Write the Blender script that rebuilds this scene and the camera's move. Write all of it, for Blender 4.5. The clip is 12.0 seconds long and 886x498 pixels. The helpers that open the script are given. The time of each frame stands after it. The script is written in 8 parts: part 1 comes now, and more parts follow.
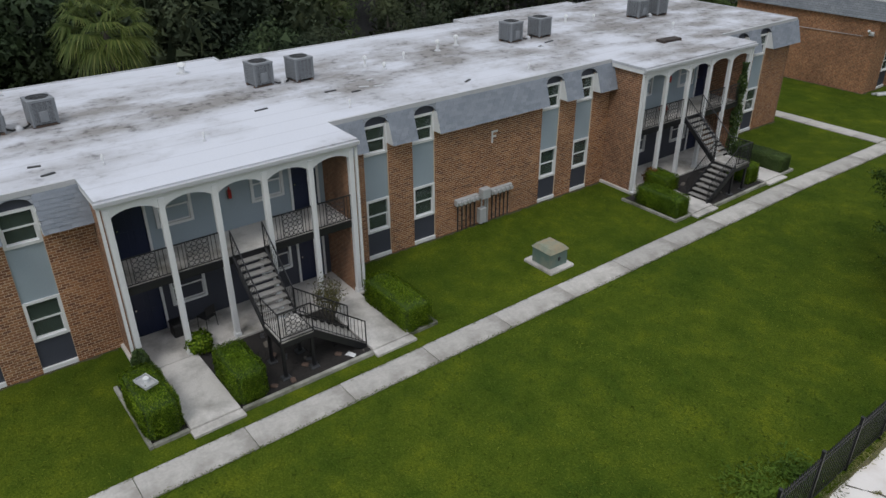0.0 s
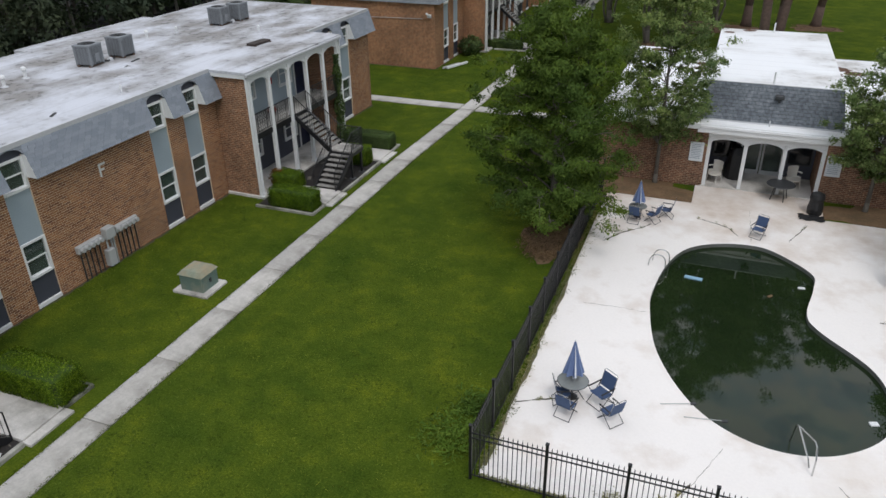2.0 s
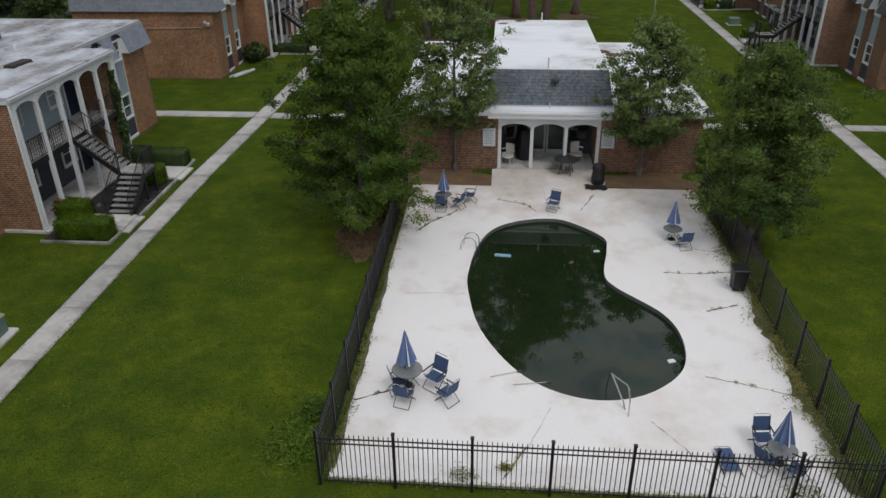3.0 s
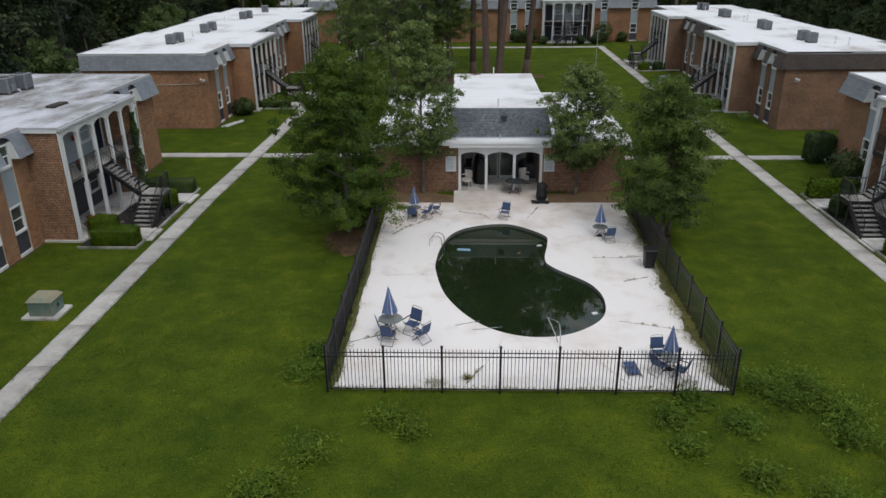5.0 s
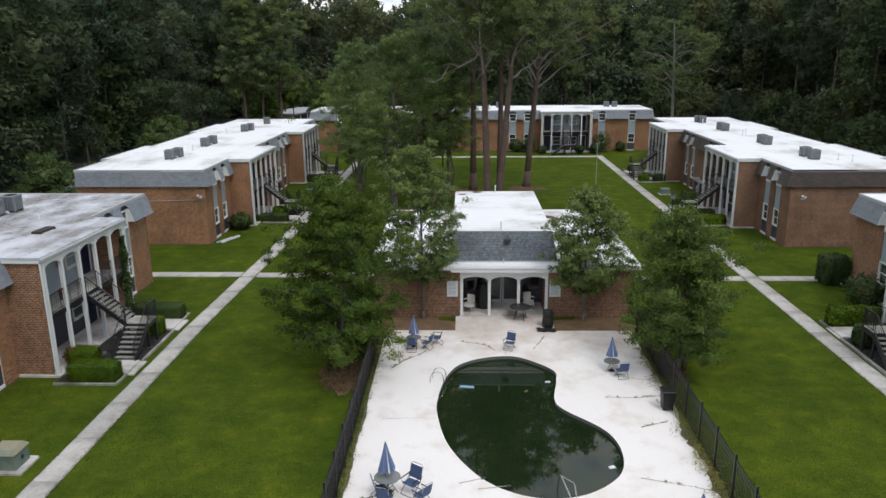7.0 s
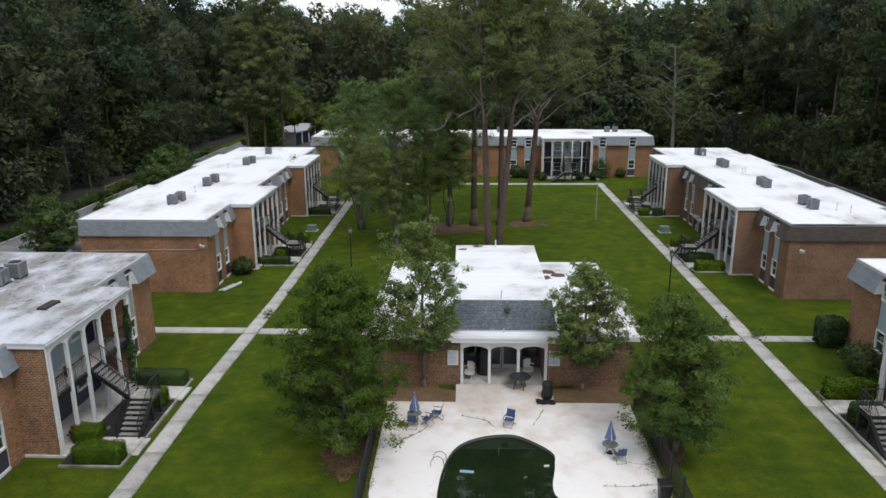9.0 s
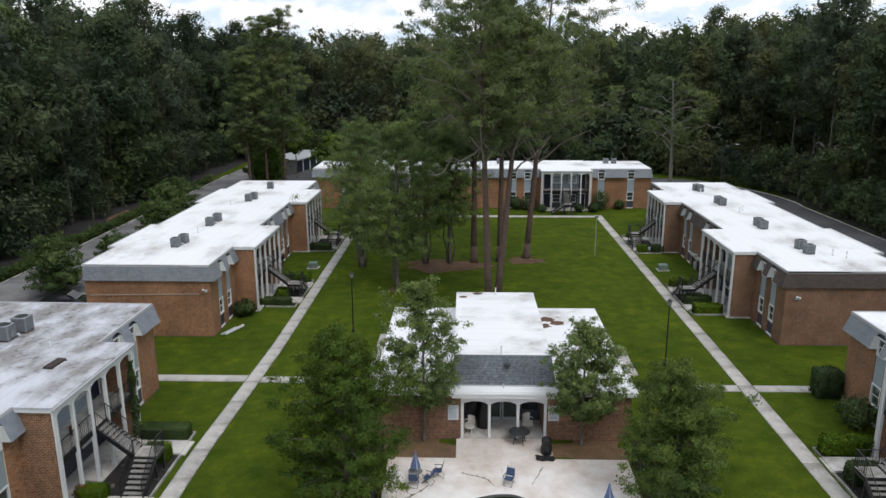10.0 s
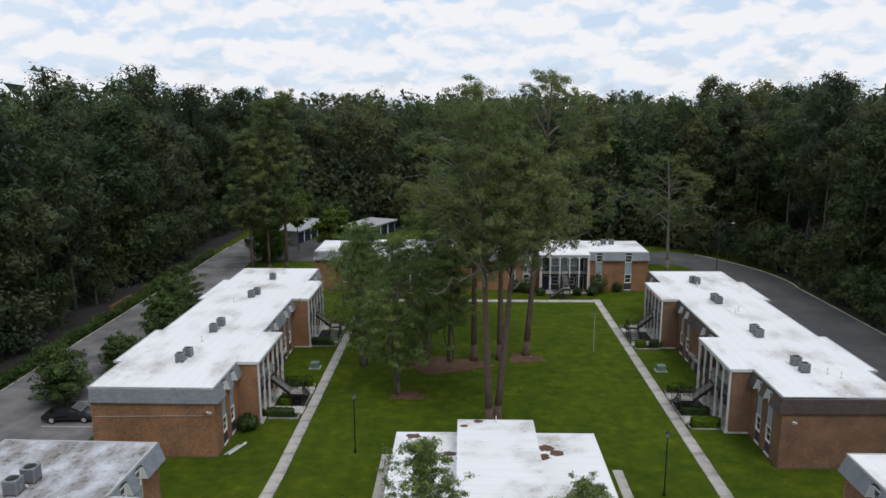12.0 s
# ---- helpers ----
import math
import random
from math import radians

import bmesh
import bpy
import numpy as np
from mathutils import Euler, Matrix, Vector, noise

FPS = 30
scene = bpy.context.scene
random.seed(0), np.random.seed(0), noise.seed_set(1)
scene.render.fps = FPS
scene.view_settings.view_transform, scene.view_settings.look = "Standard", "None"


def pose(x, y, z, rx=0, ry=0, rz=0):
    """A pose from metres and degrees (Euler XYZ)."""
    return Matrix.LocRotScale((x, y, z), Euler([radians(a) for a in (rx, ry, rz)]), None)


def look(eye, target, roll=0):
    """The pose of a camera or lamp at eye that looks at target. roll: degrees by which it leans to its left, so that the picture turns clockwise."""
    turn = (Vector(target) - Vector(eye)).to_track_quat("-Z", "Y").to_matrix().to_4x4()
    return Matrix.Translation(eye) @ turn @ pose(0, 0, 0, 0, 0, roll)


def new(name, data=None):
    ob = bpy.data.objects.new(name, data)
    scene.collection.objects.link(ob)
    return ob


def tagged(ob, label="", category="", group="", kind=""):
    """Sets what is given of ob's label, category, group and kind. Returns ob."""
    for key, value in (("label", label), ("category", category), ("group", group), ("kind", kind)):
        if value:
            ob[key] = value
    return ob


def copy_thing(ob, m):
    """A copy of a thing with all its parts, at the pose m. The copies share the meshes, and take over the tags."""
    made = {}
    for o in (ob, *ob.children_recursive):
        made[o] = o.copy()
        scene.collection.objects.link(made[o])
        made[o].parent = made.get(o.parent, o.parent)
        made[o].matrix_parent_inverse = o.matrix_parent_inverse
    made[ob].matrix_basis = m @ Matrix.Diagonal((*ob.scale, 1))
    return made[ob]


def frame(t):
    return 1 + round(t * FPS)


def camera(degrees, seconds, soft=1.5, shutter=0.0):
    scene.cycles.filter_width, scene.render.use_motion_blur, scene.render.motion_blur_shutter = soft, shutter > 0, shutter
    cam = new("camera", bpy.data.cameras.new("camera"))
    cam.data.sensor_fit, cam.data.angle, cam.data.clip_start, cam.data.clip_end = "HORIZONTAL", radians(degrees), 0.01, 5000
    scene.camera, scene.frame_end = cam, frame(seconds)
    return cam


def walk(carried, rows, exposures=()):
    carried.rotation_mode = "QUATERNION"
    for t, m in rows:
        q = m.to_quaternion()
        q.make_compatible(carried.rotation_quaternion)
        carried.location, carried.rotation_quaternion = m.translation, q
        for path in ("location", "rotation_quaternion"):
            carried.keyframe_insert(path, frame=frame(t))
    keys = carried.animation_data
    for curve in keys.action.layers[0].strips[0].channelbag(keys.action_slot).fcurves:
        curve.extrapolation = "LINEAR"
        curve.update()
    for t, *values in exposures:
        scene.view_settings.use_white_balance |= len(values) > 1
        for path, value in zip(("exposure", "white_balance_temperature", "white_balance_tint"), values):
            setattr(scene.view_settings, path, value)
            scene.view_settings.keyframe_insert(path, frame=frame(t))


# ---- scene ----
cam = camera(62.0, 12.0)
PATH = [
    (0, (-1.369, -41.085, 13.84), (-2.761, -40.01, 12.888), -0.3),
    (0.5, (-1.606, -41.121, 13.768), (-2.81, -39.836, 12.821), -0.2),
    (1, (-1.614, -41.208, 13.821), (-2.637, -39.775, 12.873), -0.3),
    (1.5, (-1.628, -41.165, 13.745), (-2.446, -39.605, 12.8), -0.7),
    (2, (-1.633, -41.159, 13.725), (-2.277, -39.517, 12.781), -0.8),
    (2.5, (-1.695, -41.198, 13.782), (-2.086, -39.481, 12.835), -0.9),
    (3, (-1.777, -41.423, 13.728), (-1.927, -39.667, 12.783), -0.7),
    (3.2, (-1.792, -41.692, 13.661), (-1.879, -39.93, 12.717), -0.7),
    (4.8, (-1.529, -48.354, 13.62), (-1.59, -46.542, 12.776), -0.5),
    (5, (-1.5, -48.705, 13.631), (-1.562, -46.862, 12.857), -0.6),
    (5.5, (-1.562, -48.986, 13.609), (-1.621, -47.067, 13.047), -0.4),
    (6, (-1.603, -48.973, 13.537), (-1.662, -47.043, 13.016), -0.4),
    (6.5, (-1.604, -47.973, 13.707), (-1.664, -46.043, 13.184), -0.5),
    (7, (-1.693, -46.323, 14.578), (-1.752, -44.395, 14.05), -0.5),
    (9, (-1.709, -45.629, 18.559), (-1.769, -43.703, 18.024), -0.3),
    (9.5, (-1.746, -45.636, 19.788), (-1.805, -43.71, 19.252), -0.2),
    (10, (-1.764, -45.642, 20.954), (-1.823, -43.706, 20.459), -0.2),
    (10.5, (-1.766, -45.62, 22.433), (-1.826, -43.665, 22.016), -0.2),
    (11, (-1.772, -45.288, 24.004), (-1.832, -43.33, 23.598), -0.2),
    (11.5, (-1.797, -45.234, 26.116), (-1.856, -43.277, 25.707), -0.2),
    (12, (-1.931, -45.23, 27.842), (-1.987, -43.271, 27.441), -0.2),
]
walk(cam, [(t, look(eye, target, roll)) for t, eye, target, roll in PATH], [(t, e, 6310, 12) for t, e in ((0, -0.17), (0.6, -0.02), (1.2, 0.05), (1.7, 0.03), (2.1, -0.05), (2.5, -0.22), (3.0, -0.4), (4.0, -0.4), (5, -0.27), (5.6, -0.18), (6.3, 0.03), (9.5, 0.08), (10.6, -0.1), (12, -0.2))])

# ---- light ----
SUN_DIR = (0.35, -0.55, 1.0)
sun = new("sun", bpy.data.lights.new("sun", "SUN"))
sun.data.energy, sun.data.angle, sun.data.color = 1.1, radians(18), (1.0, 0.96, 0.9)
sun.matrix_world = look(Vector(SUN_DIR) * 60, (0, 0, 0))

world = bpy.data.worlds.new("overcast_sky")
scene.world = world
world.use_nodes = True
wn, wl = world.node_tree.nodes, world.node_tree.links
wn.clear()
w_out = wn.new("ShaderNodeOutputWorld")
w_sky = wn.new("ShaderNodeTexSky")
w_sky.sky_type, w_sky.sun_disc = "NISHITA", False
w_sky.sun_elevation, w_sky.sun_rotation = radians(56), radians(148)
w_blue = wn.new("ShaderNodeBackground")
w_blue.inputs["Strength"].default_value = 0.13
w_tint = wn.new("ShaderNodeMix")
w_tint.data_type, w_tint.blend_type = "RGBA", "MULTIPLY"
w_tint.inputs[0].default_value = 1.0
w_tint.inputs[7].default_value = (0.82, 0.96, 1.25, 1)
wl.new(w_sky.outputs[0], w_tint.inputs[6])
wl.new(w_tint.outputs[2], w_blue.inputs["Color"])
w_co = wn.new("ShaderNodeTexCoord")


def cloud_noise(lift):
    """Billowing cloud density, sampled a little higher where lift is given."""
    mp = wn.new("ShaderNodeMapping")
    mp.inputs["Scale"].default_value = (1.0, 1.0, 1.9)
    mp.inputs["Location"].default_value = (0.35, 0.1, lift)
    wl.new(w_co.outputs["Generated"], mp.inputs["Vector"])
    nz = wn.new("ShaderNodeTexNoise")
    nz.inputs["Scale"].default_value = 17.0
    nz.inputs["Detail"].default_value = 10.0
    nz.inputs["Roughness"].default_value = 0.52
    nz.inputs["Distortion"].default_value = 0.25
    wl.new(mp.outputs[0], nz.inputs["Vector"])
    return nz.outputs["Fac"]


w_here, w_above = cloud_noise(0.0), cloud_noise(0.028)
w_ramp = wn.new("ShaderNodeValToRGB")
w_ramp.color_ramp.elements[0].position, w_ramp.color_ramp.elements[1].position = 0.38, 0.46
w_ramp.color_ramp.elements[0].color = (0.74, 0.74, 0.74, 1)
wl.new(w_here, w_ramp.inputs["Fac"])
w_rise = wn.new("ShaderNodeMath")
w_rise.operation = "SUBTRACT"
wl.new(w_here, w_rise.inputs[0])
wl.new(w_above, w_rise.inputs[1])
w_range = wn.new("ShaderNodeMapRange")
w_range.inputs["From Min"].default_value, w_range.inputs["From Max"].default_value = -0.1, 0.045
wl.new(w_rise.outputs[0], w_range.inputs["Value"])
w_shade = wn.new("ShaderNodeValToRGB")
w_shade.color_ramp.elements[0].color, w_shade.color_ramp.elements[1].color = (0.76, 0.87, 0.98, 1), (1, 1, 1, 1)
wl.new(w_range.outputs[0], w_shade.inputs["Fac"])
w_cloud = wn.new("ShaderNodeBackground")
w_cloud.inputs["Strength"].default_value = 1.03
wl.new(w_shade.outputs["Color"], w_cloud.inputs["Color"])
w_mix = wn.new("ShaderNodeMixShader")
wl.new(w_ramp.outputs["Color"], w_mix.inputs["Fac"])
wl.new(w_blue.outputs[0], w_mix.inputs[1])
wl.new(w_cloud.outputs[0], w_mix.inputs[2])
wl.new(w_mix.outputs[0], w_out.inputs["Surface"])

# ---- materials ----


def base_material(name):
    m = bpy.data.materials.new(name)
    m.use_nodes = True
    nodes, links = m.node_tree.nodes, m.node_tree.links
    nodes.clear()
    out = nodes.new("ShaderNodeOutputMaterial")
    bsdf = nodes.new("ShaderNodeBsdfPrincipled")
    links.new(bsdf.outputs[0], out.inputs["Surface"])
    return m, nodes, links, bsdf, out


def coords(nodes):
    return nodes.new("ShaderNodeTexCoord").outputs["Object"]


def noise_node(nodes, links, vec, scale, detail=5.0, rough=0.55):
    n = nodes.new("ShaderNodeTexNoise")
    n.inputs["Scale"].default_value, n.inputs["Detail"].default_value = scale, detail
    n.inputs["Roughness"].default_value = rough
    links.new(vec, n.inputs["Vector"])
    return n.outputs["Fac"]


def ramp_node(nodes, links, fac, stops):
    r = nodes.new("ShaderNodeValToRGB")
    while len(r.color_ramp.elements) < len(stops):
        r.color_ramp.elements.new(0.5)
    for e, (p, c) in zip(r.color_ramp.elements, stops):
        e.position, e.color = p, (*c, 1)
    links.new(fac, r.inputs["Fac"])
    return r.outputs["Color"]


def mix_node(nodes, links, fac, a, b, mode="MIX"):
    n = nodes.new("ShaderNodeMix")
    n.data_type, n.blend_type = "RGBA", mode
    for sock, val in ((n.inputs[0], fac), (n.inputs[6], a), (n.inputs[7], b)):
        if isinstance(val, (int, float)):
            sock.default_value = val
        elif isinstance(val, tuple):
            sock.default_value = (*val, 1)
        else:
            links.new(val, sock)
    return n.outputs[2]


def bump_node(nodes, links, height, bsdf, strength, distance=0.02):
    b = nodes.new("ShaderNodeBump")
    b.inputs["Strength"].default_value, b.inputs["Distance"].default_value = strength, distance
    links.new(height, b.inputs["Height"])
    links.new(b.outputs[0], bsdf.inputs["Normal"])


def scaled(c, k):
    return tuple(min(1.0, v * k) for v in c)


def surface(name, colour, rough=0.7, vary=0.2, grain=30.0, broad=1.2, bump=0.15, metal=0.0, island=0.0, per_object=0.0, stain=None, stain_at=0.62, coat=0.0):
    """A plain surface with grain, broad wear and stains."""
    m, nodes, links, bsdf, _ = base_material(name)
    vec = coords(nodes)
    fine = noise_node(nodes, links, vec, grain, 4)
    wide = noise_node(nodes, links, vec, broad, 6, 0.6)
    col = ramp_node(nodes, links, fine, [(0.3, scaled(colour, 1 - vary)), (0.7, scaled(colour, 1 + vary))])
    worn = ramp_node(nodes, links, wide, [(0.3, scaled(colour, 1 - vary * 1.3)), (0.7, scaled(colour, 1 + vary * 0.8))])
    col = mix_node(nodes, links, 0.5, col, worn)
    if stain:
        mask = ramp_node(nodes, links, noise_node(nodes, links, vec, broad * 0.6, 8, 0.65), [(stain_at - 0.12, (0, 0, 0)), (stain_at + 0.12, (1, 1, 1))])
        col = mix_node(nodes, links, mask, col, stain)
    if island or per_object:
        src = nodes.new("ShaderNodeNewGeometry").outputs["Random Per Island"] if island else nodes.new("ShaderNodeObjectInfo").outputs["Random"]
        k = island or per_object
        tone = ramp_node(nodes, links, src, [(0.0, (1 - k,) * 3), (1.0, (1 + k * 0.6,) * 3)])
        col = mix_node(nodes, links, 1.0, col, tone, "MULTIPLY")
    links.new(col, bsdf.inputs["Base Color"])
    bsdf.inputs["Roughness"].default_value, bsdf.inputs["Metallic"].default_value = rough, metal
    bsdf.inputs["Coat Weight"].default_value = coat
    if bump:
        bump_node(nodes, links, fine, bsdf, bump, 0.01)
    return m


def coursed(name, c1, c2, joint, width, height, gap, bump=0.6, offset=0.5, rough=0.85, stain=(0.5, 0.45, 0.4), wear=0.35, spot=1.0):
    """Masonry or shingles laid in courses: bricks of two tones with recessed joints and broad weathering."""
    m, nodes, links, bsdf, _ = base_material(name)
    vec = coords(nodes)
    sep = nodes.new("ShaderNodeSeparateXYZ")
    links.new(vec, sep.inputs[0])
    add = nodes.new("ShaderNodeMath")
    links.new(sep.outputs["X"], add.inputs[0])
    links.new(sep.outputs["Y"], add.inputs[1])
    com = nodes.new("ShaderNodeCombineXYZ")
    links.new(add.outputs[0], com.inputs["X"])
    links.new(sep.outputs["Z"], com.inputs["Y"])
    br = nodes.new("ShaderNodeTexBrick")
    links.new(com.outputs[0], br.inputs["Vector"])
    for key, val in (("Scale", 1.0), ("Mortar Size", gap), ("Mortar Smooth", 0.1), ("Bias", 0.0), ("Brick Width", width), ("Row Height", height)):
        br.inputs[key].default_value = val
    br.offset = offset
    br.inputs["Color1"].default_value, br.inputs["Color2"].default_value, br.inputs["Mortar"].default_value = (*c1, 1), (*c2, 1), (*joint, 1)
    wide = ramp_node(nodes, links, noise_node(nodes, links, vec, 0.55, 7, 0.62), [(0.3, (1 - wear,) * 3), (0.7, (1.15, 1.12, 1.08))])
    col = mix_node(nodes, links, 1.0, br.outputs["Color"], wide, "MULTIPLY")
    spots = ramp_node(nodes, links, noise_node(nodes, links, vec, 7.0, 5), [(0.35, (1 - 0.32 * spot,) * 3), (0.68, (1 + 0.28 * spot, 1 + 0.25 * spot, 1 + 0.2 * spot))])
    col = mix_node(nodes, links, 1.0, col, spots, "MULTIPLY")
    mask = ramp_node(nodes, links, noise_node(nodes, links, vec, 0.9, 8, 0.7), [(0.6, (0, 0, 0)), (0.85, (0.5, 0.5, 0.5))])
    col = mix_node(nodes, links, mask, col, stain)
    links.new(col, bsdf.inputs["Base Color"])
    bsdf.inputs["Roughness"].default_value = rough
    inv = nodes.new("ShaderNodeMath")
    inv.operation = "SUBTRACT"
    inv.inputs[0].default_value = 1.0
    links.new(br.outputs["Fac"], inv.inputs[1])
    bump_node(nodes, links, inv.outputs[0], bsdf, bump, 0.012)
    return m


def foliage(name, dark, light, tip, gloss=0.5, size=1.0, shine=0.3, thru=0.4):
    """Leaves: tone by leaf and by clump, some light passing through. size: how broad the clumps of one tone are."""
    m, nodes, links, bsdf, out = base_material(name)
    vec = coords(nodes)
    rnd = nodes.new("ShaderNodeNewGeometry").outputs["Random Per Island"]
    col = ramp_node(nodes, links, rnd, [(0.0, dark), (0.6, light), (1.0, tip)])
    clump = ramp_node(nodes, links, noise_node(nodes, links, vec, 0.6 / size, 4), [(0.3, (0.6, 0.64, 0.66)), (0.7, (1.25, 1.22, 1.05))])
    col = mix_node(nodes, links, 1.0, col, clump, "MULTIPLY")
    whole = ramp_node(nodes, links, noise_node(nodes, links, vec, 0.11, 2), [(0.35, (0.78, 0.84, 0.95)), (0.65, (1.3, 1.2, 1.0))])
    col = mix_node(nodes, links, 1.0, col, whole, "MULTIPLY")
    links.new(col, bsdf.inputs["Base Color"])
    bsdf.inputs["Roughness"].default_value = gloss
    bsdf.inputs["Specular IOR Level"].default_value = shine
    tr = nodes.new("ShaderNodeBsdfTranslucent")
    links.new(col, tr.inputs["Color"])
    mx = nodes.new("ShaderNodeMixShader")
    mx.inputs["Fac"].default_value = thru
    links.new(bsdf.outputs[0], mx.inputs[1])
    links.new(tr.outputs[0], mx.inputs[2])
    links.new(mx.outputs[0], out.inputs["Surface"])
    return m


def lawn_material():
    m, nodes, links, bsdf, _ = base_material("lawn_grass")
    vec = coords(nodes)
    fine = noise_node(nodes, links, vec, 17.0, 8, 0.85)
    mid = noise_node(nodes, links, vec, 0.9, 7, 0.65)
    wide = noise_node(nodes, links, vec, 0.13, 5, 0.6)
    col = ramp_node(nodes, links, fine, [(0.34, (0.026, 0.046, 0.005)), (0.5, (0.056, 0.088, 0.0095)), (0.66, (0.11, 0.148, 0.0185))])
    patch = ramp_node(nodes, links, mid, [(0.3, (0.72, 0.78, 0.75)), (0.5, (1, 1, 1)), (0.7, (1.5, 1.3, 1.05))])
    col = mix_node(nodes, links, 1.0, col, patch, "MULTIPLY")
    drift = ramp_node(nodes, links, noise_node(nodes, links, vec, 0.38, 6, 0.7), [(0.36, (0.76, 0.83, 0.85)), (0.64, (1.24, 1.15, 1.02))])
    col = mix_node(nodes, links, 1.0, col, drift, "MULTIPLY")
    broad = ramp_node(nodes, links, wide, [(0.35, (0.86, 0.9, 0.9)), (0.65, (1.16, 1.09, 1.0))])
    col = mix_node(nodes, links, 1.0, col, broad, "MULTIPLY")
    links.new(col, bsdf.inputs["Base Color"])
    bsdf.inputs["Roughness"].default_value = 0.95
    bsdf.inputs["Specular IOR Level"].default_value = 0.03
    bump_node(nodes, links, fine, bsdf, 0.6, 0.03)
    return m


def roof_material(name, white, grime, amount, dark, band=0.0, lap=0.7):
    """Coated flat roof: white membrane with ponding stains, drifts of grime and lap seams. band: grime along the middle strip."""
    m, nodes, links, bsdf, _ = base_material(name)
    vec = coords(nodes)
    mp = nodes.new("ShaderNodeMapping")
    mp.inputs["Scale"].default_value = (0.75, 1.15, 1.0)
    links.new(vec, mp.inputs["Vector"])
    long = mp.outputs[0]
    big = noise_node(nodes, links, long, 0.24, 5, 0.55)
    med = noise_node(nodes, links, long, 0.5, 7, 0.58)
    small = noise_node(nodes, links, vec, 2.4, 8, 0.7)
    fine = noise_node(nodes, links, vec, 14.0, 4)
    level = big
    if band:
        sep = nodes.new("ShaderNodeSeparateXYZ")
        links.new(vec, sep.inputs[0])
        off = nodes.new("ShaderNodeMath")
        off.operation = "ADD"
        off.inputs[1].default_value = 4.9
        links.new(sep.outputs["Y"], off.inputs[0])
        ab = nodes.new("ShaderNodeMath")
        ab.operation = "ABSOLUTE"
        links.new(off.outputs[0], ab.inputs[0])
        mr = nodes.new("ShaderNodeMapRange")
        for k, v in zip(("From Min", "From Max", "To Min", "To Max"), (0.5, 4.2, band, -0.06)):
            mr.inputs[k].default_value = v
        links.new(ab.outputs[0], mr.inputs["Value"])
        sm = nodes.new("ShaderNodeMath")
        links.new(big, sm.inputs[0])
        links.new(mr.outputs[0], sm.inputs[1])
        worn_end = nodes.new("ShaderNodeMapRange")
        for k, v in zip(("From Min", "From Max", "To Min", "To Max"), (4.0, 27.0, 0.36, 0.0)):
            worn_end.inputs[k].default_value = v
        links.new(sep.outputs["X"], worn_end.inputs["Value"])
        end_sum = nodes.new("ShaderNodeMath")
        links.new(sm.outputs[0], end_sum.inputs[0])
        links.new(worn_end.outputs[0], end_sum.inputs[1])
        level = end_sum.outputs[0]
    mask = ramp_node(nodes, links, level, [(0.6 - amount, (0, 0, 0)), (0.8 - amount * 0.6, (1, 1, 1))])
    streak = ramp_node(nodes, links, med, [(0.36, (0.05, 0.05, 0.05)), (0.6, (1, 1, 1))])
    m2 = mix_node(nodes, links, 1.0, mask, streak, "MULTIPLY")
    col = mix_node(nodes, links, m2, white, grime)
    deep = ramp_node(nodes, links, small, [(0.52, (0, 0, 0)), (0.66, (1, 1, 1))])
    m3 = mix_node(nodes, links, 1.0, m2, deep, "MULTIPLY")
    col = mix_node(nodes, links, m3, col, dark)
    tone = ramp_node(nodes, links, fine, [(0.3, (0.94, 0.94, 0.95)), (0.7, (1.0, 1.0, 1.0))])
    col = mix_node(nodes, links, 1.0, col, tone, "MULTIPLY")
    wave = nodes.new("ShaderNodeTexWave")
    wave.bands_direction = "Y"
    wave.inputs["Scale"].default_value, wave.inputs["Distortion"].default_value = 0.32, 0.35
    links.new(vec, wave.inputs["Vector"])
    seam = ramp_node(nodes, links, wave.outputs["Fac"], [(0.0, (0.72, 0.72, 0.73)), (0.03, (1, 1, 1))])
    col = mix_node(nodes, links, lap, col, mix_node(nodes, links, 1.0, col, seam, "MULTIPLY"))
    links.new(col, bsdf.inputs["Base Color"])
    bsdf.inputs["Roughness"].default_value = 0.7
    bump_node(nodes, links, med, bsdf, 0.2, 0.03)
    return m


def glass_material(name, tint):
    m, nodes, links, bsdf, _ = base_material(name)
    bsdf.inputs["Base Color"].default_value = (*tint, 1)
    bsdf.inputs["Roughness"].default_value = 0.03
    bsdf.inputs["Transmission Weight"].default_value = 0.9
    bsdf.inputs["IOR"].default_value = 1.45
    return m


def water_material():
    m, nodes, links, bsdf, _ = base_material("algae_water")
    vec = coords(nodes)
    col = ramp_node(nodes, links, noise_node(nodes, links, vec, 0.5, 5), [(0.3, (0.008, 0.016, 0.006)), (0.7, (0.015, 0.026, 0.009))])
    links.new(col, bsdf.inputs["Base Color"])
    bsdf.inputs["Roughness"].default_value = 0.02
    bsdf.inputs["IOR"].default_value = 1.33
    bsdf.inputs["Specular IOR Level"].default_value = 0.78
    bump_node(nodes, links, noise_node(nodes, links, vec, 3.0, 3), bsdf, 0.025, 0.01)
    return m


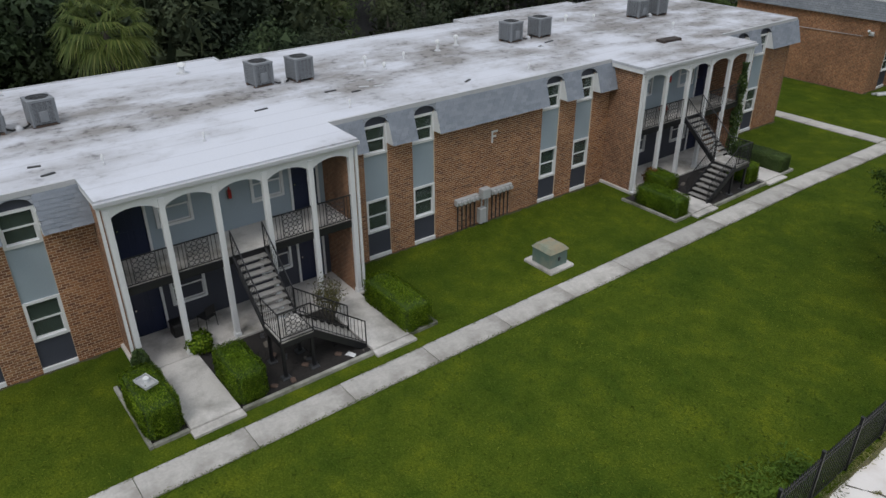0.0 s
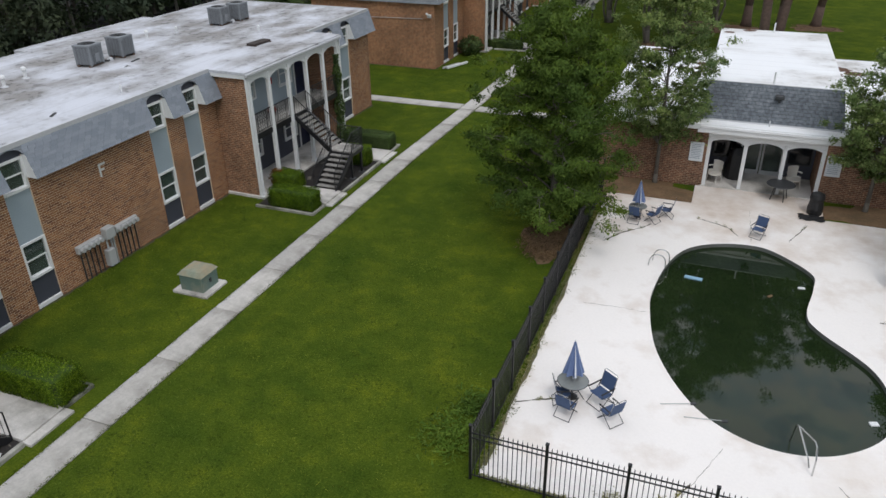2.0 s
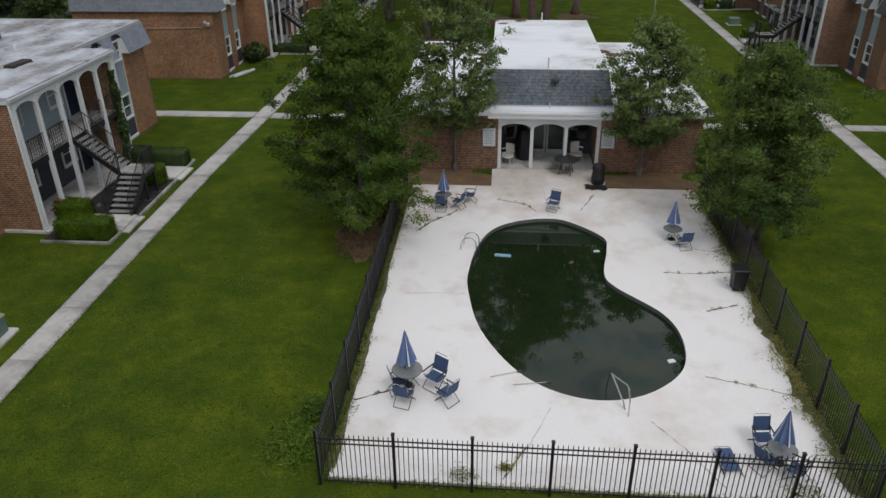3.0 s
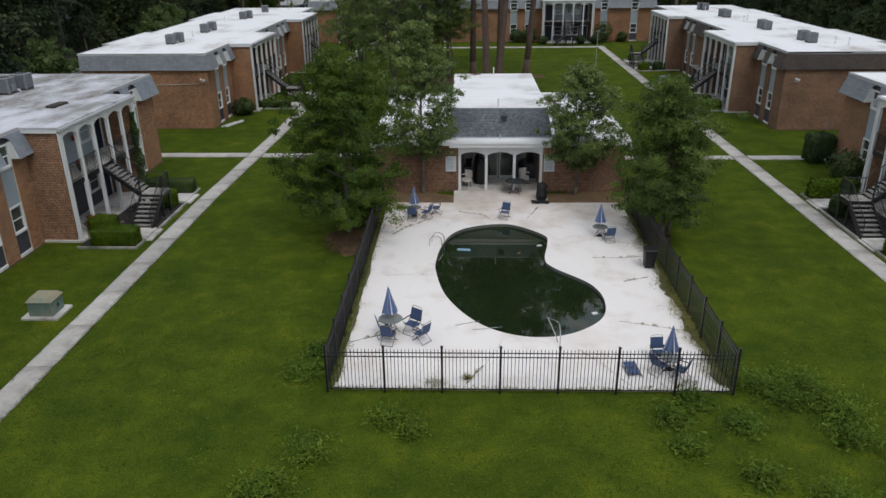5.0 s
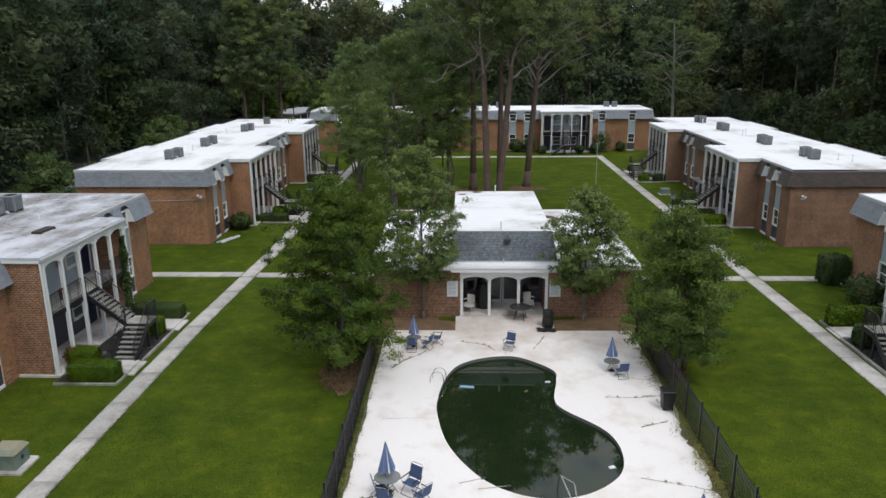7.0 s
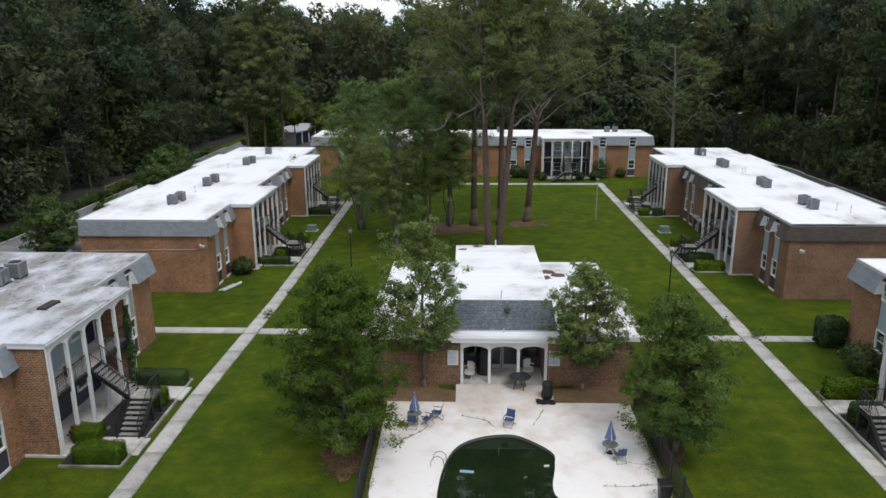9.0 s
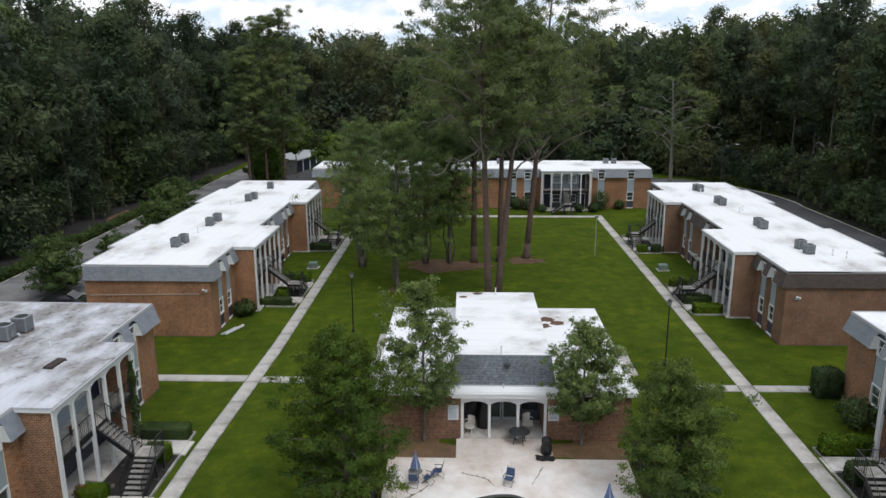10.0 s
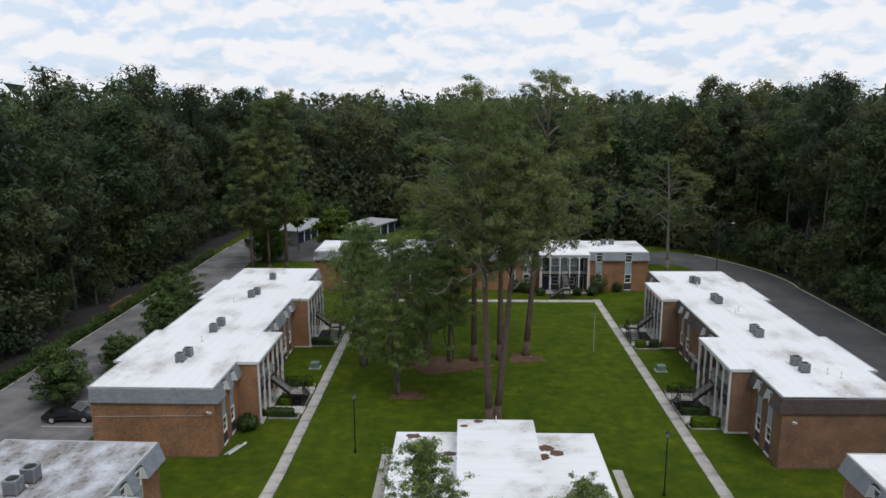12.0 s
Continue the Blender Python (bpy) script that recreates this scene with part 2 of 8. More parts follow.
LAWN = lawn_material()
BRICK_TAN = coursed("tan_brick", (0.3, 0.132, 0.065), (0.2, 0.086, 0.045), (0.42, 0.295, 0.2), 0.225, 0.085, 0.015)
BRICK_ORANGE = coursed("orange_brick", (0.35, 0.155, 0.073), (0.26, 0.11, 0.054), (0.42, 0.28, 0.17), 0.225, 0.085, 0.014)
BRICK_RED = coursed("red_brown_brick", (0.23, 0.1, 0.058), (0.15, 0.066, 0.04), (0.36, 0.26, 0.18), 0.225, 0.085, 0.014)
SHINGLE_GREY = coursed("grey_shingle", (0.285, 0.315, 0.355), (0.225, 0.25, 0.285), (0.13, 0.14, 0.16), 0.31, 0.135, 0.007, 0.8, 0.37, stain=(0.25, 0.275, 0.31), wear=0.12, spot=0.25)
SHINGLE_BROWN = coursed("brown_shingle", (0.115, 0.094, 0.085), (0.085, 0.069, 0.062), (0.04, 0.036, 0.034), 0.31, 0.135, 0.007, 0.8, 0.37, stain=(0.06, 0.05, 0.045), spot=0.4)
SHINGLE_SLATE = coursed("slate_shingle", (0.2, 0.23, 0.27), (0.15, 0.175, 0.21), (0.09, 0.1, 0.115), 0.31, 0.14, 0.008, 0.8, 0.37, stain=(0.12, 0.135, 0.155))
ROOF_OLD = roof_material("stained_white_roof", (0.62, 0.64, 0.69), (0.27, 0.26, 0.25), 0.17, (0.05, 0.046, 0.044), 0.33, 0.4)
ROOF_CLEAN = roof_material("white_roof", (0.88, 0.89, 0.9), (0.5, 0.48, 0.45), 0.15, (0.26, 0.24, 0.21), 0.0, 0.3)
WHITE = surface("white_paint", (0.72, 0.73, 0.73), 0.55, 0.06, 25, 0.8, 0.06)
TRIM_GREY = surface("grey_flashing", (0.5, 0.51, 0.53), 0.45, 0.1, 20, 0.7, 0.05)
PANEL_BLUE = surface("blue_grey_panel_paint", (0.32, 0.385, 0.43), 0.65, 0.06, 20, 0.7, 0.05)
PANEL_DARK = surface("dark_slate_paint", (0.05, 0.055, 0.075), 0.6, 0.12, 20, 0.7, 0.05)
NAVY = surface("navy_door_paint", (0.012, 0.02, 0.055), 0.4, 0.1, 20, 0.7, 0.03)
BLACK_IRON = surface("black_iron", (0.012, 0.012, 0.014), 0.45, 0.25, 40, 2, 0.05)
DARK_METAL = surface("dark_metal", (0.04, 0.042, 0.045), 0.5, 0.2, 40, 2, 0.05)
CONCRETE = surface("worn_concrete", (0.6, 0.575, 0.54), 0.9, 0.14, 22, 0.9, 0.3, stain=(0.2, 0.19, 0.165), stain_at=0.58)
TREAD = surface("grimy_tread_concrete", (0.3, 0.29, 0.27), 0.9, 0.2, 22, 1.6, 0.3, stain=(0.1, 0.095, 0.085), stain_at=0.52)
WALK_CONCRETE = surface("walk_concrete", (0.49, 0.47, 0.435), 0.92, 0.2, 12, 0.8, 0.35, per_object=0.16, stain=(0.24, 0.225, 0.2), stain_at=0.57)
DECK = surface("painted_pool_deck", (0.84, 0.8, 0.765), 0.8, 0.04, 12, 0.25, 0.2, stain=(0.66, 0.58, 0.5), stain_at=0.68)


def deck_grime(m):
    """Tan silt that has washed over the deck from the beds at its house end and along its edges."""
    nodes, links = m.node_tree.nodes, m.node_tree.links
    bsdf = next(n for n in nodes if n.type == "BSDF_PRINCIPLED")
    before = bsdf.inputs["Base Color"].links[0].from_socket
    vec = coords(nodes)
    sep = nodes.new("ShaderNodeSeparateXYZ")
    links.new(vec, sep.inputs[0])
    near = nodes.new("ShaderNodeMapRange")
    for k, v in zip(("From Min", "From Max", "To Min", "To Max"), (-15.5, -9.2, 0.0, 0.24)):
        near.inputs[k].default_value = v
    links.new(sep.outputs["Y"], near.inputs["Value"])
    add = nodes.new("ShaderNodeMath")
    links.new(near.outputs[0], add.inputs[0])
    links.new(noise_node(nodes, links, vec, 0.55, 8, 0.62), add.inputs[1])
    mask = ramp_node(nodes, links, add.outputs[0], [(0.52, (0, 0, 0)), (0.86, (0.75, 0.75, 0.75))])
    links.new(mix_node(nodes, links, mask, before, (0.5, 0.39, 0.3)), bsdf.inputs["Base Color"])


deck_grime(DECK)

ASPHALT = surface("asphalt", (0.075, 0.075, 0.08), 0.9, 0.2, 30, 0.25, 0.3, stain=(0.13, 0.125, 0.12), stain_at=0.6)
OLD_ASPHALT = surface("bleached_asphalt", (0.23, 0.225, 0.225), 0.9, 0.32, 18, 0.35, 0.3, stain=(0.09, 0.09, 0.095), stain_at=0.54)
SOIL = surface("dark_bed_soil", (0.024, 0.021, 0.019), 0.95, 0.4, 12, 1.5, 0.6)
MULCH = surface("pine_straw_mulch", (0.15, 0.085, 0.05), 0.95, 0.4, 14, 1.2, 0.8, stain=(0.12, 0.07, 0.04))
STRAW = surface("dry_grass_bed", (0.17, 0.105, 0.055), 0.95, 0.35, 12, 1.2, 0.8, stain=(0.1, 0.07, 0.035))
AC_GREY = surface("condenser_grey", (0.21, 0.225, 0.24), 0.5, 0.12, 20, 2, 0.05)
AC_DARK = surface("condenser_coil", (0.03, 0.032, 0.035), 0.6, 0.2, 60, 4, 0.1)
UTILITY_GREEN = surface("faded_green_steel", (0.13, 0.19, 0.165), 0.55, 0.12, 10, 1.5, 0.05, stain=(0.3, 0.27, 0.2), stain_at=0.64)
METER_GREY = surface("meter_grey", (0.42, 0.43, 0.43), 0.5, 0.12, 20, 2, 0.05)
RUST = surface("rusty_pipe", (0.12, 0.08, 0.06), 0.8, 0.3, 30, 3, 0.1)
SLING = surface("navy_sling_fabric", (0.05, 0.085, 0.175), 0.75, 0.12, 60, 3, 0.1)
UMBRELLA = surface("blue_umbrella_fabric", (0.15, 0.21, 0.38), 0.8, 0.15, 40, 3, 0.1)
CHROME = surface("steel_rail", (0.55, 0.55, 0.54), 0.25, 0.08, 30, 3, 0.0, metal=1.0)
TABLE_GLASS = surface("frosted_table_glass", (0.22, 0.235, 0.23), 0.15, 0.08, 8, 2, 0.02)
WICKER = surface("white_wicker", (0.6, 0.58, 0.53), 0.8, 0.12, 60, 3, 0.3)
RED = surface("red_enamel", (0.4, 0.02, 0.015), 0.35, 0.08, 20, 2, 0.0)
BARK_PINE = surface("pine_bark", (0.115, 0.078, 0.062), 0.95, 0.4, 8, 1.4, 0.9)
BARK_GREY = surface("grey_bark", (0.14, 0.125, 0.105), 0.95, 0.35, 10, 1.6, 0.8)
PINE_LIMB = surface("pine_limb_bark", (0.23, 0.195, 0.17), 0.95, 0.3, 10, 1.6, 0.5)
DEAD_WOOD = surface("bare_dead_wood", (0.2, 0.185, 0.165), 0.95, 0.25, 10, 1.6, 0.5)
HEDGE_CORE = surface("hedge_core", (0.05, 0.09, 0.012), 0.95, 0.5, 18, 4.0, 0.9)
MORTAR = surface("sandy_mortar", (0.66, 0.52, 0.38), 0.95, 0.15, 30, 1.0, 0.3)


def fired_brick(name, source):
    """Loose brick faces toned one by one: by object or by island."""
    m, nodes, links, bsdf, _ = base_material(name)
    vec = coords(nodes)
    rnd = nodes.new("ShaderNodeObjectInfo").outputs["Random"] if source == "object" else nodes.new("ShaderNodeNewGeometry").outputs["Random Per Island"]
    col = ramp_node(nodes, links, rnd, [(0.0, (0.16, 0.072, 0.04)), (0.25, (0.255, 0.12, 0.058)), (0.75, (0.335, 0.165, 0.078)), (1.0, (0.42, 0.225, 0.112))])
    wide = ramp_node(nodes, links, noise_node(nodes, links, vec, 0.55, 7, 0.62), [(0.3, (0.72, 0.72, 0.72)), (0.7, (1.14, 1.12, 1.08))])
    col = mix_node(nodes, links, 1.0, col, wide, "MULTIPLY")
    fine = noise_node(nodes, links, vec, 45.0, 4)
    col = mix_node(nodes, links, 1.0, col, ramp_node(nodes, links, fine, [(0.3, (0.85, 0.85, 0.85)), (0.7, (1.12, 1.1, 1.08))]), "MULTIPLY")
    links.new(col, bsdf.inputs["Base Color"])
    bsdf.inputs["Roughness"].default_value = 0.85
    bump_node(nodes, links, fine, bsdf, 0.3, 0.004)
    return m


def asphalt_shingle(name, source):
    m, nodes, links, bsdf, _ = base_material(name)
    vec = coords(nodes)
    rnd = nodes.new("ShaderNodeObjectInfo").outputs["Random"] if source == "object" else nodes.new("ShaderNodeNewGeometry").outputs["Random Per Island"]
    col = ramp_node(nodes, links, rnd, [(0.0, (0.22, 0.248, 0.287)), (0.5, (0.25, 0.278, 0.32)), (1.0, (0.28, 0.308, 0.352))])
    wide = ramp_node(nodes, links, noise_node(nodes, links, vec, 0.8, 7, 0.62), [(0.3, (0.92, 0.92, 0.92)), (0.7, (1.05, 1.05, 1.05))])
    col = mix_node(nodes, links, 1.0, col, wide, "MULTIPLY")
    fine = noise_node(nodes, links, vec, 60.0, 3)
    col = mix_node(nodes, links, 1.0, col, ramp_node(nodes, links, fine, [(0.3, (0.82, 0.82, 0.82)), (0.7, (1.15, 1.15, 1.15))]), "MULTIPLY")
    links.new(col, bsdf.inputs["Base Color"])
    bsdf.inputs["Roughness"].default_value = 0.9
    bump_node(nodes, links, fine, bsdf, 0.3, 0.004)
    return m


BRICK_ONE, BRICK_MANY = fired_brick("fired_brick", "object"), fired_brick("fired_bricks", "island")
SHINGLE_ONE, SHINGLE_MANY = asphalt_shingle("asphalt_shingle", "object"), asphalt_shingle("asphalt_shingles", "island")
LEAF_OAK = foliage("oak_leaves", (0.062, 0.108, 0.02), (0.11, 0.178, 0.032), (0.165, 0.24, 0.05), 0.55, 0.6, 0.12)
LEAF_OAK_PALE = foliage("pale_oak_leaves", (0.085, 0.135, 0.035), (0.145, 0.215, 0.055), (0.21, 0.285, 0.08), 0.55, 0.6, 0.12)
LEAF_HOLLY = foliage("crape_leaves", (0.0966, 0.1516, 0.0488), (0.2028, 0.2851, 0.0939), (0.32, 0.375, 0.16), 0.55, 0.8, 0.15)
LEAF_PINE = foliage("pine_needles", (0.11, 0.148, 0.062), (0.146, 0.19, 0.077), (0.188, 0.236, 0.093), 0.6, 1.6, 0.2)
LEAF_CYPRESS = foliage("cypress_needles", (0.13, 0.19, 0.06), (0.2, 0.275, 0.085), (0.28, 0.355, 0.115), 0.6)
# Wood tones lifted and blued: haze over the trees put into leaf colour.
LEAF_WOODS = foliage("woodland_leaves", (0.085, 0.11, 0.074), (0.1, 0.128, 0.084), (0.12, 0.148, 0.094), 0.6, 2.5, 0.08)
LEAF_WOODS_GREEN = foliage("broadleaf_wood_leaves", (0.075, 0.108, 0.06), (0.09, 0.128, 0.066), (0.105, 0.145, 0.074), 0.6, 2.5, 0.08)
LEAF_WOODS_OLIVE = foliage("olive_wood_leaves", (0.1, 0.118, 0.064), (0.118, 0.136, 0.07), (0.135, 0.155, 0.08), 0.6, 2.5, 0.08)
# Darkened copy of the wood leaves: the left belt's shade put into colour.
LEAF_WOODS_SHADED = foliage("shaded_wood_leaves", (0.048, 0.066, 0.042), (0.058, 0.08, 0.048), (0.07, 0.094, 0.054), 0.6, 2.5, 0.08)
LEAF_HEDGE = foliage("hedge_leaves", (0.035, 0.075, 0.006), (0.105, 0.19, 0.014), (0.26, 0.36, 0.034), 0.5, 0.3, 0.1, 0.25)
LEAF_DARK = foliage("dark_shrub_leaves", (0.0397, 0.0728, 0.0293), (0.0794, 0.1323, 0.0463), (0.1455, 0.2116, 0.0773))
LEAF_WEED = foliage("weed_leaves", (0.07, 0.115, 0.011), (0.105, 0.165, 0.018), (0.15, 0.205, 0.03))
LEAF_CLUMP = foliage("broad_weed_leaves", (0.06, 0.11, 0.012), (0.1, 0.165, 0.02), (0.145, 0.21, 0.034), 0.7, 1.0, 0.1, 0.15)
LEAF_PARKING = foliage("parking_tree_leaves", (0.055, 0.095, 0.03), (0.1, 0.16, 0.045), (0.16, 0.22, 0.07))
LEAF_GRASS = foliage("grass_blades", (0.042, 0.068, 0.007), (0.07, 0.105, 0.012), (0.115, 0.15, 0.022), 0.7, 1.0, 0.04, 0.05)
EARTH = surface("bare_brown_earth", (0.085, 0.06, 0.04), 0.95, 0.4, 12, 1.2, 0.6, stain=(0.05, 0.06, 0.02), stain_at=0.5)
KERB = surface("mossy_kerb_concrete", (0.42, 0.41, 0.37), 0.95, 0.25, 14, 0.9, 0.35, stain=(0.09, 0.095, 0.06), stain_at=0.5)
LEAF_DRY = foliage("dry_weeds", (0.17, 0.175, 0.055), (0.26, 0.25, 0.09), (0.36, 0.33, 0.14))
LEAF_PALM = foliage("palm_fronds", (0.07, 0.11, 0.03), (0.14, 0.19, 0.055), (0.23, 0.26, 0.09))
LEAF_STRAW = foliage("loose_straw", (0.07, 0.045, 0.025), (0.17, 0.11, 0.06), (0.3, 0.21, 0.13), 0.8, 0.5, 0.05, 0.1)
LEAF_TWIG = foliage("twiggy_shrub_leaves", (0.08, 0.08, 0.03), (0.13, 0.125, 0.045), (0.2, 0.17, 0.06))
LEAF_ORANGE = foliage("orange_shrub_leaves", (0.15, 0.07, 0.02), (0.25, 0.12, 0.03), (0.32, 0.18, 0.06))
GLASS = glass_material("window_glass", (0.3, 0.38, 0.35))
BLIND = surface("window_blind", (0.05, 0.085, 0.07), 0.8, 0.1, 20, 2, 0.0)
# Near-black colour in place of the darkness inside the unlit rooms.
ROOM = surface("unlit_room_dark", (0.012, 0.014, 0.014), 0.9, 0.1, 5, 1, 0.0)
WATER = water_material()
POOL_WALL = surface("grimy_waterline", (0.13, 0.135, 0.125), 0.7, 0.3, 10, 1.0, 0.1)
CRACK = surface("crack_dirt", (0.1, 0.09, 0.06), 0.95, 0.4, 25, 3, 0.3)
CAR_PAINT = surface("black_car_paint", (0.01, 0.01, 0.012), 0.15, 0.05, 20, 1, 0.0, coat=1.0)
CAR_GLASS = surface("car_glass", (0.015, 0.017, 0.02), 0.05, 0.05, 10, 1, 0.0)
TYRE = surface("tyre_rubber", (0.015, 0.015, 0.015), 0.85, 0.1, 30, 3, 0.1)
BIN_BLACK = surface("black_plastic", (0.012, 0.012, 0.013), 0.5, 0.15, 30, 3, 0.05)
PATCH_BROWN = surface("bare_roof_patch", (0.13, 0.07, 0.045), 0.9, 0.3, 10, 2, 0.2)
SIGN_FACE = surface("white_sign_face", (0.62, 0.65, 0.67), 0.5, 0.05, 20, 2, 0.0)
SIGN_INK = surface("blue_grey_sign_ink", (0.2, 0.26, 0.32), 0.6, 0.05, 20, 2, 0.0)
SHED_WALL = surface("garage_wall", (0.35, 0.34, 0.32), 0.8, 0.1, 10, 1, 0.1)
SHED_ROOF = surface("garage_roof_metal", (0.45, 0.46, 0.47), 0.5, 0.1, 10, 0.7, 0.1)

# ---- geometry helpers ----


class Geo:
    """Vertices and faces of one mesh."""

    def __init__(self):
        self.v, self.f = [], []

    def face(self, *pts):
        n = len(self.v)
        self.v += [tuple(p) for p in pts]
        self.f.append(tuple(range(n, n + len(pts))))
        return self

    def box(self, x0, y0, z0, x1, y1, z1, m=None):
        n = len(self.v)
        pts = [(x, y, z) for z in (z0, z1) for y in (y0, y1) for x in (x0, x1)]
        self.v += [tuple(m @ Vector(p)) for p in pts] if m else pts
        self.f += [tuple(n + i for i in q) for q in ((0, 2, 3, 1), (4, 5, 7, 6), (0, 1, 5, 4), (1, 3, 7, 5), (3, 2, 6, 7), (2, 0, 4, 6))]
        return self

    def cbox(self, x0, y0, z0, x1, y1, z1, c=0.02, m=None):
        """A box with chamfered upright edges and a chamfered top rim."""
        def ring(i, z):
            a0, a1, b0, b1 = x0 + i, x1 - i, y0 + i, y1 - i
            return [(a0 + c, b0, z), (a1 - c, b0, z), (a1, b0 + c, z), (a1, b1 - c, z), (a1 - c, b1, z), (a0 + c, b1, z), (a0, b1 - c, z), (a0, b0 + c, z)]
        n = len(self.v)
        pts = ring(0, z0) + ring(0, z1 - c) + ring(c * 0.8, z1)
        self.v += [tuple(m @ Vector(p)) for p in pts] if m else pts
        for k in (0, 8):
            self.f += [(n + k + i, n + k + (i + 1) % 8, n + k + 8 + (i + 1) % 8, n + k + 8 + i) for i in range(8)]
        self.f += [tuple(n + 16 + i for i in range(8)), tuple(n + 7 - i for i in range(8))]
        return self

    def tube(self, pts, r, n=6, r1=None, caps=True):
        pts = [Vector(p) for p in pts]
        start = len(self.v)
        for i, p in enumerate(pts):
            d = (pts[min(i + 1, len(pts) - 1)] - pts[max(i - 1, 0)]).normalized()
            a = d.orthogonal().normalized() if abs(d.z) > 0.9 else d.cross(Vector((0, 0, 1))).normalized()
            b = d.cross(a)
            rr = r if r1 is None else r + (r1 - r) * i / max(1, len(pts) - 1)
            self.v += [tuple(p + a * rr * math.cos(2 * math.pi * k / n) + b * rr * math.sin(2 * math.pi * k / n)) for k in range(n)]
        for i in range(len(pts) - 1):
            for k in range(n):
                a0, a1 = start + i * n + k, start + i * n + (k + 1) % n
                self.f.append((a0, a1, a1 + n, a0 + n))
        if caps:
            self.f.append(tuple(start + n - 1 - k for k in range(n)))
            self.f.append(tuple(start + (len(pts) - 1) * n + k for k in range(n)))
        return self

    def lathe(self, x, y, prof, n=16):
        start = len(self.v)
        for r, z in prof:
            self.v += [(x + r * math.cos(2 * math.pi * k / n), y + r * math.sin(2 * math.pi * k / n), z) for k in range(n)]
        for i in range(len(prof) - 1):
            for k in range(n):
                a0, a1 = start + i * n + k, start + i * n + (k + 1) % n
                self.f.append((a0, a1, a1 + n, a0 + n))
        self.f.append(tuple(start + n - 1 - k for k in range(n)))
        self.f.append(tuple(start + (len(prof) - 1) * n + k for k in range(n)))
        return self

    def mesh(self, name, material, smooth=False):
        me = bpy.data.meshes.new(name)
        me.from_pydata(self.v, [], self.f)
        me.materials.append(material)
        if smooth:
            me.polygons.foreach_set("use_smooth", [True] * len(me.polygons))
        me.update()
        return me


def part(name, geo, material, parent=None, label="", m=None, smooth=False):
    """One mesh object, under a thing or a part."""
    ob = new(name, geo if isinstance(geo, bpy.types.Mesh) else geo.mesh(name, material, smooth))
    if parent is not None:
        ob.parent = parent
    if m is not None:
        ob.matrix_local = m
    if label:
        tagged(ob, label)
    return ob


def thing(name, label, category, m=None, group="", kind=""):
    ob = new(name)
    if m is not None:
        ob.matrix_world = m
    return tagged(ob, label, category, group, kind)


def loose_mesh(name, verts, material, normals=None):
    """A mesh of separate polygons from an array (count, corners, 3); normals: one for each polygon or for each corner, for soft shading of leaf clumps."""
    verts = np.asarray(verts, np.float32)
    count, corners, _ = verts.shape
    if normals is not None:
        normals = np.asarray(normals, np.float32)
        if normals.ndim == 2:
            normals = np.repeat(normals[:, None], corners, 1)
        turned = (np.cross(verts[:, 1] - verts[:, 0], verts[:, 2] - verts[:, 0]) * normals.sum(1)).sum(1) < 0
        verts = np.where(turned[:, None, None], verts[:, ::-1], verts)
        normals = np.where(turned[:, None, None], normals[:, ::-1], normals)
    me = bpy.data.meshes.new(name)
    me.vertices.add(count * corners)
    me.vertices.foreach_set("co", verts.reshape(-1))
    me.loops.add(count * corners)
    me.loops.foreach_set("vertex_index", np.arange(count * corners, dtype=np.int32))
    me.polygons.add(count)
    me.polygons.foreach_set("loop_start", np.arange(0, count * corners, corners, dtype=np.int32))
    me.materials.append(material)
    me.update(calc_edges=True)
    if normals is not None:
        soft = me.attributes.new("custom_normal", "FLOAT_VECTOR", "POINT")
        soft.data.foreach_set("vector", np.ascontiguousarray(normals).reshape(-1))
    return me


def unit(v):
    return v / (np.linalg.norm(v, axis=1, keepdims=True) + 1e-9)


def leaves_at(rng, centres, size, corners=4, flat=0.0, stretch=1.9, facing=None, loose=0.75, hang=0.0):
    """Small leaf blades about the given centres; facing: the way they turn their faces, loosely; flat: how far they lie level."""
    n = len(centres)
    nrm = rng.normal(size=(n, 3)) * (loose if facing is not None or flat else 1.0)
    if facing is not None:
        nrm = nrm + facing
    if flat:
        nrm[:, 2] = np.abs(nrm[:, 2]) + 1.6 * flat
    nrm /= np.linalg.norm(nrm, axis=1, keepdims=True) + 1e-9
    a = rng.normal(size=(n, 3))
    a[:, 2] -= hang
    a -= (a * nrm).sum(1, keepdims=True) * nrm
    a /= np.linalg.norm(a, axis=1, keepdims=True) + 1e-9
    b = np.cross(nrm, a)
    s = size * rng.uniform(0.6, 1.4, size=(n, 1))
    a, b = a * s * 0.5 * stretch ** 0.5, b * s * 0.5 / stretch ** 0.5
    if corners == 3:
        return np.stack([centres - a - b, centres - a + b, centres + a], 1)
    return np.stack([centres - a, centres - b * 1.1, centres + a, centres + b * 0.9], 1)

# ---- ground, roads, walks ----
POOL_KNOTS = [(0.05, -13.08), (-1.2, -13.48), (-2.1, -14.3), (-2.62, -15.7), (-2.87, -17.5), (-2.85, -19.0), (-2.3, -21.55), (-1.0, -23.8),
              (0.65, -24.78), (2.35, -24.6), (3.75, -23.4), (4.15, -21.8), (3.8, -20.2), (2.45, -18.55), (2.15, -17.6), (2.44, -15.8), (2.4, -14.65), (1.1, -13.3)]
DECK_X0, DECK_X1, DECK_Y0, DECK_Y1 = -5.85, 7.05, -28.2, -9.7


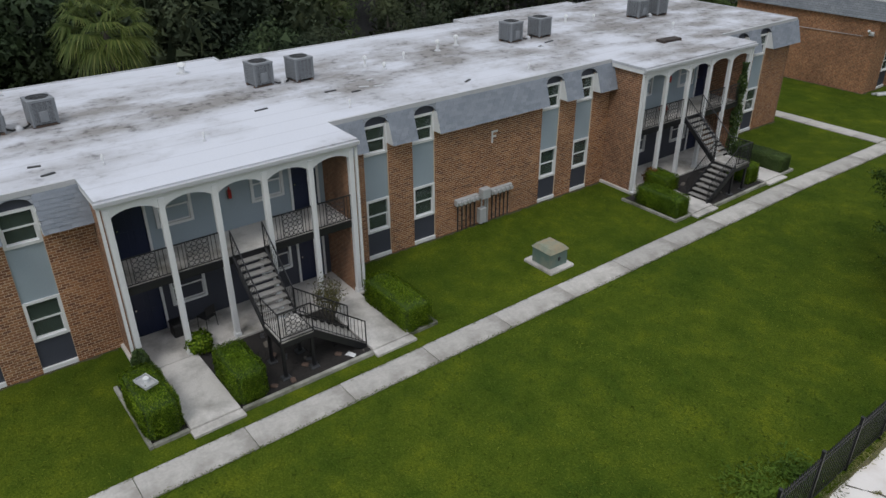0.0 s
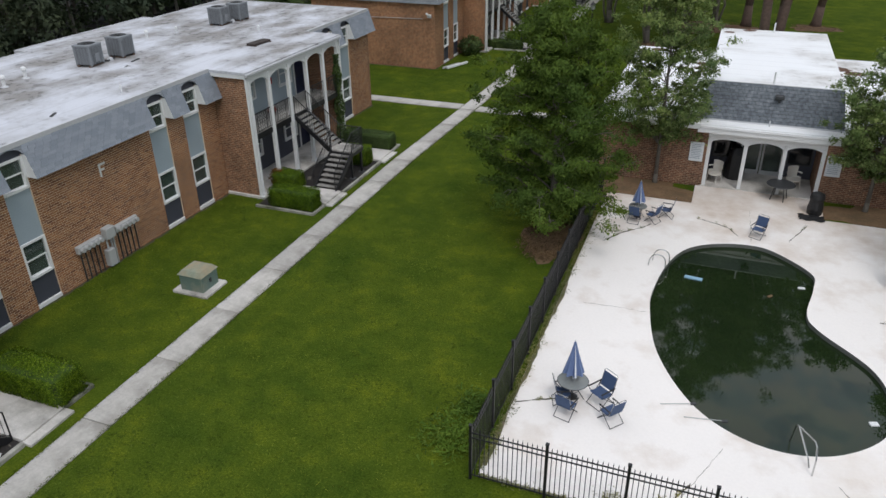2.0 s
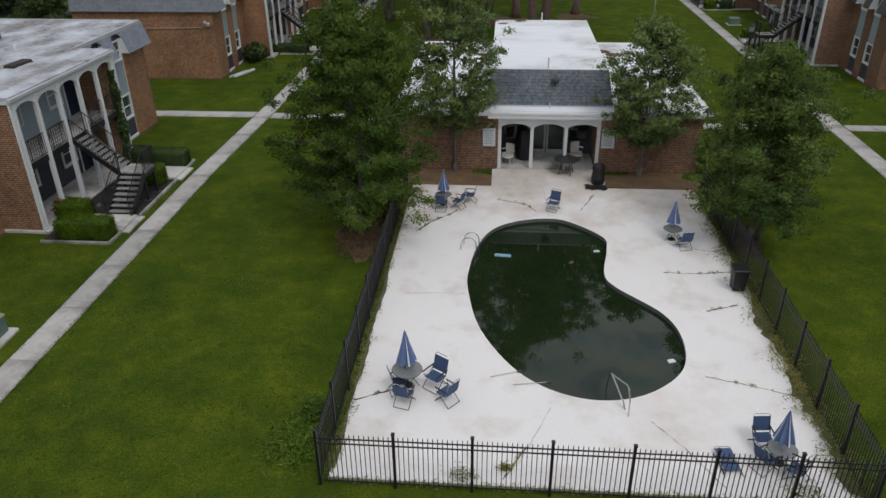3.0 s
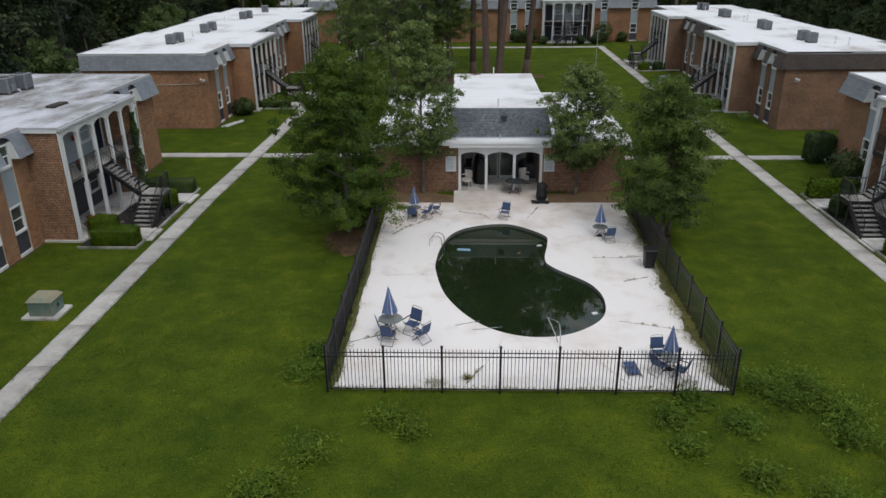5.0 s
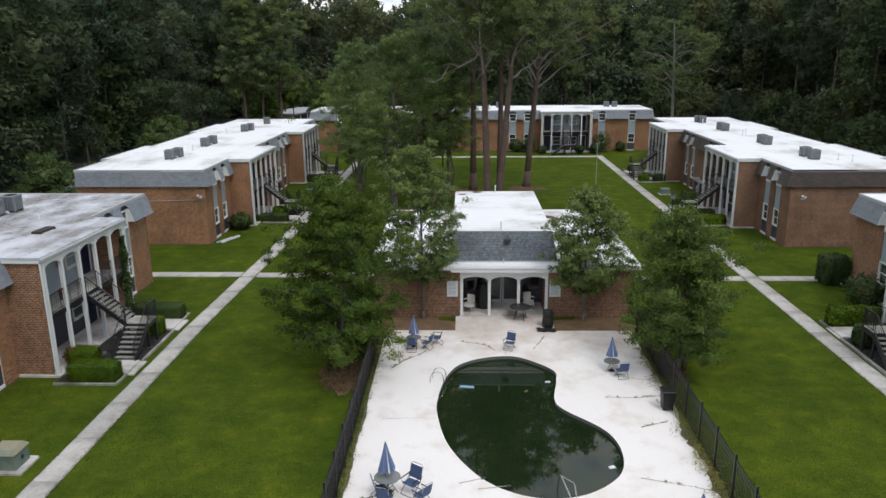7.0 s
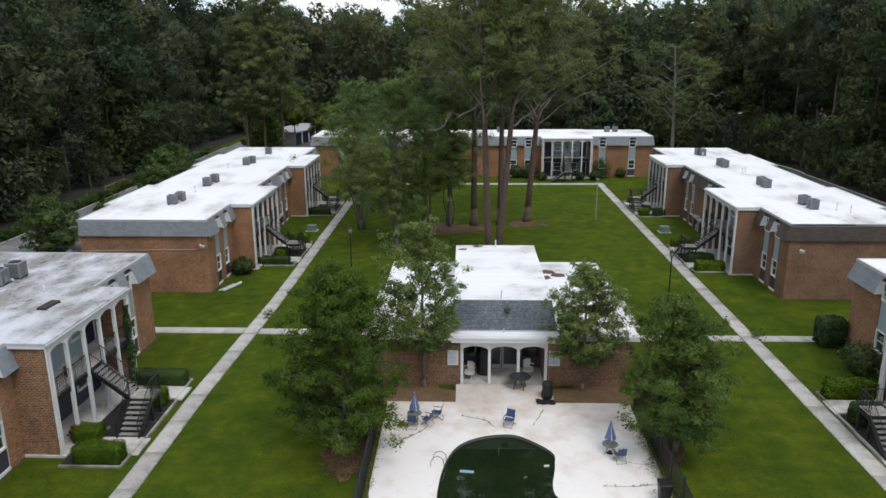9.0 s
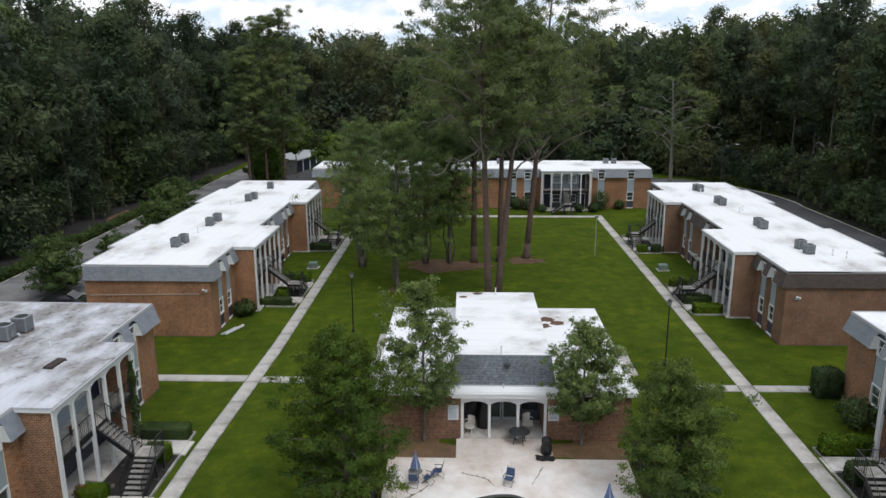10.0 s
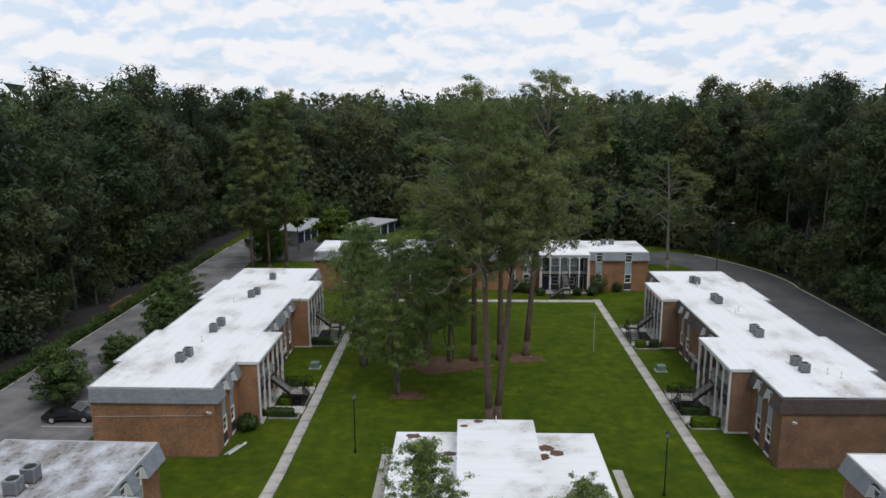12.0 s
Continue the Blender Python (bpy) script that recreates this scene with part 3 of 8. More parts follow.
def smooth_loop(knots, steps):
    pts, n = [], len(knots)
    for i in range(n):
        p = [Vector(knots[(i + k) % n]) for k in (-1, 0, 1, 2)]
        for s in range(steps):
            t = s / steps
            pts.append(0.5 * (2 * p[1] + (p[2] - p[0]) * t + (2 * p[0] - 5 * p[1] + 4 * p[2] - p[3]) * t * t + (3 * p[1] - p[0] - 3 * p[2] + p[3]) * t ** 3))
    return pts


def inset(loop, d):
    out, n = [], len(loop)
    for i in range(n):
        t = (loop[(i + 1) % n] - loop[i - 1]).normalized()
        out.append(loop[i] + Vector((-t.y, t.x)) * d)
    return out


pool_loop = smooth_loop(POOL_KNOTS, 8)

g = Geo()
FAR = 1800.0
for x0, x1, y0, y1 in ((-FAR, DECK_X0, -FAR, FAR), (DECK_X1, FAR, -FAR, FAR), (DECK_X0, DECK_X1, -FAR, DECK_Y0), (DECK_X0, DECK_X1, DECK_Y1, FAR)):
    g.face((x0, y0, 0), (x1, y0, 0), (x1, y1, 0), (x0, y1, 0))
ground = tagged(part("ground", g, LAWN), "mown green lawn with weedy yellowish patches", "lawn", kind="structure")


def flat_with_hole(name, outer, hole, z, material):
    bm = bmesh.new()
    edges = []
    for loop in (outer, hole):
        vs = [bm.verts.new((p[0], p[1], z)) for p in loop]
        edges += [bm.edges.new((vs[i], vs[(i + 1) % len(vs)])) for i in range(len(vs))]
    bmesh.ops.triangle_fill(bm, edges=edges, use_beauty=True, use_dissolve=False)
    bmesh.ops.recalc_face_normals(bm, faces=bm.faces[:])
    if bm.faces[:] and bm.faces[:][0].normal.z < 0:
        bmesh.ops.reverse_faces(bm, faces=bm.faces[:])
    me = bpy.data.meshes.new(name)
    bm.to_mesh(me)
    bm.free()
    me.materials.append(material)
    return me


deck_top = 0.07
outer = [(DECK_X0, DECK_Y0), (DECK_X1, DECK_Y0), (DECK_X1, DECK_Y1), (DECK_X0, DECK_Y1)]
pool_deck = tagged(new("pool_deck", flat_with_hole("pool_deck", outer, pool_loop, deck_top, DECK)),
                   "white painted concrete pool deck with cracks and weeds", "pool deck", kind="structure")
g = Geo()
for a, b in zip(outer, outer[1:] + outer[:1]):
    g.face((*a, -0.1), (*b, -0.1), (*b, deck_top), (*a, deck_top))
part("deck_edge", g, CONCRETE, pool_deck)

pool = thing("swimming_pool", "kidney-shaped pool full of dark green algae water", "swimming pool", kind="structure")
rim = inset(pool_loop, -0.1)
rim_in = inset(pool_loop, 0.03)
g, tile = Geo(), Geo()
n = len(pool_loop)
for i in range(n):
    j = (i + 1) % n
    a, b, c, d = rim[i], rim[j], rim_in[j], rim_in[i]
    g.face((*a, deck_top + 0.004), (*b, deck_top + 0.004), (*c, deck_top + 0.012), (*d, deck_top + 0.012))
    tile.face((*d, deck_top + 0.012), (*c, deck_top + 0.012), (*c, -0.5), (*d, -0.5))
part("coping", g, DECK, pool)
part("waterline_band", tile, POOL_WALL, pool, "grimy dark band at the waterline")
g = Geo()
g.face(*[(p.x, p.y, -0.07) for p in inset(pool_loop, 0.02)])
part("water", g, WATER, pool)
# bench step under the shallow end, and drifting litter
for nm, x, y, lx, ly, rz, mat in (("float", -1.6, -16.2, 0.32, 0.09, -6, surface("pale_blue_foam", (0.25, 0.42, 0.55), 0.6)),
                                  ("float", 3.6, -22.65, 0.12, 0.08, 20, WHITE), ("float", 2.05, -15.65, 0.12, 0.05, 10, WHITE),
                                  ("float", 1.0, -16.6, 0.1, 0.05, 50, STRAW)):
    f = part("pool_" + nm, Geo().cbox(-lx, -ly, -0.03, lx, ly, 0.03, 0.015), mat, None, m=pose(x, y, -0.055, 0, 0, rz))
    tagged(f, "small pale float drifting on dark pool water", "pool float")
# Thin grey tube added where the pool house eave mirrors in the water.
part("eave_reflection_line", Geo().tube([(-2.3, -15.15, -0.085), (0.0, -15.15, -0.085), (2.4, -15.1, -0.085)], 0.012, 4), TRIM_GREY, pool)


def strip(x0, y0, x1, y1, z, material, name, label, cat, kind="structure", h=0.03):
    return tagged(part(name, Geo().box(x0, y0, z - h, x1, y1, z), material), label, cat, kind=kind)


def rough_patch(name, cx, cy, rx, ry, z, material, label, cat, seed, n=40):
    """An uneven flat bed with a ragged edge, slightly heaped."""
    rng = random.Random(seed)
    ring = []
    for k in range(n):
        a = 2 * math.pi * k / n
        w = 1 + 0.16 * math.sin(3 * a + seed) + 0.1 * math.sin(7 * a + 2 * seed) + rng.uniform(-0.06, 0.06)
        ring.append((cx + rx * w * math.cos(a), cy + ry * w * math.sin(a)))
    g = Geo()
    for k in range(n):
        a, b = ring[k], ring[(k + 1) % n]
        ma, mb = ((a[0] + cx) / 2, (a[1] + cy) / 2), ((b[0] + cx) / 2, (b[1] + cy) / 2)
        g.face((*a, 0.002), (*b, 0.002), (*mb, z), (*ma, z))
        g.face((*ma, z), (*mb, z), (cx, cy, z * 1.3))
    return tagged(part(name, g, material), label, cat, kind="structure")


# slabs of the two long walks, the cross paths and the far walk
def slab_path(label, x0, y0, x1, y1, width, pitch, seed, skew=0.0):
    rng = random.Random(seed)
    root = thing("concrete_walk", label, "footpath", kind="structure")
    d = Vector((x1 - x0, y1 - y0))
    length, d = d.length, d.normalized()
    turn = math.degrees(math.atan2(d.y, d.x))
    count = max(1, round(length / pitch))
    step = length / count
    me = Geo().cbox(0.008, -width / 2, -0.06, step - 0.008, width / 2, 0.035, 0.008).mesh("slab", WALK_CONCRETE)
    for i in range(count):
        part("slab", me, None, root, m=pose(x0 + d.x * i * step, y0 + d.y * i * step, rng.uniform(-0.006, 0.01), rng.uniform(-0.4, 0.4), rng.uniform(-0.25, 0.25), turn))
    return root


slab_path("long weathered concrete walk of slabs across the lawn", -16.42, -75, -16.34, -9.0, 0.99, 3.05, 1)
slab_path("weathered concrete walk of slabs bending past the cross paths", -16.34, -9.0, -15.88, 6.0, 0.98, 3.0, 12)
slab_path("long weathered concrete walk of slabs through the courtyard", -15.88, 6.0, -15.8, 55, 0.96, 3.05, 11)
slab_path("long weathered concrete walk of slabs across the lawn", 16.9, -75, 16.72, 55.5, 1.0, 3.25, 2)
slab_path("narrow concrete cross path joining the walk", -23.5, 0.4, -16.56, 0.4, 1.0, 1.5, 3)
slab_path("narrow concrete cross path joining the walk", -15.53, 0.3, -7.6, 0.3, 1.0, 1.5, 4)
slab_path("narrow concrete cross path joining the walk", 17.32, -0.45, 23.5, -0.45, 0.95, 1.5, 5)
slab_path("narrow concrete cross path joining the walk", 8.2, -0.45, 16.26, -0.45, 0.95, 1.5, 6)
slab_path("concrete path beside the pool house wall", -8.0, 0.62, -8.0, 9.0, 0.8, 1.4, 7)
slab_path("concrete path beside the pool house wall", 9.8, 1.5, 9.8, 6.8, 0.75, 1.3, 8)
slab_path("concrete walk before the far apartment building", -15.8, 54.6, 16.3, 54.6, 1.2, 1.6, 9)

# access roads and parking
g = Geo()
for k in range(30):
    y0, y1 = -80 + k * 6.0, -74 + k * 6.0
    g.face((-46.8, y0, 0.02), (-38.8, y0, 0.02), (-38.8, y1, 0.02), (-46.8, y1, 0.02))
g.face((-38.8, -40, 0.02), (-33.2, -40, 0.02), (-33.2, 24, 0.02), (-38.8, 24, 0.02))
tagged(part("road", g, OLD_ASPHALT), "bleached cracked asphalt drive and parking bay", "road", kind="structure")
g = Geo()
right_edge = lambda y: 47.6 + 0.6 * math.sin(y * 0.05) if y < 64 else 48.0 - ((y - 64) / 24.0) ** 2 * 10.0  # noqa: E731
left_edge = lambda y: 39.0 if y < 62 else 39.0 - ((y - 62) / 26.0) ** 2 * 14.0  # noqa: E731
for k in range(28):
    y0, y1 = -80 + k * 6.0, -74 + k * 6.0
    g.face((left_edge(y0), y0, 0.02), (right_edge(y0), y0, 0.02), (right_edge(y1), y1, 0.02), (left_edge(y1), y1, 0.02))
g.face((-38.8, 80, 0.021), (34.0, 78, 0.021), (38.0, 88, 0.021), (-38.8, 100, 0.021))
tagged(part("road", g, ASPHALT), "dark asphalt drive round the back of the buildings", "road", kind="structure")
for side, edge_of, y_end in ((1, right_edge, 88), (-1, lambda y: -46.95, 96)):
    for k in range(56):
        y0 = -76 + k * 3.0
        if y0 + 3 > y_end:
            break
        g = Geo()
        a, b = edge_of(y0 + 0.01), edge_of(y0 + 2.99)
        for x0, x1, z0, z1 in ((a, b, 0.0, 0.13), (a + 0.15, b + 0.15, 0.0, 0.13)):
            g.face((x0, y0 + 0.01, z0), (x1, y0 + 2.99, z0), (x1, y0 + 2.99, z1), (x0, y0 + 0.01, z1))
        g.face((a, y0 + 0.01, 0.13), (b, y0 + 2.99, 0.13), (b + 0.15, y0 + 2.99, 0.13), (a + 0.15, y0 + 0.01, 0.13))
        tagged(part("kerb", g, WALK_CONCRETE), "worn pale concrete kerb stone beside the drive", "kerb", "drive kerbs", "structure")
for k in range(7):
    tagged(part("parking_line", Geo().box(-38.6, 8.0 + k * 2.7, 0.01, -34.0, 8.1 + k * 2.7, 0.026), TRIM_GREY), "faded painted parking bay line on asphalt", "road marking", "parking lines", "structure")

# ---- apartment buildings ----
WALL_T, MANS_Z0, MANS_Z1, MANS_OUT, ROOF_Z = 0.2, 4.55, 5.72, 0.42, 5.78
MANS_END = 0.2
FLOOR2, PORT_D = 2.92, 1.8


def mans_out(z):
    return MANS_OUT - (MANS_OUT - 0.03) * (z - MANS_Z0) / (MANS_Z1 - MANS_Z0)


WINDOWS = {}


def window_meshes(w, h):
    key = (w, h)
    if key not in WINDOWS:
        c = 0.085
        g = Geo()
        g.box(-w / 2, -0.12, 0, -w / 2 + c, 0.03, h).box(w / 2 - c, -0.12, 0, w / 2, 0.03, h)
        g.box(-w / 2 + c, -0.12, h - c, w / 2 - c, 0.03, h).box(-w / 2 + c, -0.12, 0, w / 2 - c, 0.045, c)
        s = Geo()
        a, b = w / 2 - c, h - 2 * c
        s.box(-a, -0.09, c + b / 2 - 0.025, a, -0.03, c + b / 2 + 0.025)
        for x in (-a, a - 0.035):
            s.box(x, -0.085, c, x + 0.035, -0.04, c + b / 2 - 0.025)
        s.box(-a + 0.035, -0.085, c, a - 0.035, -0.04, c + 0.04)
        lo = Geo().box(-a + 0.035, -0.07, c + 0.04, a - 0.035, -0.062, c + b / 2 - 0.025)
        hi = Geo().box(-a, -0.06, c + b / 2 + 0.025, a, -0.052, h - c)
        bl = Geo()
        k = 0
        z = h - c - 0.02
        while z > c + b * 0.52:
            bl.box(-a + 0.02, -0.16, z - 0.03, a - 0.02, -0.15, z)
            z -= 0.04
        # The last mesh is an added black sheet standing in for the unlit room.
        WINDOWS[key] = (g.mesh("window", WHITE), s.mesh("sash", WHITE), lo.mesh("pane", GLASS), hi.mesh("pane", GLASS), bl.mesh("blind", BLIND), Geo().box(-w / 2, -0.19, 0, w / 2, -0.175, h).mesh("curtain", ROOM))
    return WINDOWS[key]


def window(root, u, y, z0, w, h, blind=False):
    fr, sash, lo, hi, bl, cu = window_meshes(w, h)
    win = part("window", fr, None, root, m=Matrix.Translation((u, y, z0)))
    part("sash", sash, None, win)
    for me in (lo, hi):
        p = part("pane", me, None, win)
        p.visible_shadow = False
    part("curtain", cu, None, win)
    if blind:
        part("blind", bl, None, win, "half-drawn grey-green blind")


DOOR = []


def door(root, u, y, z0):
    if not DOOR:
        w, h = 0.92, 2.05
        g = Geo().box(-w / 2 - 0.08, -0.04, 0, -w / 2, 0.035, h + 0.08).box(w / 2, -0.04, 0, w / 2 + 0.08, 0.035, h + 0.08).box(-w / 2, -0.04, h, w / 2, 0.035, h + 0.08)
        s = Geo().box(-w / 2, -0.06, 0.01, w / 2, -0.015, h)
        for x in (-0.24, 0.24):
            for z, hh in ((0.2, 0.7), (1.05, 0.75)):
                s.cbox(x - 0.16, -0.015, z, x + 0.16, -0.002, z + hh, 0.004)
        k = Geo().tube([(w / 2 - 0.08, -0.015, 1.0), (w / 2 - 0.08, 0.05, 1.0)], 0.03, 8)
        DOOR.extend([s.mesh("door", NAVY), g.mesh("door_casing", WHITE), k.mesh("handle", CHROME)])
    d = part("door", DOOR[0], None, root, "navy blue panelled door", Matrix.Translation((u, y, z0)))
    part("door_casing", DOOR[1], None, d, "white casing")
    part("handle", DOOR[2], None, d, "steel knob")


BAR = Geo().box(-0.008, -0.008, 0.1, 0.008, 0.008, 0.92).mesh("baluster", BLACK_IRON)
SLOPE_BAR = Geo().tube([(0, 0, 0.05), (0, 0, 0.9)], 0.009, 4).mesh("baluster", BLACK_IRON)
RAIL_POST = Geo().tube([(0, 0, 0.0), (0, 0, 0.9)], 0.022, 6).mesh("post", BLACK_IRON)
SCROLL = []


def railing(root, m, length, label=""):
    """A wrought iron railing along x: rails, balusters and a scrolled middle panel."""
    h = 0.95
    if not SCROLL:
        g = Geo()
        for dx in (-0.34, 0.34):
            g.box(dx - 0.01, -0.01, 0.1, dx + 0.01, 0.01, h - 0.03)
        for i in range(4):
            for j in range(5):
                cx, cz, r = -0.24 + 0.16 * i, 0.2 + 0.155 * j, 0.075
                g.tube([(cx + r * math.cos(a * math.pi / 5), 0, cz + r * math.sin(a * math.pi / 5)) for a in range(11)], 0.011, 4, caps=False)
        SCROLL.append(g.mesh("scroll_panel", BLACK_IRON))
    rails = part("railing", Geo().box(0, -0.02, h - 0.03, length, 0.02, h), BLACK_IRON, root, label, m)
    part("bottom_rail", Geo().box(0, -0.012, 0.08, length, 0.012, 0.105), BLACK_IRON, rails)
    n = max(2, round(length / 0.12))
    for i in range(n + 1):
        x = length * i / n
        if abs(x - length / 2) > 0.34:
            part("baluster", BAR, None, rails, m=Matrix.Translation((x, 0, 0)))
    part("scroll_panel", SCROLL[0], None, rails, "scrolled iron panel", Matrix.Translation((length / 2, 0, 0)))


def staircase(m, sgn, label):
    """Steel stair of two flights with a landing; x along the building, y outwards."""
    root = thing("staircase", label, "staircase", m, "outdoor stairs")
    w, run, rise_n = 0.52, 1.75, 10
    zl = 1.42
    tread = Geo().cbox(-w + 0.03, 0, -0.045, w - 0.03, 0.24, 0, 0.008).mesh("tread", TREAD)
    for i in range(1, rise_n):
        z = FLOOR2 - (FLOOR2 - zl) * i / rise_n
        part("tread", tread, None, root, m=Matrix.Translation((0, run * (i - 1) / (rise_n - 1), z)))
    for i in range(1, 8):
        z = zl - (zl - 0.08) * i / 8
        part("tread", tread, None, root, m=Matrix.Translation((sgn * (w + 1.6 * (i - 1) / 7), run + 0.06 + w, z)) @ pose(0, 0, 0, 0, 0, -90 * sgn))
    def stringer(a, b):
        d = 0.26
        g = Geo()
        o = Vector((0.03, 0, 0)) if abs(a[1] - b[1]) > abs(a[0] - b[0]) else Vector((0, 0.03, 0))
        A, B = Vector(a), Vector(b)
        lo = Vector((0, 0, d))
        p = [A - o, A + o, B + o, B - o]
        g.face(*[q for q in p]).face(*[q - lo for q in reversed(p)])
        for i in range(4):
            j = (i + 1) % 4
            g.face(p[i] - lo, p[j] - lo, p[j], p[i])
        return g
    y1 = run + 2 * w + 0.12
    for x in (-w, w):
        part("stringer", stringer((x, -0.02, FLOOR2 + 0.02), (x, run + 0.05, zl + 0.02)), BLACK_IRON, root)
    for y in (run + 0.06, y1):
        part("stringer", stringer((sgn * w, y, zl + 0.02), (sgn * (w + 1.75), y, 0.16)), BLACK_IRON, root)
    part("landing", Geo().cbox(-w, run + 0.03, zl - 0.06, w, y1 + 0.03, zl, 0.01), CONCRETE, root)
    part("landing_edge", Geo().box(-w - 0.03, run + 0.05, zl - 0.24, -w, y1, zl + 0.01).box(w, run + 0.05, zl - 0.24, w + 0.03, y1, zl - 0.061).box(-w - 0.03, y1, zl - 0.24, w + 0.03, y1 + 0.03, zl + 0.01), BLACK_IRON, root)
    for x in (-w + 0.05, w - 0.05):
        for y in (run + 0.12, y1 - 0.08):
            leg = part("post", Geo().box(x - 0.045, y - 0.045, 0.1, x + 0.045, y + 0.045, zl - 0.07), BLACK_IRON, root)
            part("footing", Geo().cbox(x - 0.14, y - 0.14, -0.05, x + 0.14, y + 0.14, 0.1, 0.02), DARK_METAL, leg)
    def hand_rail(a, b):
        A, B = Vector(a), Vector(b)
        up = Vector((0, 0, 0.9))
        rails = part("railing", Geo().tube([A + up, B + up], 0.022, 6), BLACK_IRON, root)
        part("bottom_rail", Geo().tube([A + up * 0.12, B + up * 0.12], 0.014, 4), BLACK_IRON, rails)
        k = max(2, round((B - A).length / 0.16))
        for i in range(k + 1):
            part(*(("post", RAIL_POST) if i in (0, k) else ("baluster", SLOPE_BAR)), None, rails, m=Matrix.Translation(A.lerp(B, i / k)))
    for x in (-w, w):
        hand_rail((x, 0, FLOOR2), (x, run, zl))
    hand_rail((-sgn * w, run, zl), (-sgn * w, y1, zl))
    railing(root, Matrix.Translation((-w, y1, zl)), 2 * w)
    for y in (run + 0.06, y1):
        hand_rail((sgn * w, y, zl), (sgn * (w + 1.75), y, 0.1))
    return root


def condenser():
    """A cube-shaped outdoor cooling unit with louvred sides and a round top grille."""
    root = thing("air_conditioner", "grey metal cooling unit on the flat roof", "air conditioner", None, "roof cooling units")
    w, h = 0.42, 0.92
    part("coil", Geo().cbox(-w + 0.03, -w + 0.03, 0.08, w - 0.03, w - 0.03, h - 0.08, 0.06), AC_DARK, root)
    for k in range(4):
        g = Geo()
        for i in range(17):
            z = 0.12 + i * 0.042
            g.box(-w + 0.06, -w, z, w - 0.06, -w + 0.022, z + 0.024)
        for i in range(5):
            x = -w + 0.1 + i * (2 * w - 0.2) / 4
            g.box(x - 0.01, -w + 0.002, 0.1, x + 0.01, -w + 0.026, h - 0.08)
        part("louvre_panel", g, AC_GREY, root, m=pose(0, 0, 0, 0, 0, 90 * k))
        part("corner_post", Geo().cbox(-w, -w, 0.05, -w + 0.08, -w + 0.08, h - 0.06, 0.025), AC_GREY, root, m=pose(0, 0, 0, 0, 0, 90 * k))
    g = Geo()
    n = 24
    for k in range(n):
        a0, a1 = 2 * math.pi * k / n, 2 * math.pi * (k + 1) / n
        def sq(a):
            c, s = math.cos(a), math.sin(a)
            q = w / max(abs(c), abs(s))
            return (c * q, s * q)
        for z0, z1 in ((h - 0.08, h),):
            g.face((*sq(a0), z0), (*sq(a1), z0), (*sq(a1), z1), (*sq(a0), z1))
        r = 0.36
        g.face((*sq(a0), h), (*sq(a1), h), (r * math.cos(a1), r * math.sin(a1), h + 0.02), (r * math.cos(a0), r * math.sin(a0), h + 0.02))
        g.face((r * math.cos(a0), r * math.sin(a0), h + 0.02), (r * math.cos(a1), r * math.sin(a1), h + 0.02), (r * math.cos(a1), r * math.sin(a1), h - 0.1), (r * math.cos(a0), r * math.sin(a0), h - 0.1))
    part("top_cap", g, AC_GREY, root)
    g = Geo()
    for r in (0.08, 0.15, 0.22, 0.29, 0.35):
        g.tube([(r * math.cos(2 * math.pi * k / 20), r * math.sin(2 * math.pi * k / 20), h + 0.01) for k in range(21)], 0.006, 4, caps=False)
    for k in range(8):
        a = math.pi * k / 4
        g.tube([(0.05 * math.cos(a), 0.05 * math.sin(a), h + 0.015), (0.36 * math.cos(a), 0.36 * math.sin(a), h + 0.01)], 0.007, 4)
    part("fan_grille", g, DARK_METAL, root)
    g = Geo().lathe(0, 0, [(0.09, h - 0.09), (0.09, h - 0.02), (0.03, h)], 10)
    for k in range(4):
        a = math.pi * k / 2 + 0.3
        g.box(0.08, -0.07, h - 0.07, 0.33, 0.07, h - 0.055, pose(0, 0, 0, 0, 0, math.degrees(a)))
    part("fan", g, AC_DARK, root)
    part("service_box", Geo().cbox(w, -0.16, 0.2, w + 0.06, 0.12, 0.55, 0.015), AC_GREY, root)
    for x in (-0.3, 0.3):
        part("foot", Geo().box(x - 0.06, -w, 0, x + 0.06, w, 0.08), RUST, root)
    return root


AC_UNIT = condenser()
AC_USED = [False]


def place_ac(x, y, turn):
    m = pose(x, y, ROOF_Z, 0, 0, turn) @ Matrix.Diagonal((0.84, 0.84, 0.84, 1.0) if x > 0 or y > 0 else (1.0, 1.0, 1.0, 1.0))
    if not AC_USED[0]:
        AC_UNIT.matrix_world = m
        AC_USED[0] = True
        return AC_UNIT
    return copy_thing(AC_UNIT, m)


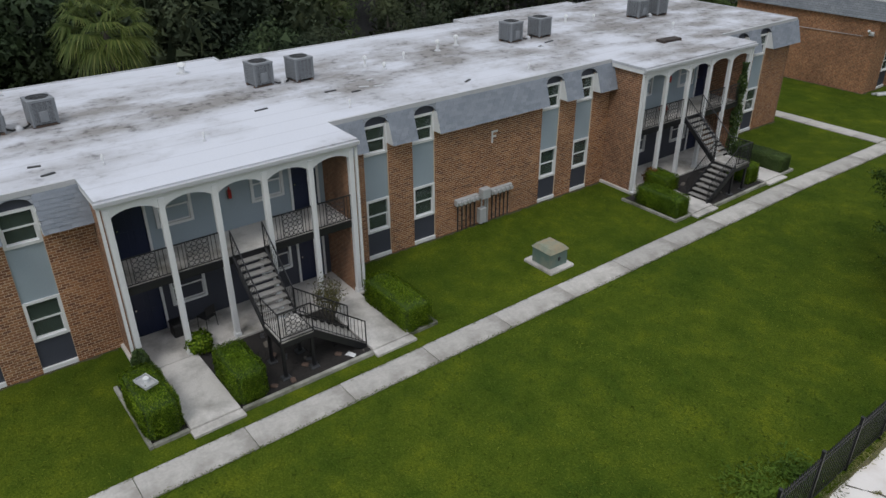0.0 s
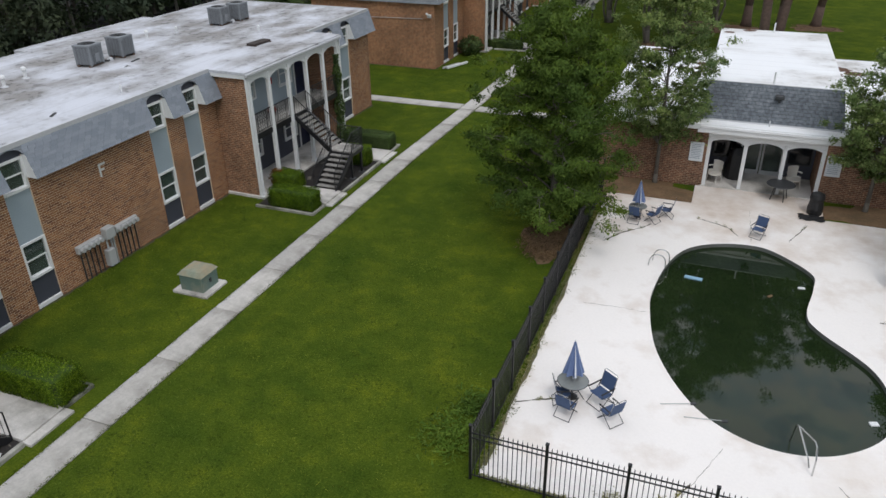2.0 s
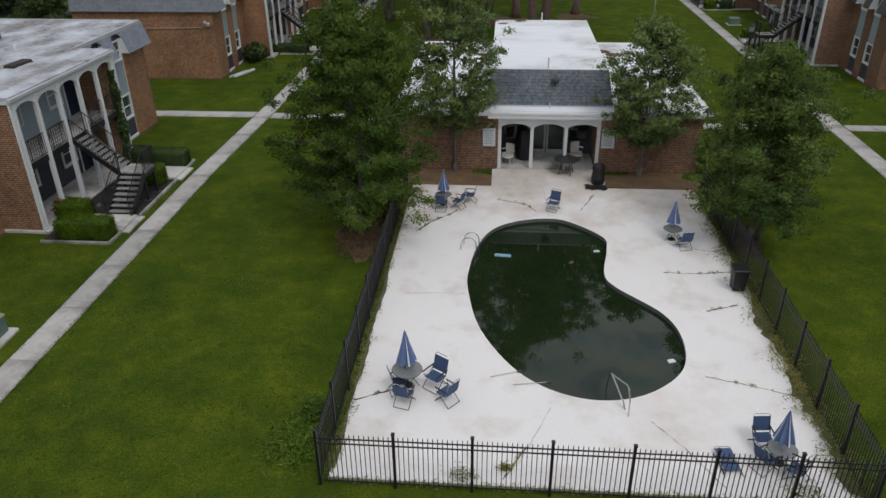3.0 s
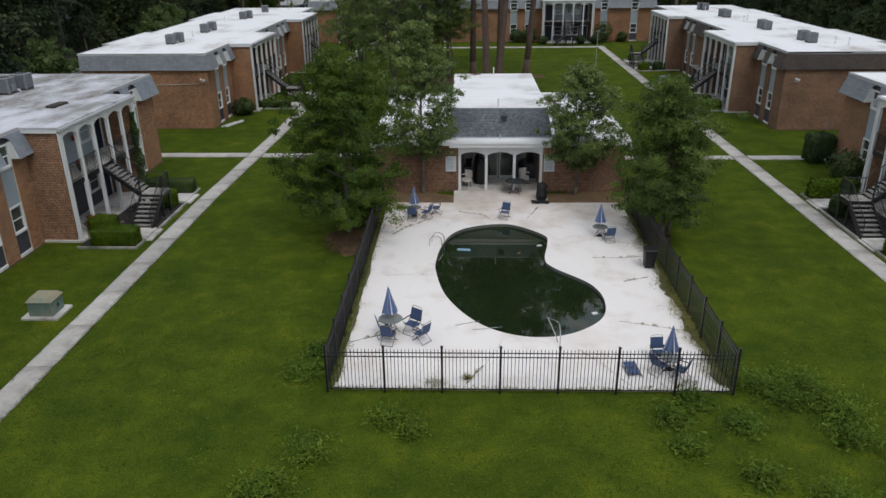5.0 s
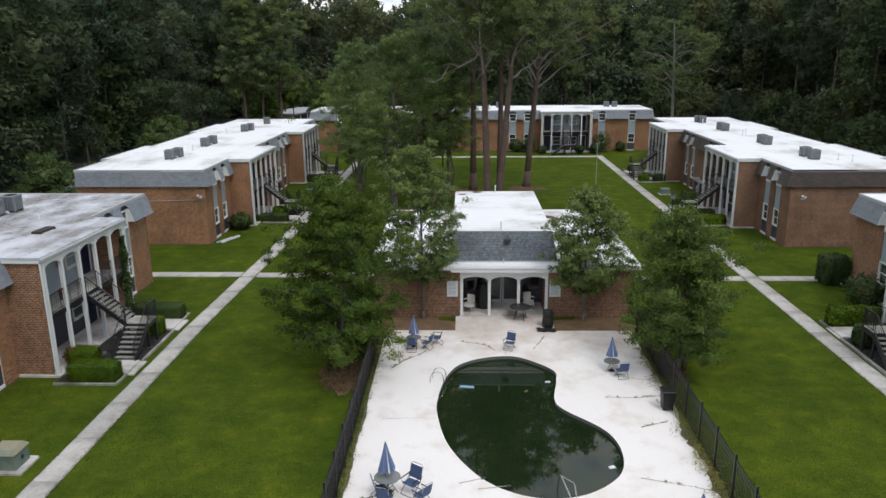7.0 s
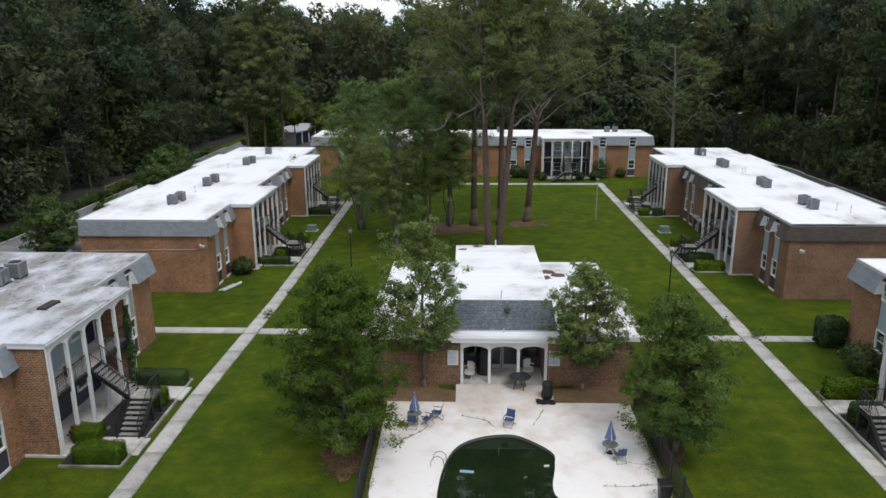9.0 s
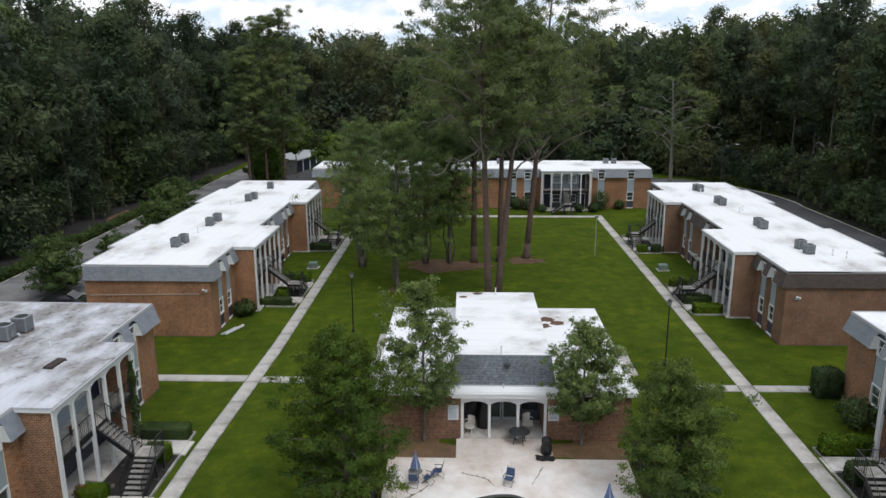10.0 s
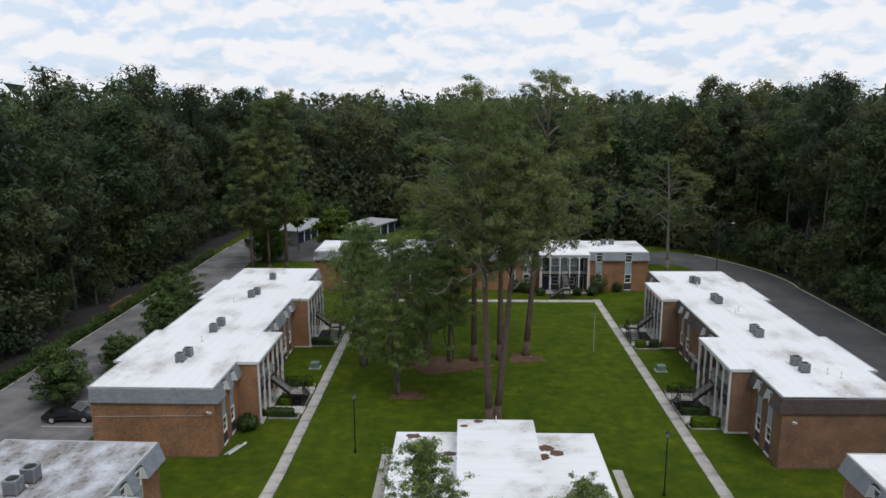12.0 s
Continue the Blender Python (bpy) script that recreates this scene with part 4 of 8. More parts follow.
def apartment_building(m, segs, depth, brick, shingle, roof, label, lower=PANEL_DARK, stairs=True, letter=False, mid_cols=None, pieces=None, end_cols=None):
    """A two-storey brick block with two arcaded galleries, mansard eaves and a flat roof; x along the front, y outwards."""
    root = thing("apartment_building", label, "apartment building", m)
    rng = random.Random(int(m.translation.x * 7 + m.translation.y * 3))
    e0, p, mid, p2, e1 = segs
    a0, a1 = e0, e0 + p
    b0, b1 = a1 + mid, a1 + mid + p2
    L = b1 + e1
    D = depth
    cols = [a0 - 3.85, a0 - 1.85, a1 + 1.9, a1 + 4.0, b0 - 4.0, b0 - 1.9, b1 + 1.85, b1 + 3.85]
    if mid_cols:
        cols[2:6] = mid_cols
    if end_cols:
        cols[:2] = end_cols
    cols = [c for c in cols if 0.8 < c < L - 0.8]
    hw = 0.5
    zt = 5.68
    # walls
    part("wall", Geo().box(0, -D, 0, WALL_T, 0, zt), brick, root)
    part("wall", Geo().box(L - WALL_T, -D, 0, L, 0, zt), brick, root)
    part("wall", Geo().box(WALL_T, -D, 0, L - WALL_T, -D + WALL_T, zt), brick, root)
    cuts = []
    for s0, s1 in ((WALL_T, a0), (a1, b0), (b1, L - WALL_T)):
        x = s0
        for c in [c for c in cols if s0 < c < s1]:
            cuts.append((x, c - hw))
            x = c + hw
        cuts.append((x, s1))
    for x0, x1 in cuts:
        w = part("wall", Geo().box(x0, -WALL_T, 0, x1, 0, zt), MORTAR if pieces is not None else brick, root)
        if pieces is not None:
            pieces["walls"].append((w, x0, x1))
    # window columns
    for c in cols:
        part("sill", Geo().cbox(c - hw, -0.14, 0.02, c + hw, 0.03, 0.16, 0.01), WHITE, root)
        part("lower_panel", Geo().box(c - hw, -0.13, 0.16, c + hw, -0.05, 1.12), lower, root, "dark slate painted panel")
        window(root, c, -0.03, 1.12, 2 * hw, 1.33, rng.random() < 0.4)
        g = Geo().box(c - hw, -0.13, 2.45, c + hw, -0.05, 4.2)
        part("upper_panel", g, PANEL_BLUE, root, "blue-grey painted panel")
        window(root, c, -0.03, 4.2, 2 * hw, 1.1, rng.random() < 0.4)
        part("lintel", Geo().box(c - hw, -0.13, 5.3, c + hw, -0.05, zt), PANEL_DARK, root)
    # mansard eaves
    def slope_piece(x0b, x1b, x0t, x1t, name="mansard"):
        g = Geo()
        P = lambda x, z: (x, mans_out(z), z)  # noqa: E731
        g.face(P(x0b, MANS_Z0), P(x1b, MANS_Z0), P(x1t, MANS_Z1), P(x0t, MANS_Z1))
        g.face((x0b, 0.0, MANS_Z0 + 0.02), (x1b, 0.0, MANS_Z0 + 0.02), P(x1b, MANS_Z0), P(x0b, MANS_Z0))
        return g
    for s0, s1, m0, m1 in ((0, a0, True, False), (a1, b0, False, False), (b1, L, False, True)):
        xb, xt = (s0 - MANS_END, s0 - 0.03) if m0 else (s0, s0)
        for c in [c for c in cols if s0 < c < s1]:
            q = part("mansard", slope_piece(xb, c - hw, xt, c - hw), shingle, root)
            if pieces is not None:
                pieces["slopes"].append((q, xb, c - hw))
            g, soff = Geo(), Geo()
            k = 10
            arc = []
            for i in range(k + 1):
                x = c - hw + 2 * hw * i / k
                arc.append((x, 5.36 + 0.26 * math.sqrt(max(0.0, 1 - ((x - c) / hw) ** 2))))
            for (x0, z0), (x1, z1) in zip(arc, arc[1:]):
                g.face((x0, mans_out(z0), z0), (x1, mans_out(z1), z1), (x1, mans_out(MANS_Z1), MANS_Z1), (x0, mans_out(MANS_Z1), MANS_Z1))
                soff.face((x0, -0.05, z0), (x1, -0.05, z1), (x1, mans_out(z1), z1), (x0, mans_out(z0), z0))
            part("mansard", g, shingle, root)
            part("dormer_soffit", soff, PANEL_DARK, root)
            for x in (c - hw, c + hw):
                sx = 0.02 if x > c else -0.02
                g = Geo()
                q = [(0.0, MANS_Z0), (MANS_OUT + 0.01, MANS_Z0), (mans_out(5.36) + 0.01, 5.36), (0.0, 5.36)]
                g.face(*[(x, y, z) for y, z in q]).face(*[(x + sx, y, z) for y, z in q])
                for (ya, za), (yb, zb) in zip(q, q[1:] + q[:1]):
                    g.face((x, ya, za), (x, yb, zb), (x + sx, yb, zb), (x + sx, ya, za))
                part("dormer_cheek", g, WHITE, root)
            xb = xt = c + hw
        q = part("mansard", slope_piece(xb, s1 + MANS_END if m1 else s1, xt, s1 + 0.03 if m1 else s1), shingle, root)
        if pieces is not None:
            pieces["slopes"].append((q, xb, s1))
    for x, s in ((0, -1), (L, 1)):
        g = Geo()
        g.face((x + s * MANS_END, -D, MANS_Z0), (x + s * MANS_END, MANS_OUT, MANS_Z0), (x + s * 0.03, 0.03, MANS_Z1), (x + s * 0.03, -D, MANS_Z1))
        g.face((x, -D, MANS_Z0 + 0.02), (x, 0, MANS_Z0 + 0.02), (x + s * MANS_END, MANS_OUT, MANS_Z0), (x + s * MANS_END, -D, MANS_Z0))
        g.face((x, -D, MANS_Z0), (x + s * MANS_END, -D, MANS_Z0), (x + s * 0.03, -D, MANS_Z1), (x, -D, MANS_Z1))
        part("mansard", g, shingle, root)
    # roof and its metal edge
    part("roof", Geo().box(-0.05, -D - 0.05, ROOF_Z - 0.1, L + 0.05, 0.05, ROOF_Z), roof, root, "flat white coated roof")
    for q0, q1 in ((a0, a1), (b0, b1)):
        part("gallery_roof", Geo().box(q0 - 0.16, 0.05, ROOF_Z - 0.1, q1 + 0.16, PORT_D + 0.12, ROOF_Z), roof, root)
        part("gallery_roof", Geo().box(q0 - 0.4, -D - 0.7, ROOF_Z - 0.1, q1 + 0.4, -D - 0.05, ROOF_Z), roof, root)
    e, hgt = 0.05, 0.035
    def edge(x0, y0, x1, y1):
        part("roof_edge", Geo().box(min(x0, x1) - e, min(y0, y1) - e, ROOF_Z - 0.13, max(x0, x1) + e, max(y0, y1) + e, ROOF_Z + hgt), TRIM_GREY, root)
    edge(0, -D - 0.02, 0, 0.02), edge(L, -D - 0.02, L, 0.02)
    for s0, s1 in ((0.06, a0 - 0.22), (a1 + 0.22, b0 - 0.22), (b1 + 0.22, L - 0.06)):
        edge(s0, 0.02, s1, 0.02)
    for s0, s1 in ((0.06, a0 - 0.46), (a1 + 0.46, b0 - 0.46), (b1 + 0.46, L - 0.06)):
        edge(s0, -D - 0.02, s1, -D - 0.02)
    for q0, q1 in ((a0, a1), (b0, b1)):
        edge(q0 - 0.4, -D - 0.7, q1 + 0.4, -D - 0.7), edge(q0 - 0.4, -D - 0.6, q0 - 0.4, -D + 0.0), edge(q1 + 0.4, -D - 0.6, q1 + 0.4, -D + 0.0)
    for q0, q1 in ((a0, a1), (b0, b1)):
        part("wall", Geo().box(q0 - 0.3, -D - 0.6, 0, q1 + 0.3, -D, ROOF_Z - 0.14), brick, root)
    # galleries
    for q0, q1, near in ((a0, a1, 1), (b0, b1, -1)):
        bay = (q1 - q0) / 5
        cu = (q0 + q1) / 2
        part("gallery_wall", Geo().box(q0, -WALL_T, FLOOR2, q1, 0, 5.5), PANEL_BLUE, root, "blue-grey painted upper gallery wall")
        part("gallery_wall", Geo().box(q0, -WALL_T, 0, q1, 0, FLOOR2 - 0.2), lower, root, "dark slate painted lower gallery wall")
        part("ceiling", Geo().box(q0, 0, 5.5, q1, PORT_D - 0.1, 5.54), WHITE, root)
        part("gallery_floor", Geo().box(q0 + 0.2, 0, FLOOR2 - 0.1, q1 - 0.2, PORT_D - 0.06, FLOOR2), CONCRETE, root)
        part("floor_beam", Geo().box(q0 + 0.2, PORT_D - 0.06, FLOOR2 - 0.24, q1 - 0.2, PORT_D + 0.0, FLOOR2 + 0.005).box(q0 + 0.2, -WALL_T, FLOOR2 - 0.2, q1 - 0.2, PORT_D - 0.06, FLOOR2 - 0.101), BLACK_IRON, root)
        part("porch_floor", Geo().cbox(q0 - 0.1, 0, -0.05, q1 + 0.1, PORT_D + 0.16, 0.12, 0.02), CONCRETE, root)
        for x in (q0, q1 - 0.2):
            part("side_wall", Geo().box(x, 0, 0, x + 0.2, PORT_D - 0.1, 5.5), brick, root)
        post = Geo().cbox(-0.085, -0.085, 0, 0.085, 0.085, 5.3, 0.012).cbox(-0.11, -0.11, 0, 0.11, 0.11, 0.14, 0.015).mesh("post", WHITE)
        for k in range(6):
            x = min(max(q0 + bay * k, q0 + 0.09), q1 - 0.09)
            part("post", post, None, root, "white painted gallery post", Matrix.Translation((x, PORT_D, 0.12)))
        for k in range(5):
            x0, x1 = q0 + bay * k, q0 + bay * (k + 1)
            c, h2 = (x0 + x1) / 2, bay / 2
            g = Geo()
            pts = [(c + h2 * math.cos(math.pi - math.pi * i / 14), 4.92 + 0.42 * math.sin(math.pi * i / 14)) for i in range(15)]
            for y in (PORT_D - 0.06, PORT_D + 0.06):
                for (xa, za), (xb_, zb) in zip(pts, pts[1:]):
                    g.face((xa, y, za), (xb_, y, zb), (xb_, y, 5.6), (xa, y, 5.6))
            for (xa, za), (xb_, zb) in zip(pts, pts[1:]):
                g.face((xa, PORT_D - 0.06, za), (xb_, PORT_D - 0.06, zb), (xb_, PORT_D + 0.06, zb), (xa, PORT_D + 0.06, za))
            part("arch", g, WHITE, root, "white painted arch")
        part("fascia", Geo().box(q0 - 0.14, PORT_D - 0.06, 5.5, q1 + 0.14, PORT_D + 0.09, 5.67).box(q0 - 0.14, 0.03, 5.5, q0 - 0.02, PORT_D - 0.06, 5.67).box(q1 + 0.02, 0.03, 5.5, q1 + 0.14, PORT_D - 0.06, 5.67), WHITE, root)
        part("gutter", Geo().cbox(q0 - 0.2, PORT_D + 0.09, 5.6, q1 + 0.2, PORT_D + 0.2, 5.72, 0.02), TRIM_GREY, root)
        for x in (q0 - 0.1, q1 + 0.1):
            g = Geo().box(x - 0.04, PORT_D + 0.01, 0.15, x + 0.04, PORT_D + 0.09, 5.6).box(x - 0.04, PORT_D + 0.01, 0.1, x + 0.04, PORT_D + 0.25, 0.16)
            part("downspout", g, WHITE, root)
        for z in (0.12, FLOOR2):
            door(root, q0 + 0.95, 0.02, z), door(root, q1 - 0.95, 0.02, z)
            window(root, q0 + 2.3, 0.05, z + 0.75, 1.15, 1.2, True), window(root, q1 - 2.3, 0.05, z + 0.75, 1.15, 1.2, True)
        for k in (0, 1, 3, 4):
            railing(root, Matrix.Translation((q0 + bay * k + 0.085, PORT_D, FLOOR2)), bay - 0.17, "black wrought iron railing")
        g = Geo().tube([(cu - 0.25, 0.1, FLOOR2 + 1.15), (cu - 0.25, 0.1, FLOOR2 + 1.42)], 0.06, 10).tube([(cu - 0.25, 0.1, FLOOR2 + 1.42), (cu - 0.25, 0.1, FLOOR2 + 1.52)], 0.025, 6)
        part("fire_extinguisher", g, RED, root, "red fire extinguisher on the gallery wall")
        if stairs:
            staircase(m @ Matrix.Translation((cu, PORT_D + 0.02, 0)), near, "black steel staircase with concrete treads before a brick block")
    if letter:
        c = (a1 + b0) / 2 - 0.4
        g = Geo()
        g.box(c + 0.07, 0.004, 3.45, c + 0.15, 0.03, 3.95).box(c - 0.17, 0.004, 3.87, c + 0.07, 0.03, 3.95).box(c - 0.1, 0.004, 3.67, c + 0.07, 0.03, 3.74)
        part("letter", g, WHITE, root, "white block letter F")
    return root


LEFT, RIGHT, AWAY = -90, 90, 180
NEAR_PIECES = {"walls": [], "slopes": []}
apartment_building(pose(-22.02, -1.0, 0, 0, 0, LEFT - 1.2), (6.75, 7.7, 14.25, 7.7, 6.6), 10.2, BRICK_TAN, SHINGLE_GREY, ROOF_OLD, "long tan brick block with stained white roof and arcaded galleries", letter=True, mid_cols=[16.05, 18.05, 24.65, 26.75], pieces=NEAR_PIECES)
apartment_building(pose(-21.15, 49.4, 0, 0, 0, LEFT - 0.4), (6.8, 7.9, 12.4, 7.9, 6.1), 9.85, BRICK_ORANGE, SHINGLE_GREY, ROOF_CLEAN, "orange brick block with clean white roof beside the lawn")
apartment_building(pose(22.1, 7.4, 0, 0, 0, RIGHT), (6.0, 8.0, 13.6, 7.4, 6.0), 9.2, BRICK_RED, SHINGLE_BROWN, ROOF_CLEAN, "red-brown brick block with dark brown eaves and white roof")
apartment_building(pose(22.3, -44.0, 0, 0, 0, RIGHT), (6.6, 7.7, 13.0, 7.7, 7.4), 10.0, BRICK_TAN, SHINGLE_GREY, ROOF_CLEAN, "tan brick block with grey shingle eaves across the lawn")
apartment_building(pose(25.0, 60.6, 0, 0, 0, AWAY), (8.9, 6.9, 17.4, 7.4, 8.3), 8.5, BRICK_ORANGE, SHINGLE_GREY, ROOF_CLEAN, "orange brick block closing the far side of the courtyard", end_cols=(2.85, 7.1))
for x, y, r in ((-28.3, -29.3, 4), (-28.0, -27.7, 94), (-28.5, -37.1, 3), (-28.5, -38.7, 90), (-27.7, -16.6, 5), (-27.6, -14.8, 92), (-27.6, -7.4, 2), (-27.4, -6.0, 91),
                (-26.2, 14.2, 3), (-26.0, 15.5, 92), (-26.1, 22.5, 4), (-26.0, 24.4, 90), (-26.0, 35.1, 3), (-25.7, 36.3, 91), (-25.7, 43.5, 2),
                (25.95, 14.3, 185), (25.95, 12.7, 92), (25.8, 21.8, 95), (25.85, 23.1, 182), (25.85, 34.5, 184), (25.9, 33.3, 93), (25.9, 42.6, 182), (26.2, 42.0, 92),
                (19.5, 66.5, 3), (20.7, 66.5, 92), (3.4, 66.3, 4), (27.6, -14, 3), (27.6, -12.5, 92)):
    place_ac(x, y, r)

# ---- pool house ----


def pool_house():
    root = thing("pool_house", "low brick pool house with slate mansard and white roof", "pool house")
    X0, X1, Y0, Y1, Z = -6.7, 7.6, -7.5, 6.4, 3.05
    p0, p1 = -1.95, 2.9
    hx0, hx1, hy0, hy1, hz = -2.35, 3.2, -6.2, 5.5, 4.65
    for x0, y0, x1, y1 in ((X0, Y0, p0, Y0 + 0.22), (p1, Y0, X1, Y0 + 0.22), (X0, Y0 + 0.22, X0 + 0.22, Y1), (X1 - 0.22, Y0 + 0.22, X1, Y1), (X0 + 0.22, Y1 - 0.22, X1 - 0.22, Y1)):
        part("wall", Geo().box(x0, y0, 0, x1, y1, Z - 0.1), BRICK_RED, root)
    for x0, x1 in ((X0 - 0.25, hx0), (hx1, X1 + 0.25)):
        part("lower_roof", Geo().box(x0, Y0 - 0.3, Z - 0.1, x1, Y1 + 0.3, Z), ROOF_CLEAN, root, "white coated lower roof")
    part("lower_roof", Geo().box(hx0, hy1, Z - 0.1, hx1, Y1 + 0.3, Z), ROOF_CLEAN, root)
    part("porch_roof", Geo().box(hx0, Y0 - 0.45, Z - 0.1, hx1, hy0 - 0.75, Z), ROOF_CLEAN, root, "white porch roof with grey fascia")
    part("roof_edge", Geo().box(X0 - 0.29, Y0 - 0.34, Z - 0.22, X1 + 0.29, Y0 - 0.3, Z + 0.03).box(X0 - 0.29, Y0 - 0.3, Z - 0.22, X0 - 0.25, Y1 + 0.3, Z + 0.03).box(X1 + 0.25, Y0 - 0.3, Z - 0.22, X1 + 0.29, Y1 + 0.3, Z + 0.03), WHITE, root)
    part("upper_roof", Geo().box(hx0, hy0, hz - 0.12, hx1, hy1, hz), ROOF_CLEAN, root, "raised white flat roof")
    for x in (hx0, hx1 - 0.12):
        part("upper_wall", Geo().box(x, hy0, Z, x + 0.12, hy1, hz - 0.12), WHITE, root)
    part("upper_wall", Geo().box(hx0 + 0.12, hy1 - 0.12, Z, hx1 - 0.12, hy1, hz - 0.12), WHITE, root)
    g = Geo()
    g.face((hx0 - 0.25, hy0 - 0.75, Z + 0.02), (hx1 + 0.25, hy0 - 0.75, Z + 0.02), (hx1, hy0, hz - 0.03), (hx0, hy0, hz - 0.03))
    g.face((hx0 - 0.25, hy0 - 0.75, Z + 0.02), (hx0, hy0, hz - 0.03), (hx0, hy0 + 0.02, Z + 0.02))
    g.face((hx1 + 0.25, hy0 - 0.75, Z + 0.02), (hx1, hy0, hz - 0.03), (hx1, hy0 + 0.02, Z + 0.02))
    part("mansard", g, SHINGLE_SLATE, root, "slate grey shingled slope")
    part("flashing", Geo().box(hx0 - 0.26, hy0 - 0.8, Z, hx1 + 0.26, hy0 - 0.74, Z + 0.05), TRIM_GREY, root)
    # flood light, vent and mast on the slope
    part("flood_light", Geo().cbox(0.5, hy0 - 0.55, 4.15, 0.86, hy0 - 0.25, 4.3, 0.03).box(0.63, hy0 - 0.35, 3.95, 0.73, hy0 - 0.25, 4.15), DARK_METAL, root)
    part("vent_pipe", Geo().tube([(0.35, hy0 + 0.15, hz - 0.05), (0.35, hy0 + 0.15, hz + 0.5)], 0.04, 8), WHITE, root)
    part("vent_pipe", Geo().tube([(0.45, hy0 - 0.98, Z), (0.45, hy0 - 0.98, Z + 0.25)], 0.03, 8), TRIM_GREY, root)
    part("vent_pipe", Geo().tube([(0.45, hy1 - 0.6, hz - 0.05), (0.45, hy1 - 0.6, hz + 0.55)], 0.04, 8), WHITE, root)
    # arcade of three bays
    bay = (p1 - p0) / 3
    for k in range(4):
        x = min(max(p0 + bay * k, p0 + 0.08), p1 - 0.08)
        part("post", Geo().cbox(x - 0.08, Y0 - 0.02, 0.07, x + 0.08, Y0 + 0.14, 2.35, 0.012), WHITE, root, "white painted porch post")
    for k in range(3):
        c, h2 = p0 + bay * (k + 0.5), bay / 2
        pts = [(c + h2 * math.cos(math.pi - math.pi * i / 14), 2.0 + 0.36 * math.sin(math.pi * i / 14)) for i in range(15)]
        g = Geo()
        for y in (Y0, Y0 + 0.12):
            for (xa, za), (xb, zb) in zip(pts, pts[1:]):
                g.face((xa, y, za), (xb, y, zb), (xb, y, 2.8), (xa, y, 2.8))
        for (xa, za), (xb, zb) in zip(pts, pts[1:]):
            g.face((xa, Y0, za), (xb, Y0, zb), (xb, Y0 + 0.12, zb), (xa, Y0 + 0.12, za))
        part("arch", g, WHITE, root, "white painted arch")
    part("fascia", Geo().box(hx0 - 0.1, Y0 - 0.4, 2.72, hx1 + 0.1, Y0 - 0.345, 2.94).box(hx0 - 0.1, Y0 - 0.345, 2.79, hx1 + 0.1, Y0 + 0.12, 2.83), WHITE, root)
    by = Y0 + 2.2
    for w0, w1 in ((p0, p0 + 0.15), (p1 - 0.15, p1)):
        part("porch_wall", Geo().box(w0, Y0 + 0.22, 0, w1, by, 2.8), BRICK_RED, root)
    part("porch_wall", Geo().box(p0, by, 0, p0 + 1.45, by + 0.15, 2.8).box(p1 - 1.45, by, 0, p1, by + 0.15, 2.8).box(p0 + 1.45, by, 2.15, p1 - 1.45, by + 0.15, 2.8), PANEL_DARK, root)
    part("porch_ceiling", Geo().box(p0, Y0 + 0.12, 2.8, p1, by + 0.1, 2.85), WHITE, root)
    part("porch_floor", Geo().box(p0 - 0.05, Y0 - 0.1, -0.05, p1 + 0.05, by, 0.1), CONCRETE, root)
    cx = (p0 + p1) / 2
    for s in (-1, 1):
        a, b = (cx - 0.95, cx - 0.02) if s < 0 else (cx + 0.02, cx + 0.95)
        g = Geo().box(a, by - 0.02, 0.1, a + 0.09, by + 0.03, 2.15).box(b - 0.09, by - 0.02, 0.1, b, by + 0.03, 2.15).box(a + 0.09, by - 0.02, 2.03, b - 0.09, by + 0.03, 2.15).box(a + 0.09, by - 0.02, 0.1, b - 0.09, by + 0.03, 0.3)
        d = part("door", g, METER_GREY, root, "grey framed glass door")
        part("pane", Geo().box(a + 0.09, by, 0.3, b - 0.09, by + 0.01, 2.03), GLASS, d).visible_shadow = False
        part("handle", Geo().tube([(cx + s * 0.1, by - 0.06, 0.95), (cx + s * 0.1, by - 0.06, 1.35)], 0.015, 6), CHROME, d)
    for x0, x1 in ((p0 + 0.25, p0 + 1.3), (p1 - 1.3, p1 - 0.25)):
        w = part("window", Geo().box(x0, by - 0.03, 0.75, x1, by - 0.005, 2.1), DARK_METAL, root, "dark porch window")
        part("pane", Geo().box(x0 + 0.06, by - 0.04, 0.81, x1 - 0.06, by - 0.032, 2.04), CAR_GLASS, w)
    # worn brown patches on the roofs
    rng = random.Random(5)
    for x, y, z, r in ((-1.9, 4.4, hz, 0.24), (-0.8, 5.2, hz, 0.3), (4.0, 4.2, Z, 0.5), (3.7, 2.9, Z, 0.45), (4.7, 3.5, Z, 0.42), (-2.9, 3.2, Z, 0.4), (-5.6, 6.0, Z, 0.45), (-3.0, 2.2, Z, 0.35)):
        g = Geo()
        ring = [(x + r * (0.7 + 0.5 * rng.random()) * math.cos(a * math.pi / 9) * 1.3, y + r * (0.7 + 0.5 * rng.random()) * math.sin(a * math.pi / 9), z + 0.006) for a in range(18)]
        g.face(*ring)
        part("roof_patch", g, PATCH_BROWN, root, "bare brown patch on the roof")
    return root


pool_house()


def notice_board(x, z, w, h, label):
    root = thing("notice_board", label, "sign", pose(x, -7.53, z))
    part("board", Geo().cbox(-w / 2, -0.04, -h / 2, w / 2, 0, h / 2, 0.01), SIGN_FACE, root)
    g = Geo()
    for k in range(9):
        s = 0.36 if k % 4 else 0.42
        g.box(-w * s, -0.046, h * (0.38 - k * 0.09) - 0.012, w * (s - 0.05 * (k % 3)), -0.042, h * (0.38 - k * 0.09) + 0.012)
    part("lettering", g, SIGN_INK, root)


